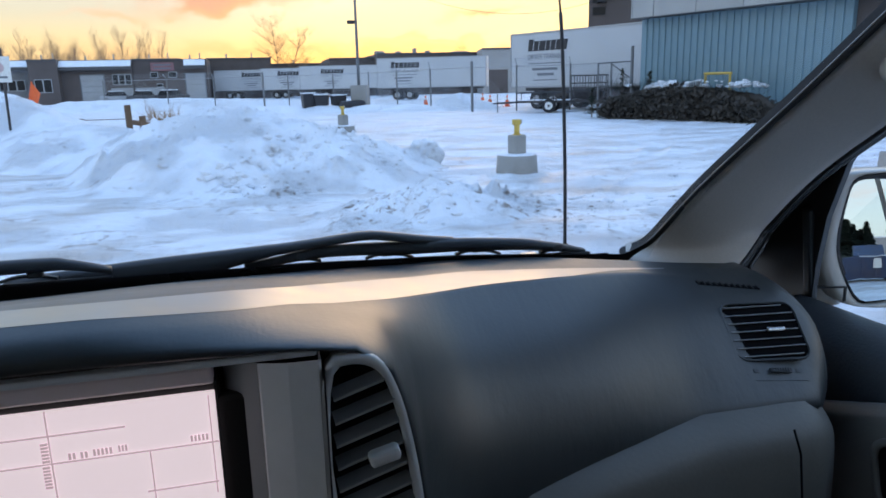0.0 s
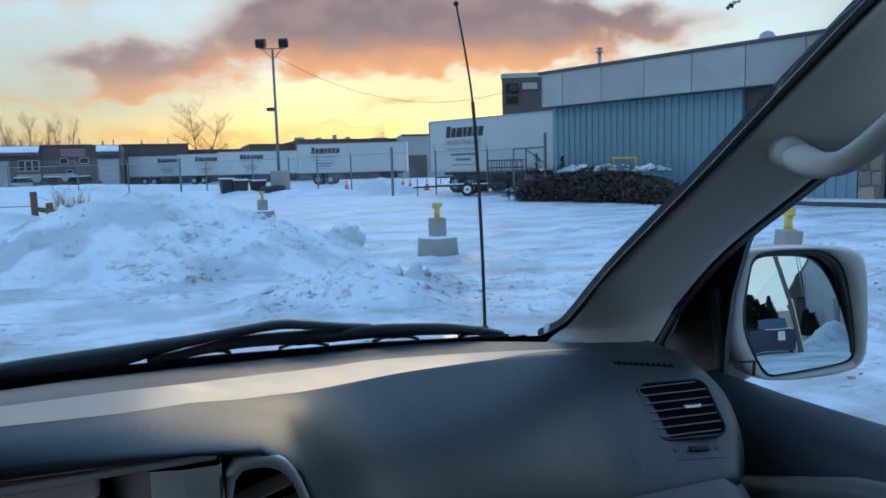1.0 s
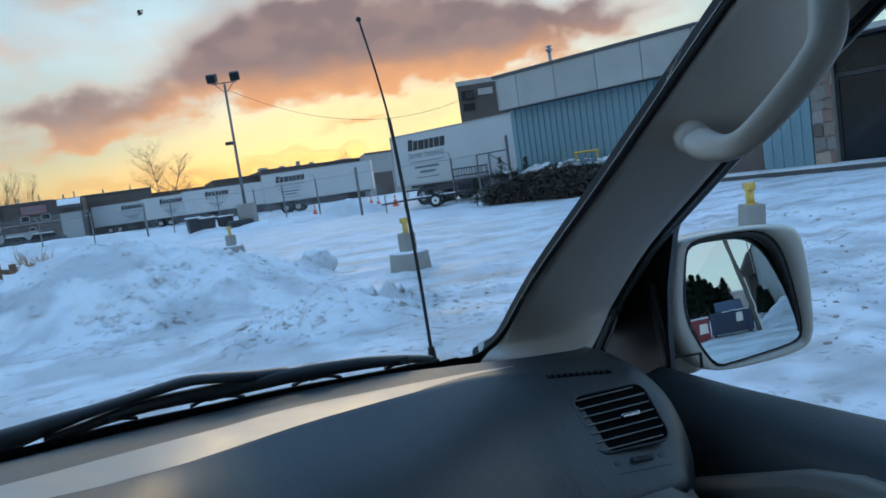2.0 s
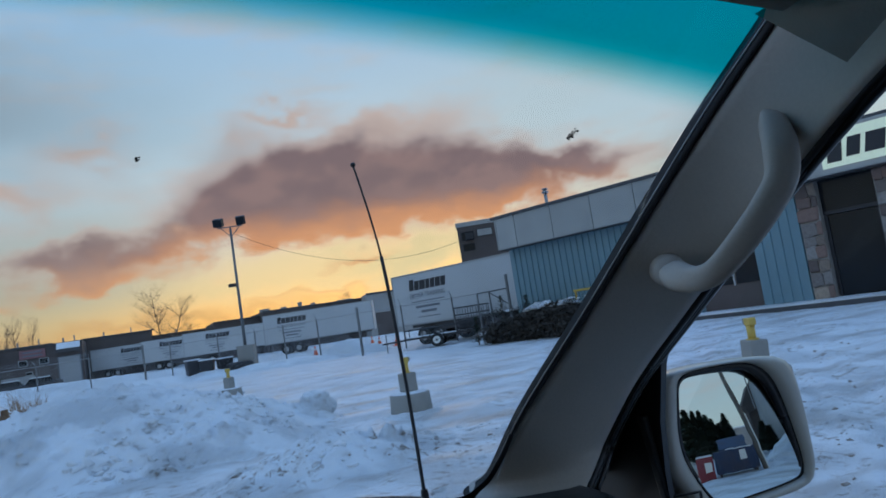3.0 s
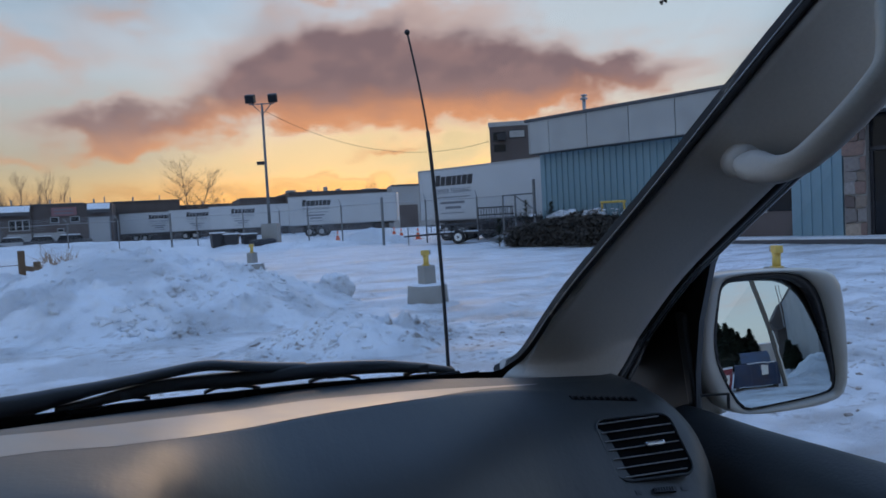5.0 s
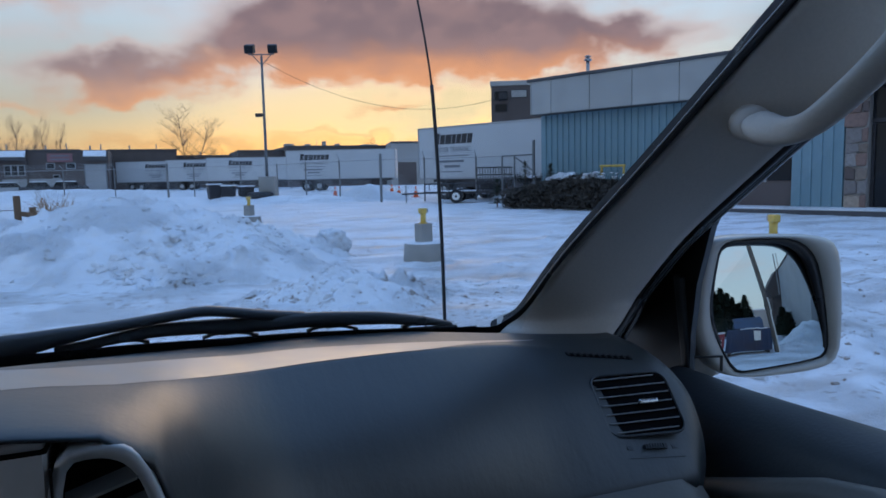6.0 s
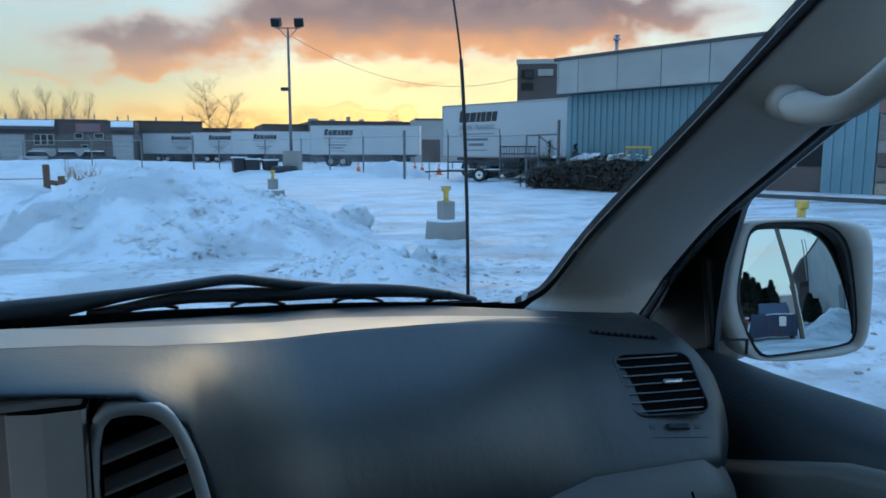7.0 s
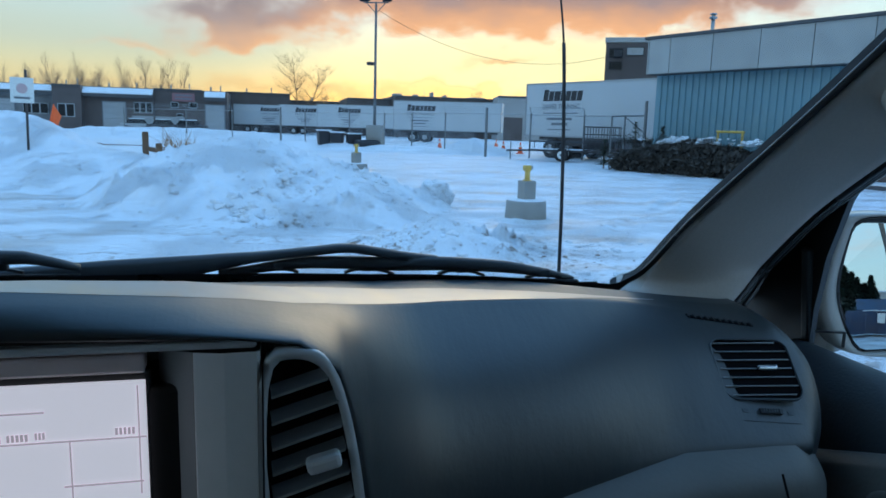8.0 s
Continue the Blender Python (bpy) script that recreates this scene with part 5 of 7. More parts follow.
# ---- far units and sheds ----
def far_unit(x0, x1, y, h, wall, label, doors=(), windows=(), canopy=None, sign=None, band=None):
    """A low unit seen from its front; doors: (from, to); windows: (from, to, sill, head, columns); canopy, band: (from, to)."""
    w = x1 - x0
    root = thing("industrial_unit", label, "building", "far industrial units", pose(x0, y, 0))
    part("wall", boxed((w / 2, 5, h / 2), (w, 10, h)), wall, root)
    part("parapet", boxed((w / 2, -0.05, h - 0.1), (w + 0.05, 0.25, 0.25), None, 0.02), ROOF_EDGE, root)
    if canopy:
        a, b = canopy[0] - x0, canopy[1] - x0
        part("snowy_canopy", loft([[(a, -0.15, h - 0.02), (b, -0.15, h - 0.02)], [(a, -1.0, h - 0.75), (b, -1.0, h - 0.75)]], (0, 0, -0.12)), CLEAN, root, "sloping canopy under snow")
        part("canopy_fascia", boxed(((a + b) / 2, -0.95, h - 1.05), (b - a, 0.10, 0.42)), ROOF_EDGE, root)
    if band:
        a, b = band[0] - x0, band[1] - x0
        part("pale_band", boxed(((a + b) / 2, -0.03, 0.95), (b - a, 0.10, 1.9), None, 0.02), WHITE_DOOR, root, "pale painted lower wall")
    for a, b in doors:
        a, b = a - x0, b - x0
        part("door_frame", boxed(((a + b) / 2, -0.04, 1.85), (b - a + 0.3, 0.14, 3.75)), GREY_PRINT, root)
        d = part("overhead_door", boxed(((a + b) / 2, -0.08, 1.80), (b - a, 0.16, 3.6)), WHITE_DOOR, root)
        for z in (0.72, 1.44, 2.16, 2.88):
            part("door_joint", boxed(((a + b) / 2, -0.165, z), (b - a, 0.02, 0.03)), GREY_PRINT, d)
    for a, b, z0, z1, n in windows:
        a, b = a - x0, b - x0
        f = part("window", boxed(((a + b) / 2, -0.06, (z0 + z1) / 2), (b - a, 0.16, z1 - z0)), WHITE_DOOR, root, "pale window frame")
        s = (b - a) / n
        for k in range(n):
            part("pane", boxed((a + s * (k + 0.5), -0.145, (z0 + z1) / 2), (s - 0.16, 0.03, z1 - z0 - 0.2)), DARK_GLASS, f)
    if sign:
        a, b, z0, z1 = sign[0] - x0, sign[1] - x0, sign[2], sign[3]
        board = part("sign_board", boxed(((a + b) / 2, -0.20, (z0 + z1) / 2), (b - a, 0.12, z1 - z0), None, 0.02), RED_SIGN, root, "faded red sign board")
        for dz in (0.25, -0.2):
            part("sign_mark", boxed(((a + b) / 2, -0.265, (z0 + z1) / 2 + dz), ((b - a) * 0.75, 0.02, 0.18)), GREY_PRINT, board)
    for u, v, r in ((0.3, 0.7, 0.12), (0.7, 0.9, 0.08)):
        part("roof_vent", rodded((w * u, 3, h), (w * u, 3, h + v), r, r, 8), STEEL, root)
    return root


RED_SIGN = material("faded_red_board", (0.26, 0.13, 0.14), 0.7, stain=(0.8, 0.4))
FAR_GREY = material("far_grey_wall", (0.20, 0.20, 0.205), 0.85, stain=(0.5, 0.4), bump=(4, 0.1))
far_unit(-45.0, -27.0, 104, 5.6, FAR_GREY, "grey far industrial unit with a snowy edge", [(-43, -40), (-35, -32)], [(-39, -36.2, 1.8, 3.2, 3), (-31, -28, 1.8, 3.2, 3)], (-45, -27))
far_unit(-27.0, -23.6, 102, 5.6, BROWN_WALL, "dark brown far industrial unit", (), [(-26.4, -24.4, 1.5, 3.2, 2)])
far_unit(-23.6, -15.0, 103.5, 5.5, BROWN_WALL, "far unit with a snow-covered canopy and white door", [(-21.3, -18.6)], [(-17.5, -15.2, 2.3, 3.7, 3)], (-23.6, -15.0), None, (-17.8, -15.1))
far_unit(-15.0, -8.9, 104, 5.6, BROWN_WALL, "dark far unit with a faded red sign board", (), [(-12.9, -11.9, 3.1, 3.9, 1), (-10.6, -9.5, 3.1, 3.9, 1), (-12.2, -11.4, 1.9, 2.4, 1)], None, (-12.7, -9.8, 4.0, 5.1), (-14.9, -11.2))
far_unit(-8.9, -5.6, 104, 5.5, BROWN_WALL, "narrow far unit with a snowy canopy and white door", [(-8.4, -6.0)], (), (-8.5, -5.8))
far_unit(-6.2, 3.2, 115, 6.0, BROWN_WALL, "dark brown far unit behind a trailer", (), [(-5.0, -3.0, 1.5, 3.0, 2), (0.6, 2.4, 1.5, 3.0, 2)])
far_unit(3.0, 17.5, 126, 5.4, BROWN_WALL, "low dark shed behind the trailers", (), [(5, 7, 1.5, 3.0, 2), (11, 13, 1.5, 3.0, 2)])


def far_car(x, y, turn, paint, label):
    """A parked car with snow on its roof."""
    root = thing("parked_car", label, "car", "cars at the far units", pose(x, y, 0, 0, 0, turn))
    part("body", boxed((0, 0, 0.62), (4.4, 1.75, 0.62), None, 0.16), paint, root)
    bm = boxed((-0.15, 0, 1.18), (2.6, 1.55, 0.60), None, 0.10)
    for v in bm.verts:
        if v.co.z > 1.2:
            v.co.x = -0.15 + (v.co.x + 0.15) * 0.72
    part("cabin", bm, DARK_GLASS, root)
    part("roof_snow", boxed((-0.15, 0, 1.52), (1.8, 1.35, 0.12), None, 0.05), CLEAN, root, "snow on the roof")
    for a in (-1.35, 1.35):
        for b in (-0.80, 0.80):
            wheel_parts(root, (a, b, 0.33), (0, 1, 0), 0.33, 0.2)


far_car(-13.2, 99.5, 4, BLACK_PAINT, "dark parked car with snow on its roof")
far_car(-10.0, 98.5, -20, BLACK_PAINT, "dark snowy car parked beside another")
far_car(-16.6, 100.5, 8, WHITE_DOOR, "pale parked car before a far unit")


def rear_shed():
    root = thing("long_shed", "long low shed with rooftop units behind the trailers", "building", "far industrial units", pose(17.8, 104, 0))
    part("wall", boxed((7.7, 6, 2.95), (15.4, 12, 5.9)), BROWN_WALL, root)
    part("wall", boxed((-3.3, 9, 2.7), (6.6, 12, 5.4)), BROWN_WALL, root, "lower wing of the shed")
    part("roof_edge", boxed((7.7, -0.05, 5.85), (15.5, 0.25, 0.22)), ROOF_EDGE, root)
    part("roof_edge", boxed((-3.3, 2.95, 5.40), (6.6, 0.25, 0.2)), ROOF_EDGE, root)
    for x, w, h in ((0.8, 1.3, 0.45), (3.6, 0.7, 0.4), (6.1, 0.35, 0.8), (8.1, 0.5, 0.45), (13.1, 2.4, 0.3)):
        part("rooftop_unit", boxed((x, 3, 5.9 + h / 2), (w, 1.5, h), None, 0.05), GREY_WALL, root)
    part("aerial", rodded((5.2, 4, 5.9), (5.2, 4, 7.0), 0.03, 0.03, 6), STEEL, root)


rear_shed()
root = thing("block_shed", "grey windowless block shed beyond the trailers", "building", "far industrial units", pose(31.0, 96, 0, 0, 0, -12))
part("wall", boxed((4, 4, 3.05), (8, 8, 6.1)), GREY_WALL, root)
part("roof_edge", boxed((4, -0.05, 6.0), (8.1, 0.2, 0.25)), ROOF_EDGE, root)
part("door", boxed((2.2, -0.05, 1.6), (2.6, 0.12, 3.2)), BROWN_WALL, root)


# ---- the parked vehicle from which the lot is seen ----
CAR = thing("parked_suv", "parked champagne sport utility vehicle, dark grey dash, taupe trim", "car")


def windshield_y(x, z):
    u = max(0.0, min(1.0, (abs(x) - 0.40) / 0.20))
    fade = max(0.0, min(1.0, (1.66 - z) / 0.14))
    return 0.803 - 0.27 * x * x - 0.80 * (z - 1.28) + 0.045 * u * u * (3 - 2 * u) * fade * fade * (3 - 2 * fade)  # the sides flatten toward the pillars


def on_glass(x, z, off=0.0):
    """A point on the windshield; off: metres outward."""
    return Vector((x, windshield_y(x, z) + off * 0.78, z + off * 0.62))


def header_z(x):
    return 1.768 - 0.155 * x * x


def glass_rows(off):
    rows = []
    for j in range(17):
        t = j / 16
        mid = 1.255 + (1.787 - 1.255) * t
        fade = max(0.0, min(1.0, (1.66 - mid) / 0.14))
        low, high = 0.612 + max(0.0, mid - 1.31) * 0.352, 0.545 + (mid - 1.25) * 0.345
        half = high + (low - high) * fade * fade * (3 - 2 * fade)  # the glass ends at the pillar gasket
        rows.append([on_glass(x, 1.255 + (header_z(x) + 0.03 - 1.255) * t, off) for x in [half * (i / 12 - 1) for i in range(25)]])
    return rows


glass = part("windshield", loft(glass_rows(0.0), (0, 0.004, 0.003)), WINDSHIELD, CAR, "clear windshield with a teal shade band", True)
glass.visible_shadow = False
# black ceramic edge along the foot of the glass
def foot_top(x):
    """Upper limit of the black edge; it dips a little before the corners."""
    u = max(0.0, min(1.0, (abs(x) - 0.40) / 0.13))
    return 1.2895 - 0.012 * u * u * (3 - 2 * u)


EDGE_X = [0.5502 * (i / 36 - 1) for i in range(73)]
part("windshield_edge", loft([[on_glass(x, 1.235, -0.006) for x in EDGE_X], [on_glass(x, foot_top(x) - 0.008, -0.006) for x in EDGE_X], [on_glass(x, foot_top(x), -0.006) for x in EDGE_X]]), FRIT, CAR, "black painted edge of the glass", True)
CORNER_TOP = [(0.5352, 1.2775), (0.5563, 1.2752), (0.5727, 1.2751), (0.5841, 1.2821), (0.5955, 1.2946), (0.6035, 1.3178), (0.6094, 1.3456)]
CORNER_LOW = [(0.5573, 1.2222), (0.5735, 1.2327), (0.5811, 1.2585), (0.5893, 1.2749), (0.6004, 1.2877), (0.6089, 1.3134), (0.6145, 1.3414)]
for side in (1, -1):  # the painted edge narrows as it sweeps up beside the pillars
    rows = [[on_glass(side * q[0], q[1], -0.0066) for q in (Vector((*a, 0)), Vector((*a, 0)).lerp(Vector((*b, 0)), 0.5), Vector((*b, 0)))] for a, b in ((lerp_curve([(*p, 0) for p in CORNER_TOP], k / 24)[:2], lerp_curve([(*p, 0) for p in CORNER_LOW], k / 24)[:2]) for k in range(25))]
    part("windshield_corner", loft(rows), FRIT, CAR, "black painted corner of the glass", True)
for x, z, w, h, turn, n in ((0.5927, 1.6160, 0.009, 0.006, 40, 3), (0.2507, 1.6277, 0.0035, 0.003, 0, 1)):
    rng = random.Random(int(x * 1000))
    bm = bmesh.new()
    for k in range(n * 14):
        a = rng.uniform(-1, 1)
        s = rng.uniform(0.0004, 0.0010)
        dx, dz = a * w / 2, rng.gauss(0, 1) * h * 0.22
        ca, sa = math.cos(radians(turn)), math.sin(radians(turn))
        p = on_glass(x + dx * ca - dz * sa, z + dx * sa + dz * ca, 0.006)
        bmesh.ops.create_icosphere(bm, subdivisions=1, radius=s, matrix=Matrix.Translation(p))
    part("grime_spot", bm, DIRT_SPOT, glass, "smear of dirt on the glass")

# ---- dash ----
# each station: foot of the glass, far and near edge of the flat top, then down the front face
STATIONS = [
    (-0.72, [(0.66, 1.268), (0.60, 1.270), (0.55, 1.262), (0.53, 1.25), (0.50, 1.23), (0.48, 1.20), (0.47, 1.17), (0.46, 1.13), (0.47, 1.09)]),
    (-0.55, [(0.72, 1.268), (0.50, 1.342), (0.43, 1.347), (0.41, 1.342), (0.40, 1.334), (0.40, 1.330), (0.41, 1.328), (0.45, 1.327), (0.50, 1.326)]),
    (-0.30, [(0.775, 1.270), (0.44, 1.356), (0.385, 1.3612), (0.371, 1.356), (0.362, 1.348), (0.361, 1.342), (0.368, 1.339), (0.42, 1.338), (0.48, 1.337)]),
    (0.02, [(0.80, 1.2730), (0.44, 1.3555), (0.385, 1.3610), (0.371, 1.356), (0.362, 1.348), (0.361, 1.342), (0.368, 1.339), (0.42, 1.338), (0.48, 1.337)]),
    (0.10, [(0.795, 1.2740), (0.48, 1.3445), (0.410, 1.3505), (0.385, 1.349), (0.366, 1.3435), (0.362, 1.339), (0.37, 1.336), (0.42, 1.334), (0.48, 1.333)]),
    (0.14, [(0.792, 1.2748), (0.53, 1.3295), (0.463, 1.3350), (0.420, 1.3390), (0.375, 1.3400), (0.362, 1.3375), (0.37, 1.335), (0.42, 1.333), (0.48, 1.332)]),
    (0.175, [(0.79, 1.2753), (0.565, 1.3195), (0.487, 1.3250), (0.440, 1.3300), (0.385, 1.3345), (0.364, 1.3335), (0.366, 1.330), (0.40, 1.326), (0.48, 1.322)]),
    (0.198, [(0.787, 1.2755), (0.58, 1.3152), (0.50, 1.3208), (0.452, 1.3235), (0.398, 1.3235), (0.372, 1.319), (0.367, 1.311), (0.39, 1.304), (0.46, 1.300)]),
    (0.212, [(0.786, 1.2756), (0.59, 1.3122), (0.508, 1.3178), (0.462, 1.315), (0.415, 1.306), (0.387, 1.290), (0.375, 1.266), (0.38, 1.245), (0.44, 1.235)]),
    (0.228, [(0.785, 1.2760), (0.60, 1.3092), (0.518, 1.3147), (0.478, 1.305), (0.440, 1.283), (0.415, 1.247), (0.402, 1.20), (0.400, 1.14), (0.41, 1.08)]),
    (0.27, [(0.78, 1.2760), (0.635, 1.2990), (0.557, 1.3042), (0.514, 1.281), (0.478, 1.250), (0.452, 1.208), (0.441, 1.15), (0.441, 1.11), (0.447, 1.08)]),
    (0.305, [(0.774, 1.2777), (0.650, 1.2955), (0.576, 1.3004), (0.531, 1.273), (0.493, 1.239), (0.470, 1.195), (0.461, 1.145), (0.462, 1.115), (0.468, 1.092)]),
    (0.34, [(0.768, 1.2792), (0.660, 1.2922), (0.592, 1.2967), (0.542, 1.268), (0.503, 1.231), (0.481, 1.187), (0.474, 1.14), (0.476, 1.12), (0.482, 1.105)]),
    (0.44, [(0.747, 1.2790), (0.665, 1.2850), (0.622, 1.2878), (0.565, 1.253), (0.526, 1.214), (0.507, 1.175), (0.502, 1.145), (0.505, 1.13), (0.51, 1.12)]),
    (0.54, [(0.722, 1.2730), (0.690, 1.2708), (0.660, 1.2728), (0.608, 1.248), (0.568, 1.213), (0.542, 1.178), (0.527, 1.152), (0.53, 1.14), (0.535, 1.13)]),
    (0.61, [(0.704, 1.268), (0.685, 1.2655), (0.662, 1.2600), (0.612, 1.243), (0.570, 1.201), (0.543, 1.174), (0.527, 1.155), (0.53, 1.142), (0.535, 1.13)]),
    (0.68, [(0.700, 1.262), (0.682, 1.2600), (0.660, 1.2530), (0.604, 1.233), (0.560, 1.191), (0.538, 1.169), (0.525, 1.152), (0.53, 1.14), (0.535, 1.13)]),
    (0.705, [(0.715, 1.258), (0.697, 1.2578), (0.672, 1.2555), (0.628, 1.243), (0.585, 1.218), (0.562, 1.190), (0.549, 1.165), (0.546, 1.14), (0.555, 1.11)]),
    (0.722, [(0.730, 1.250), (0.712, 1.2500), (0.685, 1.2490), (0.638, 1.240), (0.598, 1.222), (0.577, 1.198), (0.565, 1.17), (0.562, 1.14), (0.57, 1.10)]),
    (0.74, [(0.745, 1.225), (0.728, 1.2250), (0.702, 1.2235), (0.655, 1.214), (0.620, 1.196), (0.600, 1.173), (0.592, 1.15), (0.588, 1.12), (0.59, 1.09)]),
    (0.752, [(0.755, 1.16), (0.742, 1.160), (0.718, 1.1585), (0.68, 1.152), (0.655, 1.14), (0.635, 1.125), (0.625, 1.11), (0.62, 1.10), (0.62, 1.08)]),
]


def dash_rows():
    rows = []
    xs = [s[0] for s in STATIONS]
    for i in range(len(xs) - 1):
        steps = max(2, round((xs[i + 1] - xs[i]) / 0.02))
        for k in range(steps + (i == len(xs) - 2)):
            u = k / steps
            s = u * u * (3 - 2 * u) if xs[i + 1] < 0.26 and xs[i] > 0.16 else u
            row = []
            for c in range(9):
                p0, p1, p2, p3 = (Vector((xs[j], *STATIONS[j][1][c])) for j in (max(i - 1, 0), i, i + 1, min(i + 2, len(xs) - 1)))
                # slopes over the true spacing keep the long edges fair
                h = p2.x - p1.x
                m1 = (p2 - p0) / max(1e-6, p2.x - p0.x) * h
                m2 = (p3 - p1) / max(1e-6, p3.x - p1.x) * h
                q = p1.lerp(p2, s)
                if 0.26 < p2.x < 0.56 and (c < 3 or p2.x < 0.45):
                    q = p1 * (2 * u ** 3 - 3 * u * u + 1) + m1 * (u ** 3 - 2 * u * u + u) + p2 * (3 * u * u - 2 * u ** 3) + m2 * (u ** 3 - u * u)
                    q.x = p1.x + h * u
                row.append(q)
            fine = [row[0].lerp(row[1], a) for a in (0, 0.25, 0.5, 0.75, 0.95)] + [row[1].lerp(row[2], a) for a in (0, 0.1, 0.5, 0.9)]
            front = [row[2] + (row[2] - row[3]) * 0.25] + row[2:]
            fine += [lerp_curve(front, (1 + a) / 7) for a in (0, 0.12, 0.3, 0.5, 0.75, 1, 1.3, 1.6, 2, 2.4, 2.8, 3.2, 3.6, 4, 4.4, 4.8, 5.2, 5.6, 6)]
            rows.append(fine)
    return rows


dash = part("dashboard", loft(dash_rows()), DASH, CAR, "dark grey grained vinyl dashboard", True)
skin = bmesh.new()
skin.from_mesh(dash.data)
DASH_SKIN = BVHTree.FromBMesh(skin)
skin.free()


def on_dash(p, d, lift=0.0):
    """The place where a line from p along d meets the dashboard, lifted off it."""
    hit, normal, _, _ = DASH_SKIN.ray_cast(Vector(p), Vector(d).normalized())
    if hit is None:
        return Vector(p)
    return hit - Vector(d).normalized() * lift


# overlay shaped like the sky's reflected strip; it tapers where the highlight fades
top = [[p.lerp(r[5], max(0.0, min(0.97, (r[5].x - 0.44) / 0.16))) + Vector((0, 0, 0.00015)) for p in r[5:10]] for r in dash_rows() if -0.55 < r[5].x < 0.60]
part("dash_top_pad", loft(top), DASH_SHEEN, dash, "flat dash top made paler and glossier for the sky's sheen", True)
part("firewall", boxed((0, 0.80, 0.86), (1.46, 0.06, 0.78)), VENT_BLACK, CAR)

# lower glove panel, taupe, with a rounded shoulder
rows = []
for i in range(25):
    x = 0.235 + (0.70 - 0.235) * i / 24
    s = min(1.0, max(0.0, (x - 0.27) / 0.27))
    k = max(0.0, (x - 0.66) / 0.04)
    edge_z, y0 = 1.142 + 0.014 * s - 0.016 * k, 0.472 + 0.049 * s + 0.03 * k
    prof = [(y0 + 0.03, edge_z + 0.004), (y0 + 0.004, edge_z), (y0 - 0.018, edge_z - 0.012), (y0 - 0.03, edge_z - 0.04), (y0 - 0.03, edge_z - 0.14), (y0 + 0.0, edge_z - 0.30), (y0 + 0.08, edge_z - 0.45)]
    rows.append([lerp_curve([(x, a, b) for a, b in prof], q / 18) for q in range(19)])
glove = part("glove_panel", loft(rows), TAUPE_SHADED, CAR, "taupe lower dash panel with glove box", True)
bm = tube(bmesh.new(), [(0.616 + 0.012 * k / 8, 0.4885 - 0.0042 * min(k, 2), 1.149 - 0.011 * k) for k in range(9)], 0.0012, 5)
part("seam", bm, SHADE_BLACK, glove, "dark joint beside the glove box")
part("latch", boxed((0.43, 0.468, 1.055), (0.09, 0.012, 0.03), None, 0.004), DOOR_DARK, glove)


def frame_of(o, u, v):
    u, v = Vector(u).normalized(), Vector(v).normalized()
    n = u.cross(v).normalized()
    v = n.cross(u)
    return Matrix(((u.x, v.x, n.x, o[0]), (u.y, v.y, n.y, o[1]), (u.z, v.z, n.z, o[2]), (0, 0, 0, 1)))


def ring(outline, inner, depth, m):
    """A flat frame between two outlines with as many points, raised along z."""
    bm = bmesh.new()
    lay = [[bm.verts.new(m @ Vector((x, y, z))) for x, y in o] for o, z in ((outline, 0), (outline, depth), (inner, depth), (inner, 0))]
    n = len(outline)
    for a, b in ((0, 1), (1, 2), (2, 3), (3, 0)):
        for i in range(n):
            j = (i + 1) % n
            bm.faces.new((lay[a][i], lay[a][j], lay[b][j], lay[b][i]))
    return bm


# passenger vent: x runs across, y up the sloping face, z out of it
VENT = frame_of((0.6475, 0.581, 1.2155), (1, -0.2, 0), (0.13, 0.651, 0.748))


def skewed(w, h, r, k):
    return [(x - k * y, y) for x, y in rounded(w, h, r)]


def passenger_vent():
    root = part("side_vent", ring(skewed(0.084, 0.069, 0.014, 0.10), skewed(0.0805, 0.064, 0.011, 0.10), 0.0028, VENT @ Matrix.Translation((0, 0, 0.0022))), DASH, CAR, "round-cornered side air vent with flat slats", True)
    # flat near-black sheet paints the shade behind the slats
    part("cavity", prism(skewed(0.084, 0.066, 0.012, 0.10), 0.002, VENT @ Matrix.Translation((0, 0, 0.0008))), SHADE_BLACK, root)
    for k in range(7):
        y = 0.0285 - 0.0095 * k
        bm = bmesh.new()
        box(bm, (-0.10 * y + (-0.004 if k == 0 else 0), y, 0.0042), (0.076 - (0.010 if k in (0, 6) else 0), 0.0010, 0.0020), Matrix.Rotation(radians(1.5), 4, "Z"), 0.0003)
        bm.transform(VENT)
        part("slat", bm, SLAT, root)
    bm = boxed((0.009, -0.001, 0.0095), (0.021, 0.005, 0.006), None, 0.002)
    bm.transform(VENT)
    part("tab", bm, CHROME, root, "small bright slider tab")
    down = (VENT.to_3x3() @ Vector((0, 0, -1))).normalized()

    def patch(x0, x1, y0, y1, lift):
        rows = [[on_dash(VENT @ Vector((x0 + (x1 - x0) * a / 6, y, 0.05)), down, lift) for a in range(7)] for y in (y0, (y0 + y1) / 2, y1)]
        return loft(rows, down * 0.004)

    wheel = part("thumbwheel", patch(-0.006, 0.018, -0.0475, -0.0425, 0.0035), VENT_BLACK, root)
    for k in range(7):
        part("rib", patch(-0.004 + 0.003 * k, -0.003 + 0.003 * k, -0.0475, -0.0425, 0.0045), DOOR_DARK, wheel)
    for x in (-0.022, 0.028):
        part("vent_mark", patch(x - 0.003, x + 0.003, -0.047, -0.043, 0.0006), DOOR_DARK, root)
    part("trim_line", patch(-0.026, 0.036, -0.0560, -0.0554, 0.0006), DOOR_DARK, root)


passenger_vent()

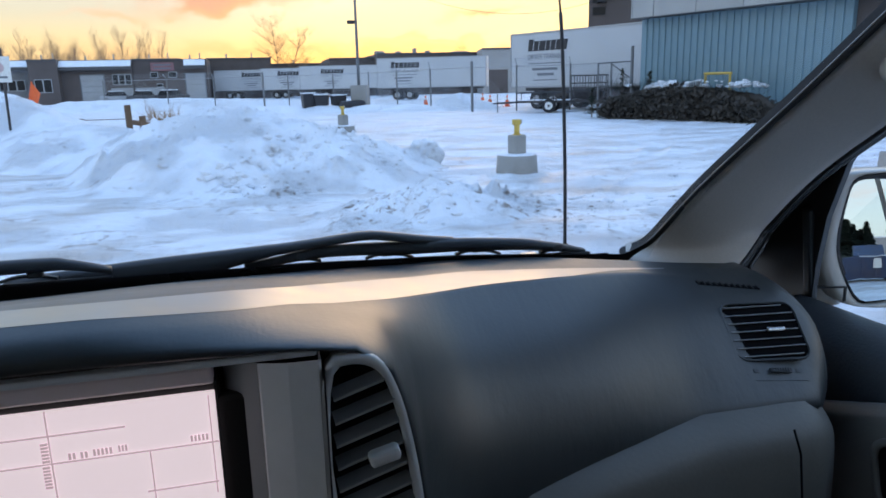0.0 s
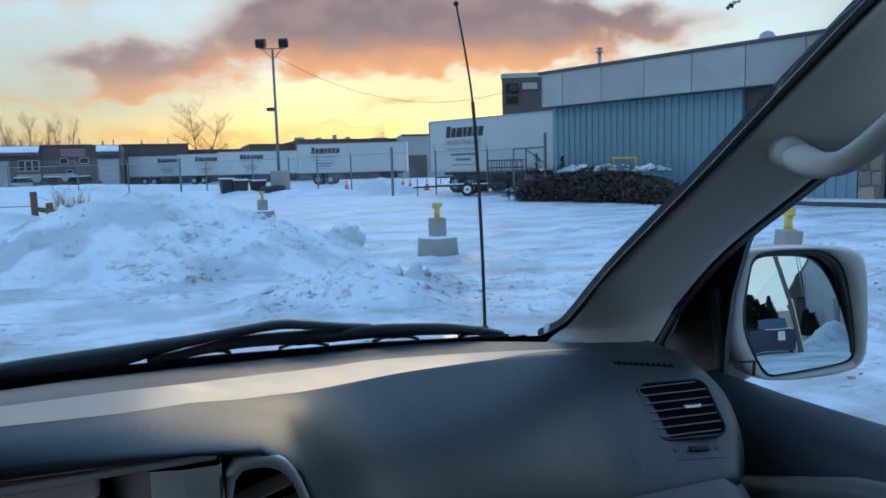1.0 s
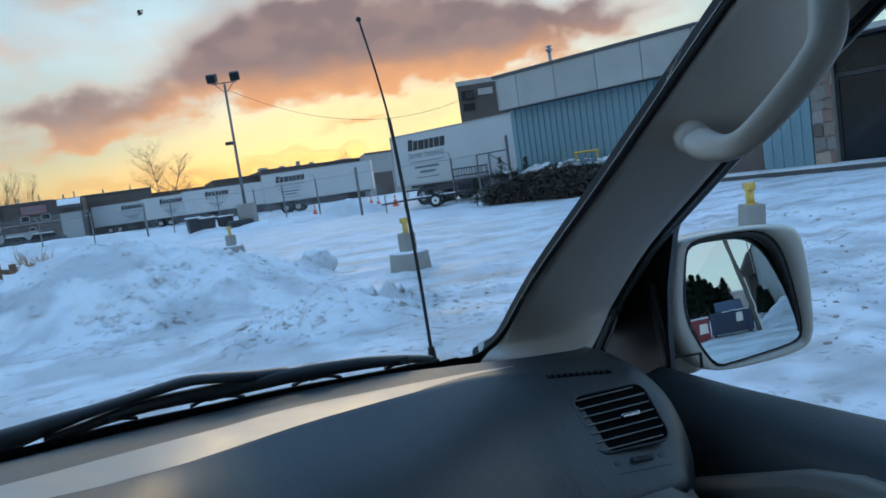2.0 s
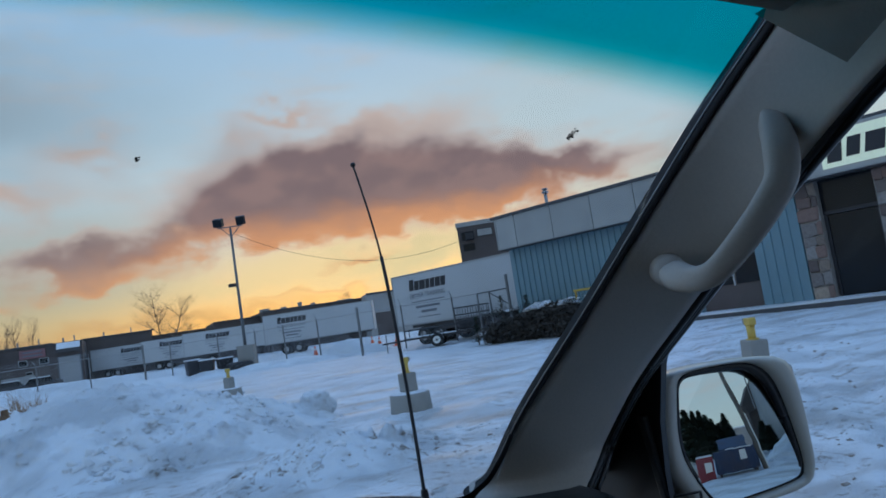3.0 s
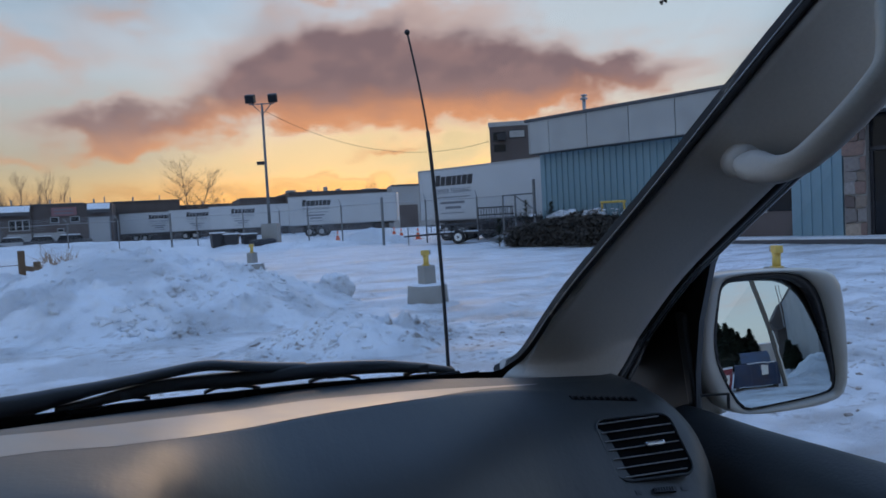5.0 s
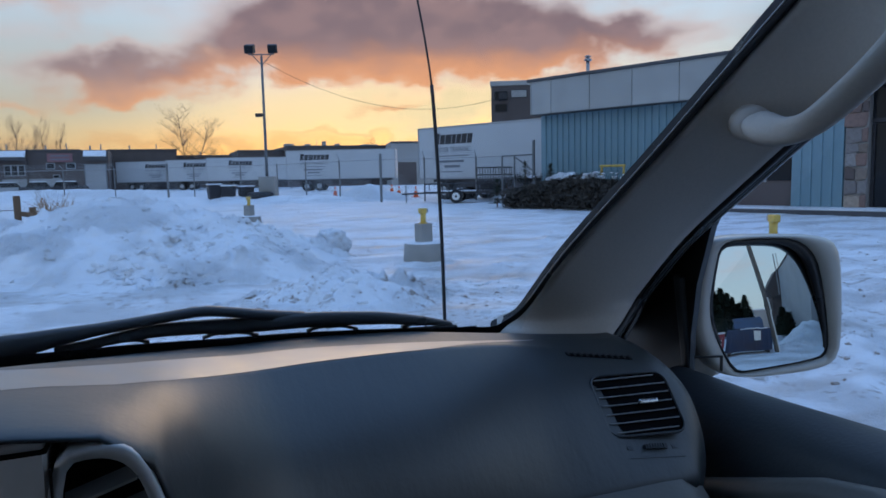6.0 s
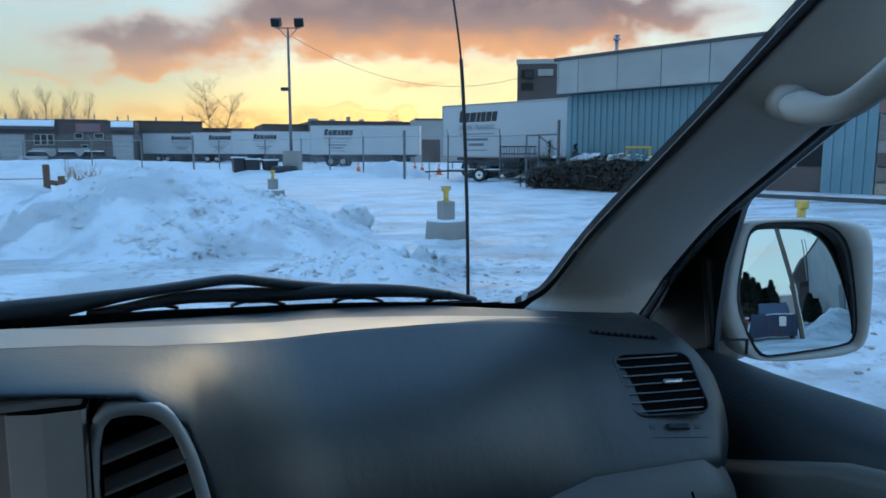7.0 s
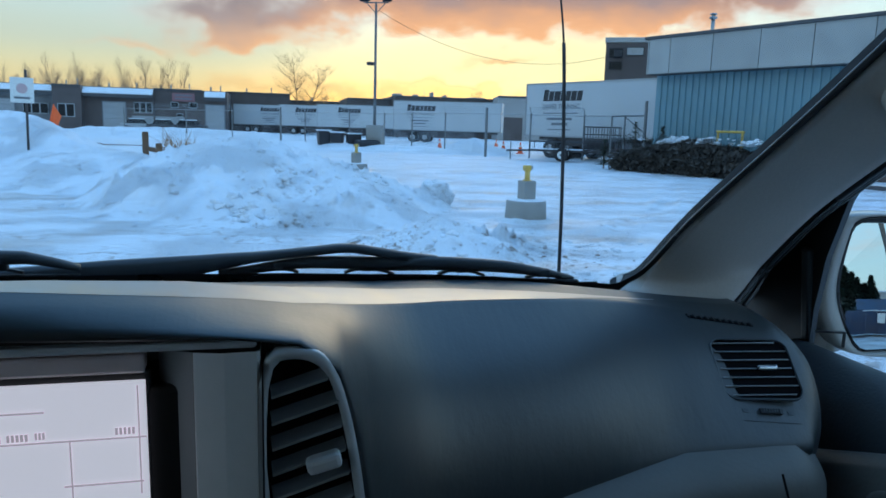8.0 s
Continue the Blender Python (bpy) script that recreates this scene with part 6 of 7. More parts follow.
# window defogger slot on the dash top, its shade painted as a near-black strip
def slot_point(u, v, lift):
    """u along the slot, v toward the glass, in metres from its middle."""
    return on_dash((0.645 + u, 0.643 - 0.14 * u + v, 1.40), (0, 0, -1), lift)


slot = part("defogger_slot", loft([[slot_point(-0.038 + 0.0076 * k, v, 0.0008) for k in range(11)] for v in (-0.0028, 0.0, 0.0028)], (0, 0, -0.004)), SHADE_BLACK, CAR, "defogger slot as a near-black strip for its shade")
for k in range(11):
    u = -0.0365 + 0.0073 * k
    part("rib", loft([[slot_point(u - 0.0009, v, 0.002), slot_point(u + 0.0009, v, 0.002)] for v in (-0.0035, 0.0, 0.0035)], (0, 0, -0.004)), VENT_BLACK, slot)


# ---- centre stack ----
STACK = Matrix.Translation((0, 0.40, 0)) @ Euler((radians(90), 0, 0)).to_matrix().to_4x4()  # x across, y up, z toward the cabin


def stack_panel(name, x0, x1, z0, z1, front, mat, parent, label="", bevel=0.004):
    return part(name, boxed(((x0 + x1) / 2, front + 0.03, (z0 + z1) / 2), (x1 - x0, 0.06, z1 - z0), None, bevel), mat, parent, label)


stack = stack_panel("console_face", -0.19, 0.19, 0.85, 1.285, 0.432, VENT_BLACK, CAR, "silver centre console face")
def column(side):
    """Faceted upright between vent and screen, with a dark cheek that runs back to the screen."""
    def lofted(prof, tops):
        return loft([[(side * x, y, min(z, top)) for (x, y), top in zip(prof, tops)] for z in (1.40, 1.29, 1.2, 1.1, 1.0, 0.90)])

    part("cheek", lofted([(0.0885, 0.450), (0.0895, 0.444), (0.1125, 0.4215)], (1.306, 1.306, 1.3100)), CHEEK, stack, "dark grey cheek beside the screen")
    part("column", lofted([(0.1125, 0.4250), (0.1130, 0.4190), (0.1140, 0.4175), (0.1300, 0.4075), (0.1325, 0.4060), (0.1520, 0.3975), (0.1540, 0.3990), (0.1545, 0.44)], (1.310, 1.3105, 1.311, 1.313, 1.3135, 1.3165, 1.3165, 1.3165)), SILVER, stack, "satin silver faceted upright")


column(1)
column(-1)


def navigation():
    scr = part("navigation_screen", boxed((0.0, 0.425, 1.238), (0.175, 0.02, 0.132), None, 0.003), VENT_BLACK, CAR, "navigation screen lit with a pale pink map")
    part("display", boxed((0.0, 0.4130, 1.238), (0.170, 0.004, 0.118)), SCREEN, scr)
    part("upper_bezel", boxed((0.0, 0.420, 1.3065), (0.170, 0.012, 0.012), Matrix.Rotation(radians(-6), 4, "X"), 0.002), SCREEN_FRAME, scr, "pinkish grey strip over the screen")
    ink = ((-0.020, 1.281, 0.098, 0.0009), (0.010, 1.262, 0.150, 0.0008), (0.060, 1.233, 0.045, 0.0008), (-0.02, 1.215, 0.12, 0.0008))
    for x, z, w, h in ink:
        part("map_line", boxed((x, 0.4105, z), (w, 0.0012, h)), MAP_INK, scr)
    for x, z, h in ((-0.016, 1.245, 0.105), (0.042, 1.225, 0.073), (0.081, 1.26, 0.07)):
        part("map_line", boxed((x, 0.4104, z), (0.0008, 0.0012, h)), MAP_INK, scr)
    # unreadable street labels stand as small bars
    for x, z, w, h in ((-0.004, 1.2655, 0.005, 0.0042), (0.003, 1.2655, 0.005, 0.0042), (0.014, 1.266, 0.012, 0.0042), (0.026, 1.2665, 0.006, 0.0042), (0.073, 1.2665, 0.012, 0.0042), (-0.019, 1.270, 0.0042, 0.014), (-0.0195, 1.253, 0.0042, 0.016)):
        n = max(2, round(max(w, h) / 0.0024))
        for k in range(n):
            t = (k + 0.5) / n - 0.5
            part("street_bar", boxed((x + (t * w if w > h else 0), 0.4102, z + (t * h if h >= w else 0)), ((w / n * 0.62) if w > h else w, 0.001, h if w > h else h / n * 0.62)), MAP_INK, scr)


navigation()


def centre_vent(side):
    """Tall vent whose outer edge leans outward toward its foot."""
    def outline(g):
        pts = [(0.158 - g, 1.17 - g), (0.156 - g, 1.308 + g), (0.176, 1.3115 + g), (0.190 + 0.6 * g, 1.306 + g), (0.198 + g, 1.292), (0.206 + g, 1.26), (0.213 + g, 1.215), (0.217 + g, 1.17 - g)]
        out = []
        for i in range(len(pts)):
            p = Vector((*pts[i], 0))
            a = p.lerp(Vector((*pts[i - 1], 0)), 0.49)
            b = p.lerp(Vector((*pts[(i + 1) % len(pts)], 0)), 0.49)
            for u in (0, 0.25, 0.5, 0.75, 1):
                q = a.lerp(p, u).lerp(p.lerp(b, u), u)
                out.append((side * q.x, q.y))
        return out

    v = part("centre_vent", ring(outline(0.0062), outline(0.0), 0.014, STACK @ Matrix.Translation((0, 0, -0.012))), SILVER, CAR, "tall centre air vent in a satin silver ring", True)
    # depth behind the slats is a near-black sheet, shade put into colour
    part("cavity", prism(outline(0.004), 0.004, STACK @ Matrix.Translation((0, 0, -0.012))), SHADE_BLACK, v)
    for k in range(7):
        z = 1.294 - 0.0165 * k
        right = 0.200 + (1.292 - z) * 0.155 if z < 1.292 else 0.196
        bm = bmesh.new()
        box(bm, (side * (0.159 + right) / 2, 0.404, z), (right - 0.159, 0.013, 0.0018), Euler((radians(20), radians(-17 * side), 0)).to_matrix().to_4x4(), 0.0006)
        blade = part("slat", bm, CHEEK, v)
        # the lit lower edge of each slat is a separate bar in paler grey
        bm = bmesh.new()
        box(bm, (side * (0.159 + right) / 2, 0.3975, z - 0.0026), (right - 0.160, 0.0016, 0.0014), Euler((0, radians(-17 * side), 0)).to_matrix().to_4x4(), 0.0004)
        part("slat_edge", bm, SLAT, blade, "thin paler bar for the highlight on the slat's edge")
    part("tab", boxed((side * 0.192, 0.392, 1.2445), (0.022, 0.012, 0.010), Euler((0, radians(-14 * side), 0)).to_matrix().to_4x4(), 0.003), SILVER, v, "silver slider tab")


centre_vent(1)
centre_vent(-1)
part("hood_trim", boxed((0, 0.4105, 1.3185), (0.304, 0.010, 0.0050), None, 0.0020), SILVER, stack, "thin silver strip under the hood")
part("stack_joint", boxed((0.1552, 0.4005, 1.234), (0.0010, 0.011, 0.15)), VENT_BLACK, stack)

# the stack stands out toward the cabin under the brow of the dash; the screen is set back in it
SEATED = Vector((0.143, -0.037, 1.472))


def drawn_near(ob, k):
    ob.data.transform(Matrix.Translation(SEATED) @ Matrix.Scale(k, 4) @ Matrix.Translation(-SEATED))
    for c in ob.children:
        drawn_near(c, k)


for ob in CAR.children:
    if ob.name.startswith(("console_face", "centre_vent")):
        drawn_near(ob, 0.913)
    elif ob.name.startswith("navigation_screen"):
        drawn_near(ob, 0.945)

# ---- right front pillar ----
EDGE_IN = [(0.548, 0.740, 1.250), (0.567, 0.718, 1.276), (0.600, 0.628, 1.385), (0.632, 0.540, 1.474), (0.660, 0.468, 1.552), (0.686, 0.405, 1.620), (0.712, 0.348, 1.678), (0.725, 0.30, 1.72)]
EDGE_OUT = [(0.742, 0.735, 1.238), (0.800, 0.760, 1.290), (0.812, 0.690, 1.368), (0.790, 0.560, 1.447), (0.772, 0.455, 1.508), (0.758, 0.365, 1.560), (0.748, 0.285, 1.602), (0.742, 0.20, 1.64)]

CABIN, FRONT = Vector((0.22, -0.02, 1.475)), Vector((0.124, -0.052, 1.494))
GLASS_END = [FRONT + (Vector((x + 0.004, y, z)) - FRONT) * 1.045 for x, y, z in EDGE_IN]
# the trim flares out along the dash at its foot
GLASS_END[:2] = [Vector((0.5907, 0.7821, 1.2347)), Vector((0.5851, 0.7864, 1.2587)), Vector((0.6036, 0.7842, 1.2669)), Vector((0.6153, 0.7691, 1.2807)), Vector((0.6159, 0.7035, 1.3356))]
EDGE_OUT = [CABIN + (Vector(p) - CABIN) * 0.965 for p in EDGE_OUT]
EDGE_OUT[:2] = [EDGE_OUT[0] - Vector((0, 0, 0.03)), EDGE_OUT[0], EDGE_OUT[0].lerp(EDGE_OUT[1], 0.35), EDGE_OUT[0].lerp(EDGE_OUT[1], 0.7), EDGE_OUT[1]]
# the trim begins beside a black rubber that widens toward the roof
EDGE_IN = [g.lerp(o, 0.006 + 0.091 * max(0.0, min(1.0, (k - 2) / 6))) for k, (g, o) in enumerate(zip(GLASS_END, EDGE_OUT))]

# the trim stops short of the door frame, where the seals run
EDGE_TRIM = [b.lerp(Vector(a), 0.09) for a, b in zip(EDGE_IN, EDGE_OUT)]
CABIN_SIDE = lambda b, side: CABIN + (b - CABIN) * 1.012


def pillar(side):
    rows = []
    for i in range(45):
        t = i / 44
        a, b = lerp_curve(EDGE_IN, t), lerp_curve(EDGE_TRIM, t)
        bulge = Vector((-0.60, -0.72, -0.1)) * (0.016 - 0.024 * min(1, max(0.0, t * 1.43 - 0.43) * 1.6))
        row = [a + Vector((0.012, 0.016, 0.01)), a]
        for k in range(1, 10):
            u = k / 10
            row.append(a.lerp(b, u) + bulge * math.sin(math.pi * u))
        row += [b, CABIN_SIDE(b, side)]
        rows.append([Vector((side * p.x, p.y, p.z)) for p in row])
    return part("pillar_trim", loft(rows), PILLAR, CAR, "taupe front pillar trim", True)


pillar(1)
pillar(-1)
for s in (1, -1):  # dark return from the trim to the door frame
    rows = [[CABIN + (lerp_curve(EDGE_OUT, k / 30) - CABIN) * f for f in (1.01, 1.06, 1.13, 1.2)] for k in range(31)]
    part("pillar_return", loft([[Vector((s * q.x, q.y, q.z)) for q in r] for r in rows]), SHADE_BLACK, CAR, "black return behind the pillar trim")
# dark rubber edge of the glass along the pillar
rows = []
for k in range(37):
    a, b = lerp_curve(GLASS_END, 0.09 + 0.90 * k / 36), lerp_curve(EDGE_IN, 0.09 + 0.90 * k / 36)
    rows.append([a + Vector((0.004, 0.014, 0.006)), a, a.lerp(b, 0.3) + Vector((-0.0015, -0.002, 0)), a.lerp(b, 0.8) + Vector((-0.0012, -0.002, 0)), b + Vector((0.004, 0.006, 0.002))])
part("pillar_gasket", loft(rows), RUBBER, CAR, "black gasket between glass and pillar", True)
bm = tube(bmesh.new(), [lerp_curve(GLASS_END, 0.30 + 0.68 * k / 24) + Vector((-0.0006, 0.001, 0.0)) for k in range(25)], 0.0009, 6)
part("gasket_lip", bm, STEEL, CAR, "thin bright lip of the glass seal", True)


def seal_line(u, far):
    """A line beside the trim: u from the door frame (0) to the trim (0.09), a little behind it."""
    return [CABIN + (lerp_curve(EDGE_OUT, 0.10 + 0.90 * k / 32).lerp(lerp_curve(EDGE_IN, 0.10 + 0.90 * k / 32), u) - CABIN) * far for k in range(33)]


part("door_seal", tube(bmesh.new(), seal_line(0.068, 1.012), 0.0050, 8), FRIT, CAR, "black door seal along the pillar", True)
part("door_frame_edge", tube(bmesh.new(), seal_line(0.040, 1.018), 0.0050, 8), DOOR_DARK, CAR, "dark window frame of the door", True)
part("glass_run", tube(bmesh.new(), seal_line(0.014, 1.024), 0.0060, 8), FRIT, CAR, "black glass run of the door", True)


def grab_handle():
    """A flat-sided handle on two feet that stand out from the trim; each row: centre, half width."""
    line = [(0.750, 0.537, 1.494, 0.0150), (0.734, 0.511, 1.488, 0.0150), (0.725, 0.478, 1.483, 0.0122), (0.725, 0.450, 1.489, 0.0118), (0.737, 0.421, 1.515, 0.0126),
            (0.751, 0.403, 1.540, 0.0131), (0.762, 0.395, 1.560, 0.0136), (0.769, 0.396, 1.585, 0.0142), (0.785, 0.411, 1.611, 0.0124), (0.805, 0.429, 1.628, 0.0090)]
    line = [(*(CABIN + (Vector(p[:3]) - CABIN) * 0.90), p[3] * 0.90) for p in line]  # it stands clear of the trim
    n = 40
    mids = [lerp_curve([p[:3] for p in line], k / n) for k in range(n + 1)]
    half = [lerp_curve([(p[3], 0, 0) for p in line], k / n).x for k in range(n + 1)]
    rows = []
    for k, (c, h) in enumerate(zip(mids, half)):
        along = (mids[min(k + 1, n)] - mids[max(k - 1, 0)]).normalized()
        out = Vector((-0.62, -0.78, 0.0))  # toward the seat
        side = along.cross(out).normalized()
        out = side.cross(along).normalized()
        if k in (0, n):
            h *= 0.55
        rows.append([c + side * (h * a) + out * (h * 0.72 * b) for a, b in ((-1, -0.75), (-1, 0.3), (-0.78, 0.78), (-0.35, 1), (0.35, 1), (0.78, 0.78), (1, 0.3), (1, -0.75), (0.5, -1), (-0.5, -1))])
    bm = loft(rows, None, True)
    bm.verts.ensure_lookup_table()
    bm.faces.new([bm.verts[i] for i in range(10)][::-1])
    bm.faces.new([bm.verts[len(bm.verts) - 10 + i] for i in range(10)])
    h = part("grab_handle", bm, PILLAR, CAR, "angular taupe grab handle on the pillar", True)
    for (x, y, z, r), (dx, dy, dz) in ((line[0], (0.55, 0.80, 0.1)), (line[-1], (0.5, 0.6, 0.6))):
        d = Vector((dx, dy, dz)).normalized()
        bm = rodded(Vector((x, y, z)) - d * 0.004, Vector((x, y, z)) + d * 0.075, 0.014, 0.020, 16)
        part("end_cap", bm, PILLAR, h, "flared foot of the handle", True)


grab_handle()

# ---- right door, quarter panel and side window ----
SIDE = lambda z: 0.86 - 0.28 * (z - 1.2)
WINDOW_FRONT = [(0.860, 0.748, 1.08), (0.856, 0.742, 1.17), (0.845, 0.728, 1.235), (0.829, 0.700, 1.310), (0.809, 0.655, 1.385), (0.793, 0.610, 1.435)]
bm = loft([[(x, max(y + 0.006, 1.12 - 1.72 * max(0.0, z - 1.2)), z) for x, y, z in WINDOW_FRONT], WINDOW_FRONT], (0.012, 0.004, 0))
part("quarter_panel", bm, VENT_BLACK, CAR, "dark triangular panel at the window corner")
bm = boxed((0.843, 0.738, 1.246), (0.012, 0.016, 0.15), Matrix.Rotation(radians(-14), 4, "Y") @ Matrix.Rotation(radians(8), 4, "X"), 0.004)
part("window_channel", bm, DOOR_DARK, CAR, "dark window channel")
bm = loft([[(SIDE(z) + 0.008, y, z) for y in (0.74, 0.4, 0.0, -0.45)] for z in (1.16, 1.30, 1.45, 1.60)])
for v in bm.verts:
    if v.co.y > 0.3:
        v.co.y -= max(0, v.co.z - 1.25) * 1.15
pane = part("side_window", bm, SIDE_GLASS, CAR, "clear front side window")
pane.visible_shadow = False
rows = []
for i in range(21):
    y = 0.752 - 1.20 * i / 20
    lift = 0.016 * max(0, min(1, (0.62 - y) / 0.35))
    prof = [(0.862, 1.168 + lift), (0.856, 1.186 + lift), (0.842, 1.190 + lift), (0.815, 1.184 + lift), (0.785, 1.168 + lift), (0.772, 1.14 + lift), (0.770, 1.11 + lift), (0.772, 1.085 + lift)]
    rows.append([lerp_curve([(a, y, b) for a, b in prof], q / 21) for q in range(22)])
door = part("door_top", loft(rows), DOOR_DARK, CAR, "dark grey door top and belt line", True)
rows = []
for i in range(21):
    y = 0.62 - 1.07 * i / 20
    lift = 0.016 * max(0, min(1, (0.62 - y) / 0.35))
    zt = min(1.178, 1.135 + (0.537 - y) * 0.40)
    prof = [(0.778, zt - 0.004), (0.760, zt), (0.748, zt - 0.008), (0.741, zt - 0.03), (0.735, 0.98), (0.755, 0.80), (0.77, 0.55)]
    rows.append([lerp_curve([(a, y, b) for a, b in prof], q / 18) for q in range(19)])
lower = part("door_panel", loft(rows), TAUPE_SHADED, CAR, "taupe lower door panel", True)
PULL = frame_of((0.7385, 0.405, 1.098), (0, -1, 0.25), (0, 0, 1))
pull = part("door_pull", ring(rounded(0.200, 0.082, 0.022), rounded(0.184, 0.066, 0.016), 0.006, PULL), TAUPE_SHADED, lower, "taupe rim of the pull recess", True)
# no real hollow: the recess's shade is a near-black sheet
part("recess", prism(rounded(0.186, 0.068, 0.016), 0.003, PULL), SHADE_BLACK, pull, "near-black sheet for the shade in the pull recess")
part("lever", boxed((0, 0, 0), (0.085, 0.010, 0.006), PULL @ Matrix.Translation((-0.025, -0.012, 0.006)) @ Matrix.Rotation(radians(-18), 4, "Z"), 0.003), CHROME, pull, "bright release lever")


# ---- side mirror ----
MIR = frame_of((0.972, 0.726, 1.262), (0.955, -0.297, 0.0), (0.0, 0.02, 1.0))  # x outward, y up, z toward the cabin


def rounded_loop(pts, share=0.42):
    """A closed outline with its corners cut to short arcs."""
    out = []
    for i in range(len(pts)):
        p = Vector((*pts[i], 0))
        a = p.lerp(Vector((*pts[i - 1], 0)), share)
        b = p.lerp(Vector((*pts[(i + 1) % len(pts)], 0)), share)
        for u in (0, 0.33, 0.67, 1):
            q = a.lerp(p, u).lerp(p.lerp(b, u), u)
            out.append((q.x, q.y))
    return out


# twelve corners each, from the lower inner one upward and round; the glass is square-shouldered outside, drawn in at its inner foot
GLASS_LOOP = [(-0.074, -0.024), (-0.078, 0.010), (-0.072, 0.056), (-0.066, 0.085), (-0.030, 0.089), (0.030, 0.087), (0.056, 0.062), (0.074, 0.0), (0.083, -0.062), (0.062, -0.071), (-0.020, -0.081), (-0.046, -0.083)]
RIM_LOOP = [(-0.081, -0.026), (-0.084, 0.012), (-0.077, 0.056), (-0.069, 0.092), (-0.030, 0.0965), (0.040, 0.0955), (0.070, 0.070), (0.084, 0.0), (0.091, -0.068), (0.064, -0.077), (-0.020, -0.0875), (-0.050, -0.090)]
SHELL_LOOP = [(-0.112, -0.040), (-0.109, 0.010), (-0.102, 0.056), (-0.093, 0.095), (-0.040, 0.102), (0.056, 0.100), (0.103, 0.090), (0.1085, 0.006), (0.104, -0.074), (0.068, -0.091), (-0.020, -0.0965), (-0.078, -0.088)]


def side_mirror():
    glass, rim, rim_in = rounded_loop(GLASS_LOOP), rounded_loop(RIM_LOOP), rounded_loop([(x * 0.985, y * 0.985) for x, y in RIM_LOOP])
    hull = rounded_loop(SHELL_LOOP)

    def between(a, b, u):
        return [(p[0] + (q[0] - p[0]) * u, p[1] + (q[1] - p[1]) * u) for p, q in zip(a, b)]

    def shrunk(o, k):
        return [(x * k, y * k) for x, y in o]

    rows = []
    for o, z in ((rim_in, -0.004), (rim, 0.007), (between(rim, hull, 0.35), 0.013), (between(rim, hull, 0.72), 0.0115), (between(rim, hull, 0.93), 0.004), (hull, -0.008), (shrunk(hull, 0.985), -0.035), (shrunk(hull, 0.90), -0.075), (shrunk(hull, 0.70), -0.105), (shrunk(hull, 0.35), -0.118)):
        rows.append([MIR @ Vector((x, y, z)) for x, y in o])
    hs = part("side_mirror", loft(rows, None, True), PAINT, CAR, "champagne painted side mirror housing", True)
    bm = ring(between(rim, glass, -0.05), between(glass, rim, 0.05), 0.010, MIR @ Matrix.Translation((0, 0, -0.006)))
    part("mirror_rim", bm, FRIT, hs, "black rim round the mirror glass", True)
    tilt = frame_of((0.972, 0.726, 1.262), (0.955, -0.297, 0.0), (0.0, 0.14, 1.0))
    # slightly convex glass: a cap of a sphere of 1.4 m
    bm = bmesh.new()
    o = between(glass, rim, 0.4)
    R = 1.4
    rings = []
    for s in (1.0, 0.8, 0.6, 0.4, 0.2):
        rings.append([bm.verts.new(tilt @ Vector((x * s, y * s, math.sqrt(R * R - (x * s) ** 2 - (y * s) ** 2) - R + 0.001))) for x, y in o])
    c = bm.verts.new(tilt @ Vector((0, 0, 0.001)))
    n = len(o)
    for a, b in zip(rings, rings[1:]):
        for i in range(n):
            bm.faces.new((a[i], a[(i + 1) % n], b[(i + 1) % n], b[i]))
    for i in range(n):
        bm.faces.new((rings[-1][i], rings[-1][(i + 1) % n], c))
    part("mirror_glass", bm, MIRROR, hs, "convex mirror glass", True)
    bm = boxed((0.900, 0.790, 1.200), (0.075, 0.06, 0.080), Matrix.Rotation(radians(-18), 4, "Z"), 0.016)
    part("mirror_foot", bm, PAINT, hs, "champagne mirror foot", True)
    part("foot_seam", boxed((0.866, 0.7195, 1.2075), (0.036, 0.004, 0.0025), Matrix.Rotation(radians(-18), 4, "Z")), FRIT, hs)
    part("foot_seam", boxed((0.884, 0.714, 1.198), (0.0025, 0.004, 0.021), Matrix.Rotation(radians(-18), 4, "Z")), FRIT, hs)


side_mirror()


# ---- wipers and antenna ----
def flat_bar(pts, heights, depth):
    """A bar along the points, as high as heights says and depth thick, with a rounded top."""
    rows = []
    for p, h in zip(pts, heights):
        rows.append([p + Vector((0, dy * depth, dz * h)) for dy, dz in ((-0.5, -0.5), (-0.5, 0.3), (-0.3, 0.5), (0.3, 0.5), (0.5, 0.3), (0.5, -0.5))])
    bm = loft(rows, None, True)
    bm.faces.new([v for v in bm.verts[:6]][::-1])
    bm.faces.new([v for v in bm.verts[-6:]])
    return bm


def wiper(arm, blade, rubber, yokes, label):
    """All rows run along the glass as (x, z)."""
    def along(rows, n, off):
        pts = [on_glass(x, z, off) for x, z in rows]
        return [lerp_curve(pts, k / n) for k in range(n + 1)]

    w = part("wiper", flat_bar(along(blade, 28, 0.010), [0.006 + 0.009 * math.sin(math.pi * k / 28) for k in range(29)], 0.012), WIPER, CAR, label, True)
    part("rubber", flat_bar(along(rubber, 16, 0.003), [0.006] * 17, 0.006), RUBBER, w)
    part("arm", flat_bar(along(arm, 20, 0.016), [0.028 if k < 5 else max(0.0095, 0.026 - 0.0048 * (k - 5)) for k in range(21)], 0.014), WIPER, w, "black wiper arm", True)
    for y in yokes:
        part("yoke", flat_bar(along(y, 8, 0.007), [0.0035] * 9, 0.006), WIPER, w)
        mid = y[len(y) // 2]
        part("pivot", boxed(on_glass(mid[0], mid[1] + 0.002, 0.008), (0.016, 0.010, 0.010), None, 0.002), WIPER, w)
    return w


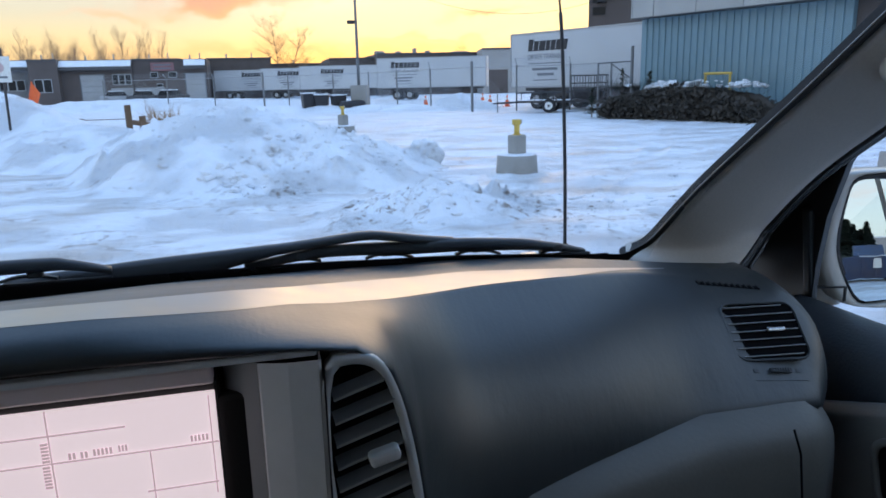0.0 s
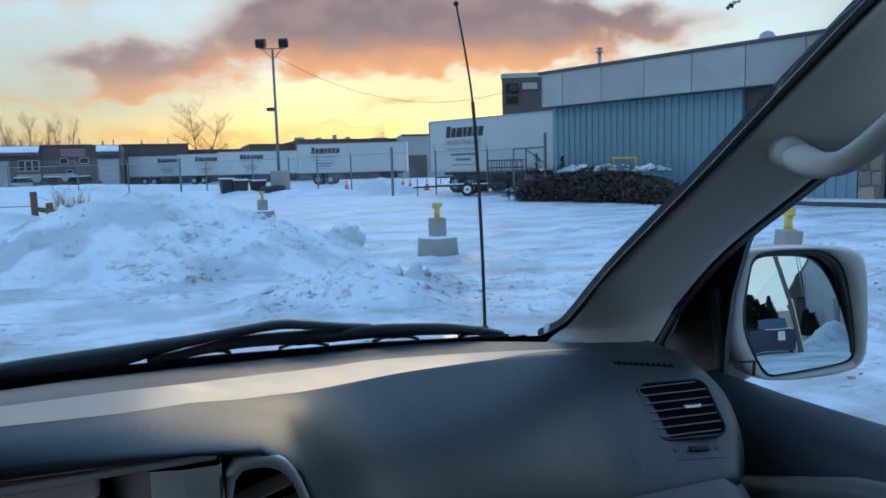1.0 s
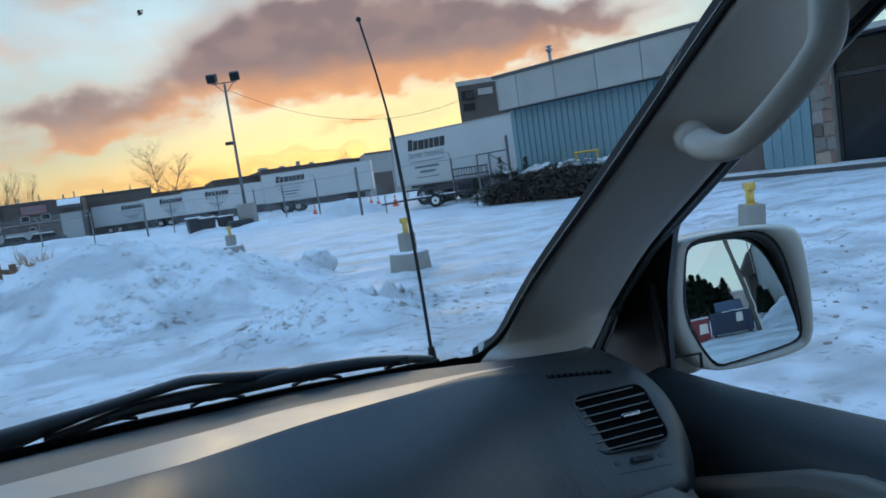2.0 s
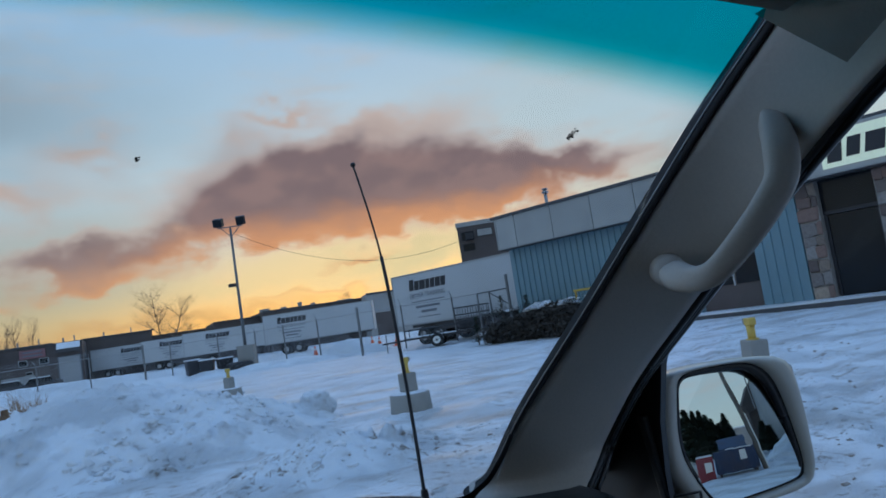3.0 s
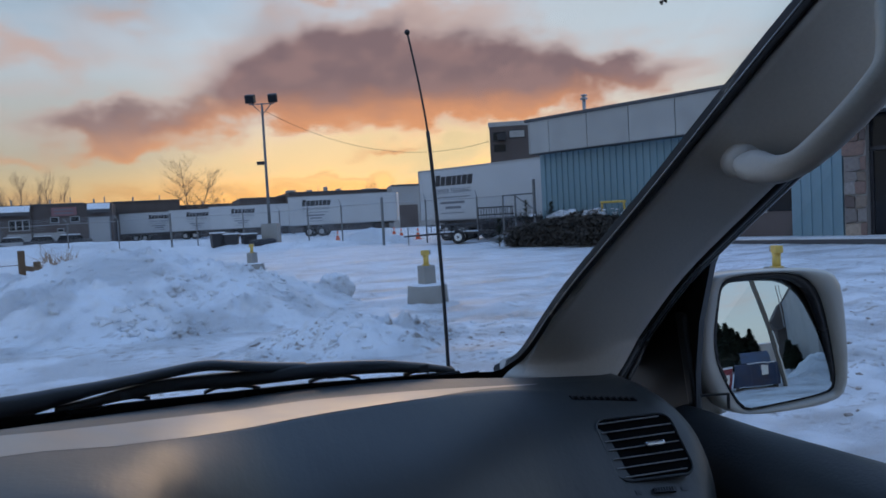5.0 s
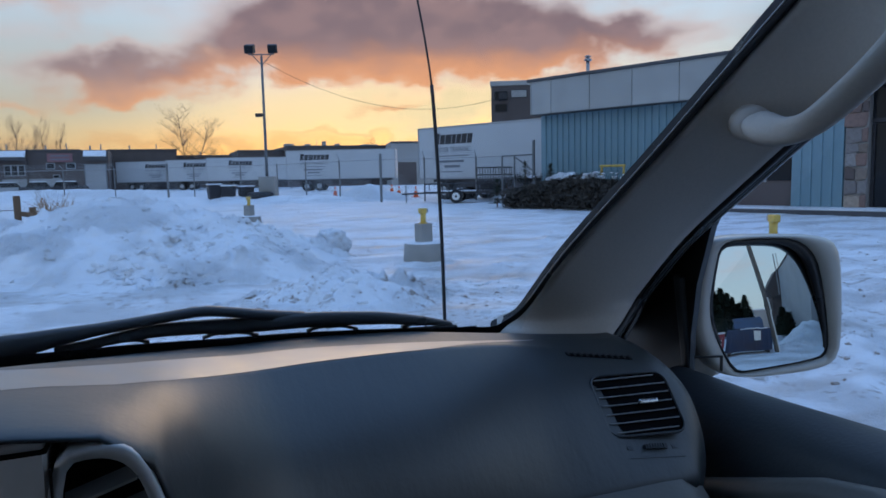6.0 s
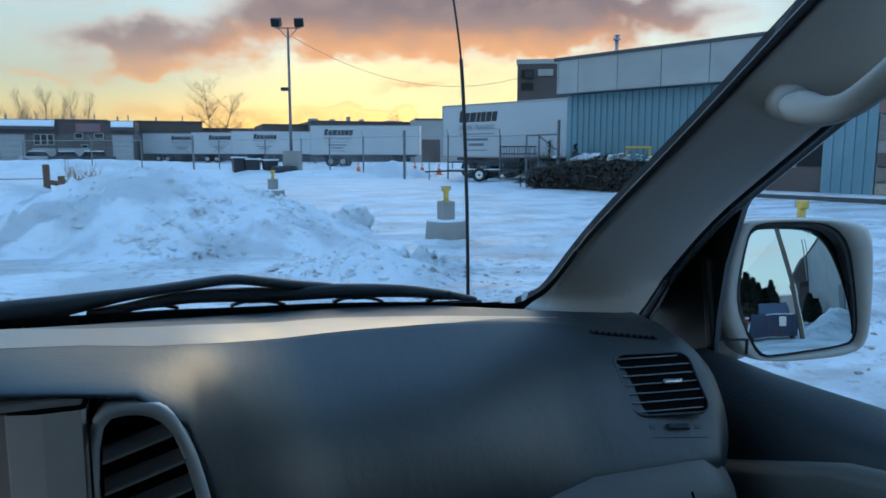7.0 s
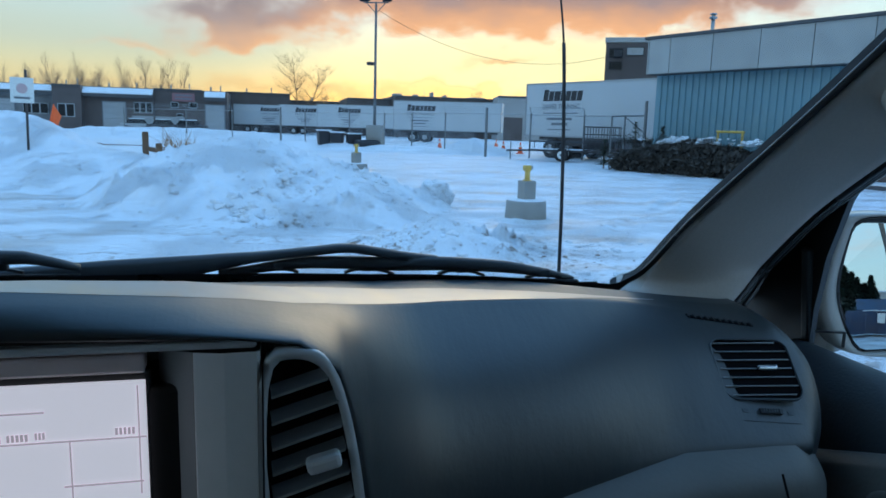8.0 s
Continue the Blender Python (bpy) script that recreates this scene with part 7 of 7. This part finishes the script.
wiper([(-0.16, 1.262), (-0.05, 1.270), (0.048, 1.2775), (0.122, 1.2895), (0.202, 1.3005), (0.243, 1.3055), (0.273, 1.302), (0.314, 1.295), (0.350, 1.291)],
      [(0.10, 1.277), (0.136, 1.281), (0.163, 1.286), (0.201, 1.291), (0.257, 1.291), (0.297, 1.290), (0.349, 1.2915), (0.385, 1.291), (0.433, 1.288), (0.466, 1.282), (0.491, 1.277), (0.525, 1.268)],
      [(0.093, 1.274), (0.162, 1.278), (0.257, 1.277), (0.346, 1.278), (0.438, 1.275), (0.530, 1.269)],
      [[(0.135, 1.276), (0.150, 1.283), (0.170, 1.285), (0.19, 1.280)], [(0.243, 1.279), (0.254, 1.284), (0.269, 1.285), (0.286, 1.283), (0.301, 1.278)], [(0.352, 1.279), (0.363, 1.284), (0.378, 1.285), (0.393, 1.283), (0.407, 1.278)], [(0.459, 1.275), (0.471, 1.278), (0.480, 1.278), (0.490, 1.274)]],
      "black passenger wiper lying at the glass foot")
wiper([(-0.74, 1.268), (-0.62, 1.290), (-0.50, 1.306), (-0.40, 1.316), (-0.30, 1.306)],
      [(-0.66, 1.284), (-0.55, 1.292), (-0.40, 1.300), (-0.25, 1.303), (-0.115, 1.301), (-0.085, 1.298), (-0.045, 1.286)],
      [(-0.66, 1.280), (-0.5, 1.282), (-0.3, 1.282), (-0.15, 1.282), (-0.045, 1.280)],
      [[(-0.36, 1.284), (-0.34, 1.291), (-0.31, 1.291), (-0.29, 1.284)], [(-0.16, 1.284), (-0.14, 1.290), (-0.12, 1.290), (-0.10, 1.284)]],
      "black driver-side wiper lying at the glass foot")

ANT = [(0.655, 1.12, 1.165), (0.652, 1.12, 1.35), (0.643, 1.12, 1.56), (0.632, 1.12, 1.66), (0.613, 1.12, 1.765)]
root = part("antenna", tube(bmesh.new(), [lerp_curve(ANT, k / 24) for k in range(15)], [0.0033] * 15, 8), DARK_STEEL, CAR, "slender telescopic antenna, raised", True)
part("upper_stage", tube(bmesh.new(), [lerp_curve(ANT, k / 24) for k in range(14, 25)], [0.0019] * 11, 8), DARK_STEEL, root, "", True)
bm = bmesh.new()
bmesh.ops.create_icosphere(bm, subdivisions=2, radius=0.0048, matrix=Matrix.Translation(ANT[-1]))
part("tip", bm, BLACK_PAINT, root, "", True)
part("collar", rodded((0.655, 1.12, 1.14), (0.655, 1.12, 1.20), 0.010, 0.006, 12), BLACK_PAINT, root)


# ---- body shell that closes the vehicle ----
def shell():
    part("cowl", loft([[(x, windshield_y(x, 1.262) + d, z) for x in [-0.68 + 0.068 * i for i in range(21)]] for d, z in ((0.0, 1.236), (0.06, 1.236), (0.13, 1.225), (0.17, 1.205))], (0, 0, -0.03)), VENT_BLACK, CAR, "black cowl below the glass", True)
    rows = []
    for j in range(9):
        t = j / 8
        y = 0.90 + 1.10 * t
        rows.append([(x, y - 0.30 * (x * x) * t - 0.25 * x * x * (1 - t), 1.19 - 0.27 * t - 0.16 * abs(x) ** 4 / 0.6) for x in [-0.86 + 0.086 * i for i in range(21)]])
    part("hood", loft(rows, (0, 0, -0.02)), PAINT, CAR, "champagne hood", True)
    part("front_end", boxed((0, 1.86, 0.72), (1.70, 0.26, 0.48), None, 0.08), PAINT, CAR)
    part("front_bumper", boxed((0, 1.98, 0.52), (1.78, 0.22, 0.30), None, 0.08), PAINT, CAR)
    for s in (-1, 1):
        part("fender", boxed((s * 0.84, 1.34, 0.80), (0.16, 1.0, 0.44), None, 0.06), PAINT, CAR)
        part("rear_quarter", boxed((s * 0.88, -2.0, 0.82), (0.12, 1.7, 0.72), None, 0.05), PAINT, CAR)
        part("door_skin", boxed((s * 0.90, -0.20, 0.80), (0.06, 1.96, 0.72), None, 0.02), PAINT, CAR)
        part("sill", boxed((s * 0.86, -0.3, 0.42), (0.14, 2.2, 0.14), None, 0.03), PAINT, CAR)
        part("centre_pillar", boxed((s * 0.80, -0.55, 1.42), (0.05, 0.16, 0.58), Matrix.Rotation(radians(-14 * s), 4, "Y"), 0.02), PILLAR, CAR)
        part("rear_pillar", boxed((s * 0.78, -1.55, 1.42), (0.05, 0.22, 0.58), Matrix.Rotation(radians(-14 * s), 4, "Y"), 0.02), PILLAR, CAR)
        part("tail_pillar", boxed((s * 0.76, -2.62, 1.42), (0.08, 0.24, 0.58), Matrix.Rotation(radians(-14 * s), 4, "Y"), 0.02), PILLAR, CAR)
        for y in (1.25, -1.55):
            wheel_parts(CAR, (s * 0.80, y, 0.375), (1, 0, 0), 0.375, 0.25)
    for x in (-0.42, 0.42):  # unseen front seats, added to block light from behind
        seat = part("front_seat", boxed((x, -0.18, 0.86), (0.50, 0.52, 0.16), None, 0.05), SEAT, CAR, "unseen dark cloth front seat, added to block light from behind")
        part("backrest", boxed((x, -0.50, 1.18), (0.50, 0.14, 0.62), Matrix.Rotation(radians(14), 4, "X"), 0.05), SEAT, seat)
        part("headrest", boxed((x, -0.60, 1.60), (0.27, 0.10, 0.18), Matrix.Rotation(radians(10), 4, "X"), 0.04), SEAT, seat)
    # unseen rear panes, added with a dark tint to dim the cabin
    for s in (-1, 1):
        part("rear_side_window", loft([[(s * SIDE(z) , y, z) for y in (-0.62, -1.5)] for z in (1.16, 1.66)], (0, 0, 0.002)), DIMMING_GLASS, CAR, "unseen tinted rear side window, added to dim the cabin")
        part("rear_side_window", loft([[(s * SIDE(z), y, z) for y in (-1.62, -2.56)] for z in (1.16, 1.66)], (0, 0, 0.002)), DIMMING_GLASS, CAR, "unseen tinted rear side window, added to dim the cabin")
    part("rear_window", loft([[(x, -2.78 + 0.25 * (z - 1.16), z) for x in (-0.76, 0, 0.76)] for z in (1.16, 1.70)], (0, 0.003, 0)), DIMMING_GLASS, CAR, "unseen tinted rear window, added to dim the cabin")
    part("door_top", boxed((-0.83, -0.2, 1.15), (0.10, 1.9, 0.09), None, 0.02), DOOR_DARK, CAR)
    part("quarter_trim", boxed((-0.83, -2.0, 1.15), (0.10, 1.7, 0.09), None, 0.02), DOOR_DARK, CAR)
    part("quarter_trim", boxed((0.83, -1.75, 1.15), (0.10, 2.2, 0.09), None, 0.02), DOOR_DARK, CAR)
    rows = []
    for j in range(15):
        y = 0.30 - 3.05 * j / 14
        rows.append([(x, max(y, -9) + (0.0 if j else windshield_y(x, header_z(x)) - 0.30), header_z(x) + 0.03 + 0.05 * math.sin(math.pi * min(1, j / 14 + 0.1)) - 0.02 * (abs(x) / 0.74) ** 6) for x in [-0.76 + 0.076 * i for i in range(21)]])
    part("headliner", loft(rows), HEADLINER, CAR, "grey cloth headliner", True)
    part("roof", loft([[(p[0] * 1.06, p[1] + (0.03 if j == 0 else 0), p[2] + 0.035) for p in r] for j, r in enumerate(rows)], (0, 0, 0.012)), PAINT, CAR, "champagne roof", True)
    # header trim where roof meets glass
    part("header_trim", loft([[on_glass(x, header_z(x) + dz, off) for x in [-0.76 + 0.076 * i for i in range(21)]] for dz, off in ((0.0, -0.004), (-0.004, -0.012), (0.012, -0.03), (0.05, -0.05))]), HEADLINER, CAR, "headliner edge over the glass", True)
    part("roof_rail_trim", loft([[(0.712, 0.352, 1.684), (0.735, 0.20, 1.70), (0.745, -0.5, 1.72), (0.735, -2.6, 1.70)], [(0.745, 0.285, 1.603), (0.762, 0.15, 1.615), (0.768, -0.5, 1.625), (0.76, -2.6, 1.61)]], (0.03, 0.0, 0.01)), HEADLINER, CAR, "", True)
    part("roof_rail_trim", loft([[(-0.712, 0.352, 1.684), (-0.735, 0.20, 1.70), (-0.745, -0.5, 1.72), (-0.735, -2.6, 1.70)], [(-0.745, 0.285, 1.603), (-0.762, 0.15, 1.615), (-0.768, -0.5, 1.625), (-0.76, -2.6, 1.61)]], (-0.03, 0.0, 0.01)), HEADLINER, CAR, "", True)
    part("cabin_floor", boxed((0, -0.9, 0.50), (1.66, 3.7, 0.06)), CARPET, CAR, "dark carpet")
    part("tailgate", boxed((0, -2.80, 0.80), (1.66, 0.10, 0.76), None, 0.03), PAINT, CAR)
    part("rear_bumper", boxed((0, -2.88, 0.50), (1.76, 0.20, 0.26), None, 0.06), PAINT, CAR)


shell()


# ---- the lot behind the vehicle, which the side mirror shows ----
def dumpster():
    root = thing("dumpster", "dark blue steel dumpster with a white notice", "dumpster", "", pose(3.05, -14.35, 0, 0, 0, 4))
    bm = boxed((0, 0, 0.62), (2.15, 1.5, 1.0), None, 0.02)
    for v in bm.verts:
        if v.co.z < 0.3:
            v.co.y *= 0.8
    part("body", bm, BIN_BLUE, root)
    for x in (-0.9, -0.3, 0.3, 0.9):
        part("rib", boxed((x, 0.76, 0.65), (0.07, 0.05, 0.9)), BIN_BLUE, root)
    part("lid", boxed((0.0, -0.2, 1.40), (1.45, 1.25, 0.06), Matrix.Rotation(radians(-24), 4, "X"), 0.01), BIN_BLUE, root, "sloping dark lid")
    part("notice", boxed((0.35, 0.795, 0.82), (0.34, 0.01, 0.42)), WHITE_LABEL, root)
    part("snow_strip", boxed((0.2, 0.72, 1.14), (1.3, 0.10, 0.05), None, 0.02), CLEAN, root)
    for x in (-0.9, 0.9):
        part("skid", boxed((x, 0, 0.06), (0.12, 1.2, 0.12)), DARK_STEEL, root)


dumpster()


def red_bin():
    root = thing("recycling_bin", "dark red collection bin with a white panel", "bin", "", pose(1.50, -14.0, 0, 0, 0, 2))
    part("body", boxed((0, 0, 0.5), (0.75, 0.7, 1.0), None, 0.03), BIN_RED, root)
    part("panel", boxed((0.1, 0.357, 0.55), (0.34, 0.01, 0.42)), WHITE_LABEL, root)
    part("snow_cap", boxed((0, 0, 1.03), (0.76, 0.7, 0.08), None, 0.03), CLEAN, root)


red_bin()


def utility_pole():
    root = thing("utility_pole", "leaning weathered wooden utility pole", "pole")
    a, b = Vector((4.32, -13.55, -0.2)), Vector((2.62, -13.8, 9.4))
    part("pole", rodded(a, b, 0.125, 0.10, 12), WOOD_GREY, root, "", True)
    part("conduit", rodded(a + Vector((0.12, 0.08, 0)), a.lerp(b, 0.28) + Vector((0.12, 0.08, 0)), 0.035, 0.035, 8), WHITE_LABEL, root, "pale conduit up the pole")
    bm = bmesh.new()
    for z, e in ((9.0, Vector((10.2, -33, 9.0))), (8.6, Vector((10.3, -22, 8.0)))):
        p = a.lerp(b, (z + 0.2) / 9.6)
        pts = []
        for k in range(13):
            t = k / 12
            q = p.lerp(e, t)
            q.z -= 1.2 * t * (1 - t)
            pts.append(q)
        tube(bm, pts, 0.02, 5)
    part("cable", bm, BLACK_PAINT, root)


utility_pole()


def rear_building():
    root = thing("workshop_building", "pale-walled workshop with a dark brown canopy end", "building")
    m = pose(10.15, -35.0, 0, 0, 0, 5.7)
    turn = m.to_3x3().to_4x4()
    part("wall", boxed(m @ Vector((6.0, 13.0, 3.65)), (12.0, 26.0, 7.3), turn), WHITE_DOOR, root, "pale grey side wall")
    part("roof_edge", boxed(m @ Vector((6.0, 13.0, 7.36)), (12.2, 26.2, 0.12), turn), ROOF_EDGE, root)
    part("side_door", boxed(m @ Vector((-0.03, 15.0, 1.7)), (0.08, 1.1, 2.2), turn), GREY_PRINT, root)
    part("brown_end", boxed((9.95, -37.0, 2.4), (1.5, 2.0, 4.8)), BROWN_WALL, root)
    part("canopy", prism([(8.45, 5.3), (9.15, 4.35), (10.3, 4.6), (10.3, 7.6), (9.9, 7.35)], 2.2, Matrix.Translation((0, -35.2, 0)) @ UPRIGHT), BROWN_WALL, root, "overhanging dark canopy")
    part("roof_mast", rodded((9.75, -34.2, 4.5), (9.65, -34.2, 9.0), 0.07, 0.07, 8), STEEL, root)
    part("roof_mast", rodded((10.05, -34.2, 7.3), (9.98, -34.2, 9.0), 0.05, 0.05, 8), STEEL, root)


rear_building()
snow_pile("snow_pile", "ploughed snow bank along the workshop wall", [(4.9, -14.6, 0.2, 0.9), (6.0, -15.6, 0.5, 1.3), (7.0, -17.0, 1.0, 1.6), (7.8, -18.4, 1.35, 1.9), (8.3, -22.0, 1.1, 1.6)], 0.0, 0.13, 0.12, 40.0)


def spruce(x, y, h, seed, label):
    rng = random.Random(seed)
    root = thing("spruce_tree", label, "tree", "spruce trees behind the lot", pose(x, y, 0))
    part("trunk", rodded((0, 0, 0), (0, 0, h * 0.97), 0.018 * h, 0.01, 8), BARK, root)
    bm = bmesh.new()
    for k in range(4200):
        t = rng.random() ** 1.4
        r = (1 - t) ** 0.85 * h * 0.31 * (0.35 + 0.65 * rng.random() ** 0.5) * (1 + 0.25 * math.sin(t * 40))
        g = rng.random() * math.tau
        c = Vector((r * math.cos(g), r * math.sin(g), 0.5 + t * (h - 0.5) - 0.12 * r))
        n = Vector((math.cos(g), math.sin(g), rng.uniform(-0.5, 0.2))) * rng.uniform(0.2, 0.46)
        q = n.cross(Vector((0, 0, 1))).normalized() * rng.uniform(0.09, 0.19)
        bm.faces.new([bm.verts.new(c - n), bm.verts.new(c + q), bm.verts.new(c + n), bm.verts.new(c - q)])
    part("crown", bm, NEEDLE, root)


for k, (x, y, h) in enumerate(((3.5, -43, 6.7), (2.6, -44, 7.0), (4.2, -42, 5.9), (5.0, -43, 5.3), (1.6, -44, 7.3), (5.7, -44, 4.5), (6.8, -43, 5.6), (6.2, -45, 4.7), (7.6, -44, 3.6), (0.4, -45, 7.6), (3.0, -40, 4.4))):
    spruce(x, y, h, 60 + k, "dark green spruce behind the bins")
spruce(8.6, -29.0, 2.7, 70, "dark young spruce against the pale wall")
spruce(8.2, -25.5, 2.1, 71, "low dark spruce against the pale wall")
root = thing("far_house", "distant pale house beyond the bins", "building", "", pose(12.5, -66, 0))
part("wall", boxed((0, 0, 2.2), (6, 5, 4.4)), GREY_WALL, root)
part("roof", boxed((0, 0, 4.5), (6.3, 5.3, 0.25), None, 0.05), CLEAN, root)


# ---- stones of the piers: irregular blocks on a few shared meshes ----
def stones():
    rng = random.Random(77)
    shapes = []
    tones = [material("field_stone_" + n, c, 0.85, grain=(14, 0.3), stain=(4, 0.5), bump=(20, 0.5), tint=(0.12, 0.09, 0.08), piece=0.7) for n, c in (("tan", (0.40, 0.32, 0.25)), ("rose", (0.28, 0.18, 0.15)), ("grey", (0.30, 0.28, 0.27)), ("dark", (0.13, 0.10, 0.095)))]
    for k in range(8):
        bm = boxed((0, 0, 0), (1, 1, 1))
        for v in bm.verts:
            v.co.x += rng.uniform(-0.10, 0.10)
            v.co.z += rng.uniform(-0.12, 0.12)
            v.co.y += rng.uniform(-0.2, 0.2) if v.co.y < 0 else 0
        bmesh.ops.bevel(bm, geom=bm.edges[:], offset=0.09, segments=1, affect="EDGES")
        me = bpy.data.meshes.new("stone")
        bm.to_mesh(me)
        bm.free()
        me.materials.append(tones[k % 4])
        shapes.append(me)
    piers = [c for c in WAREHOUSE.children if c.name.startswith("stone_pier")]
    for pier, (a, b) in zip(sorted(piers, key=lambda o: o.name), ((11.97, 12.60), (14.2, 16.6))):
        z = 0.12
        while z < 3.7:
            h = min(rng.uniform(0.28, 0.46), 3.82 - z)
            x = a
            while x < b - 0.04:
                w = min(rng.uniform(0.28, 0.60), b - x)
                if b - x - w < 0.14:
                    w = b - x
                ob = new("stone", shapes[rng.randrange(8)])
                ob.parent = pier
                ob.matrix_basis = Matrix.Translation((x + w / 2, 0.56, z + h / 2)) @ Matrix.Diagonal((w * 0.95, 0.12 + 0.03 * rng.random(), h * 0.95, 1))
                x += w
            z += h


stones()
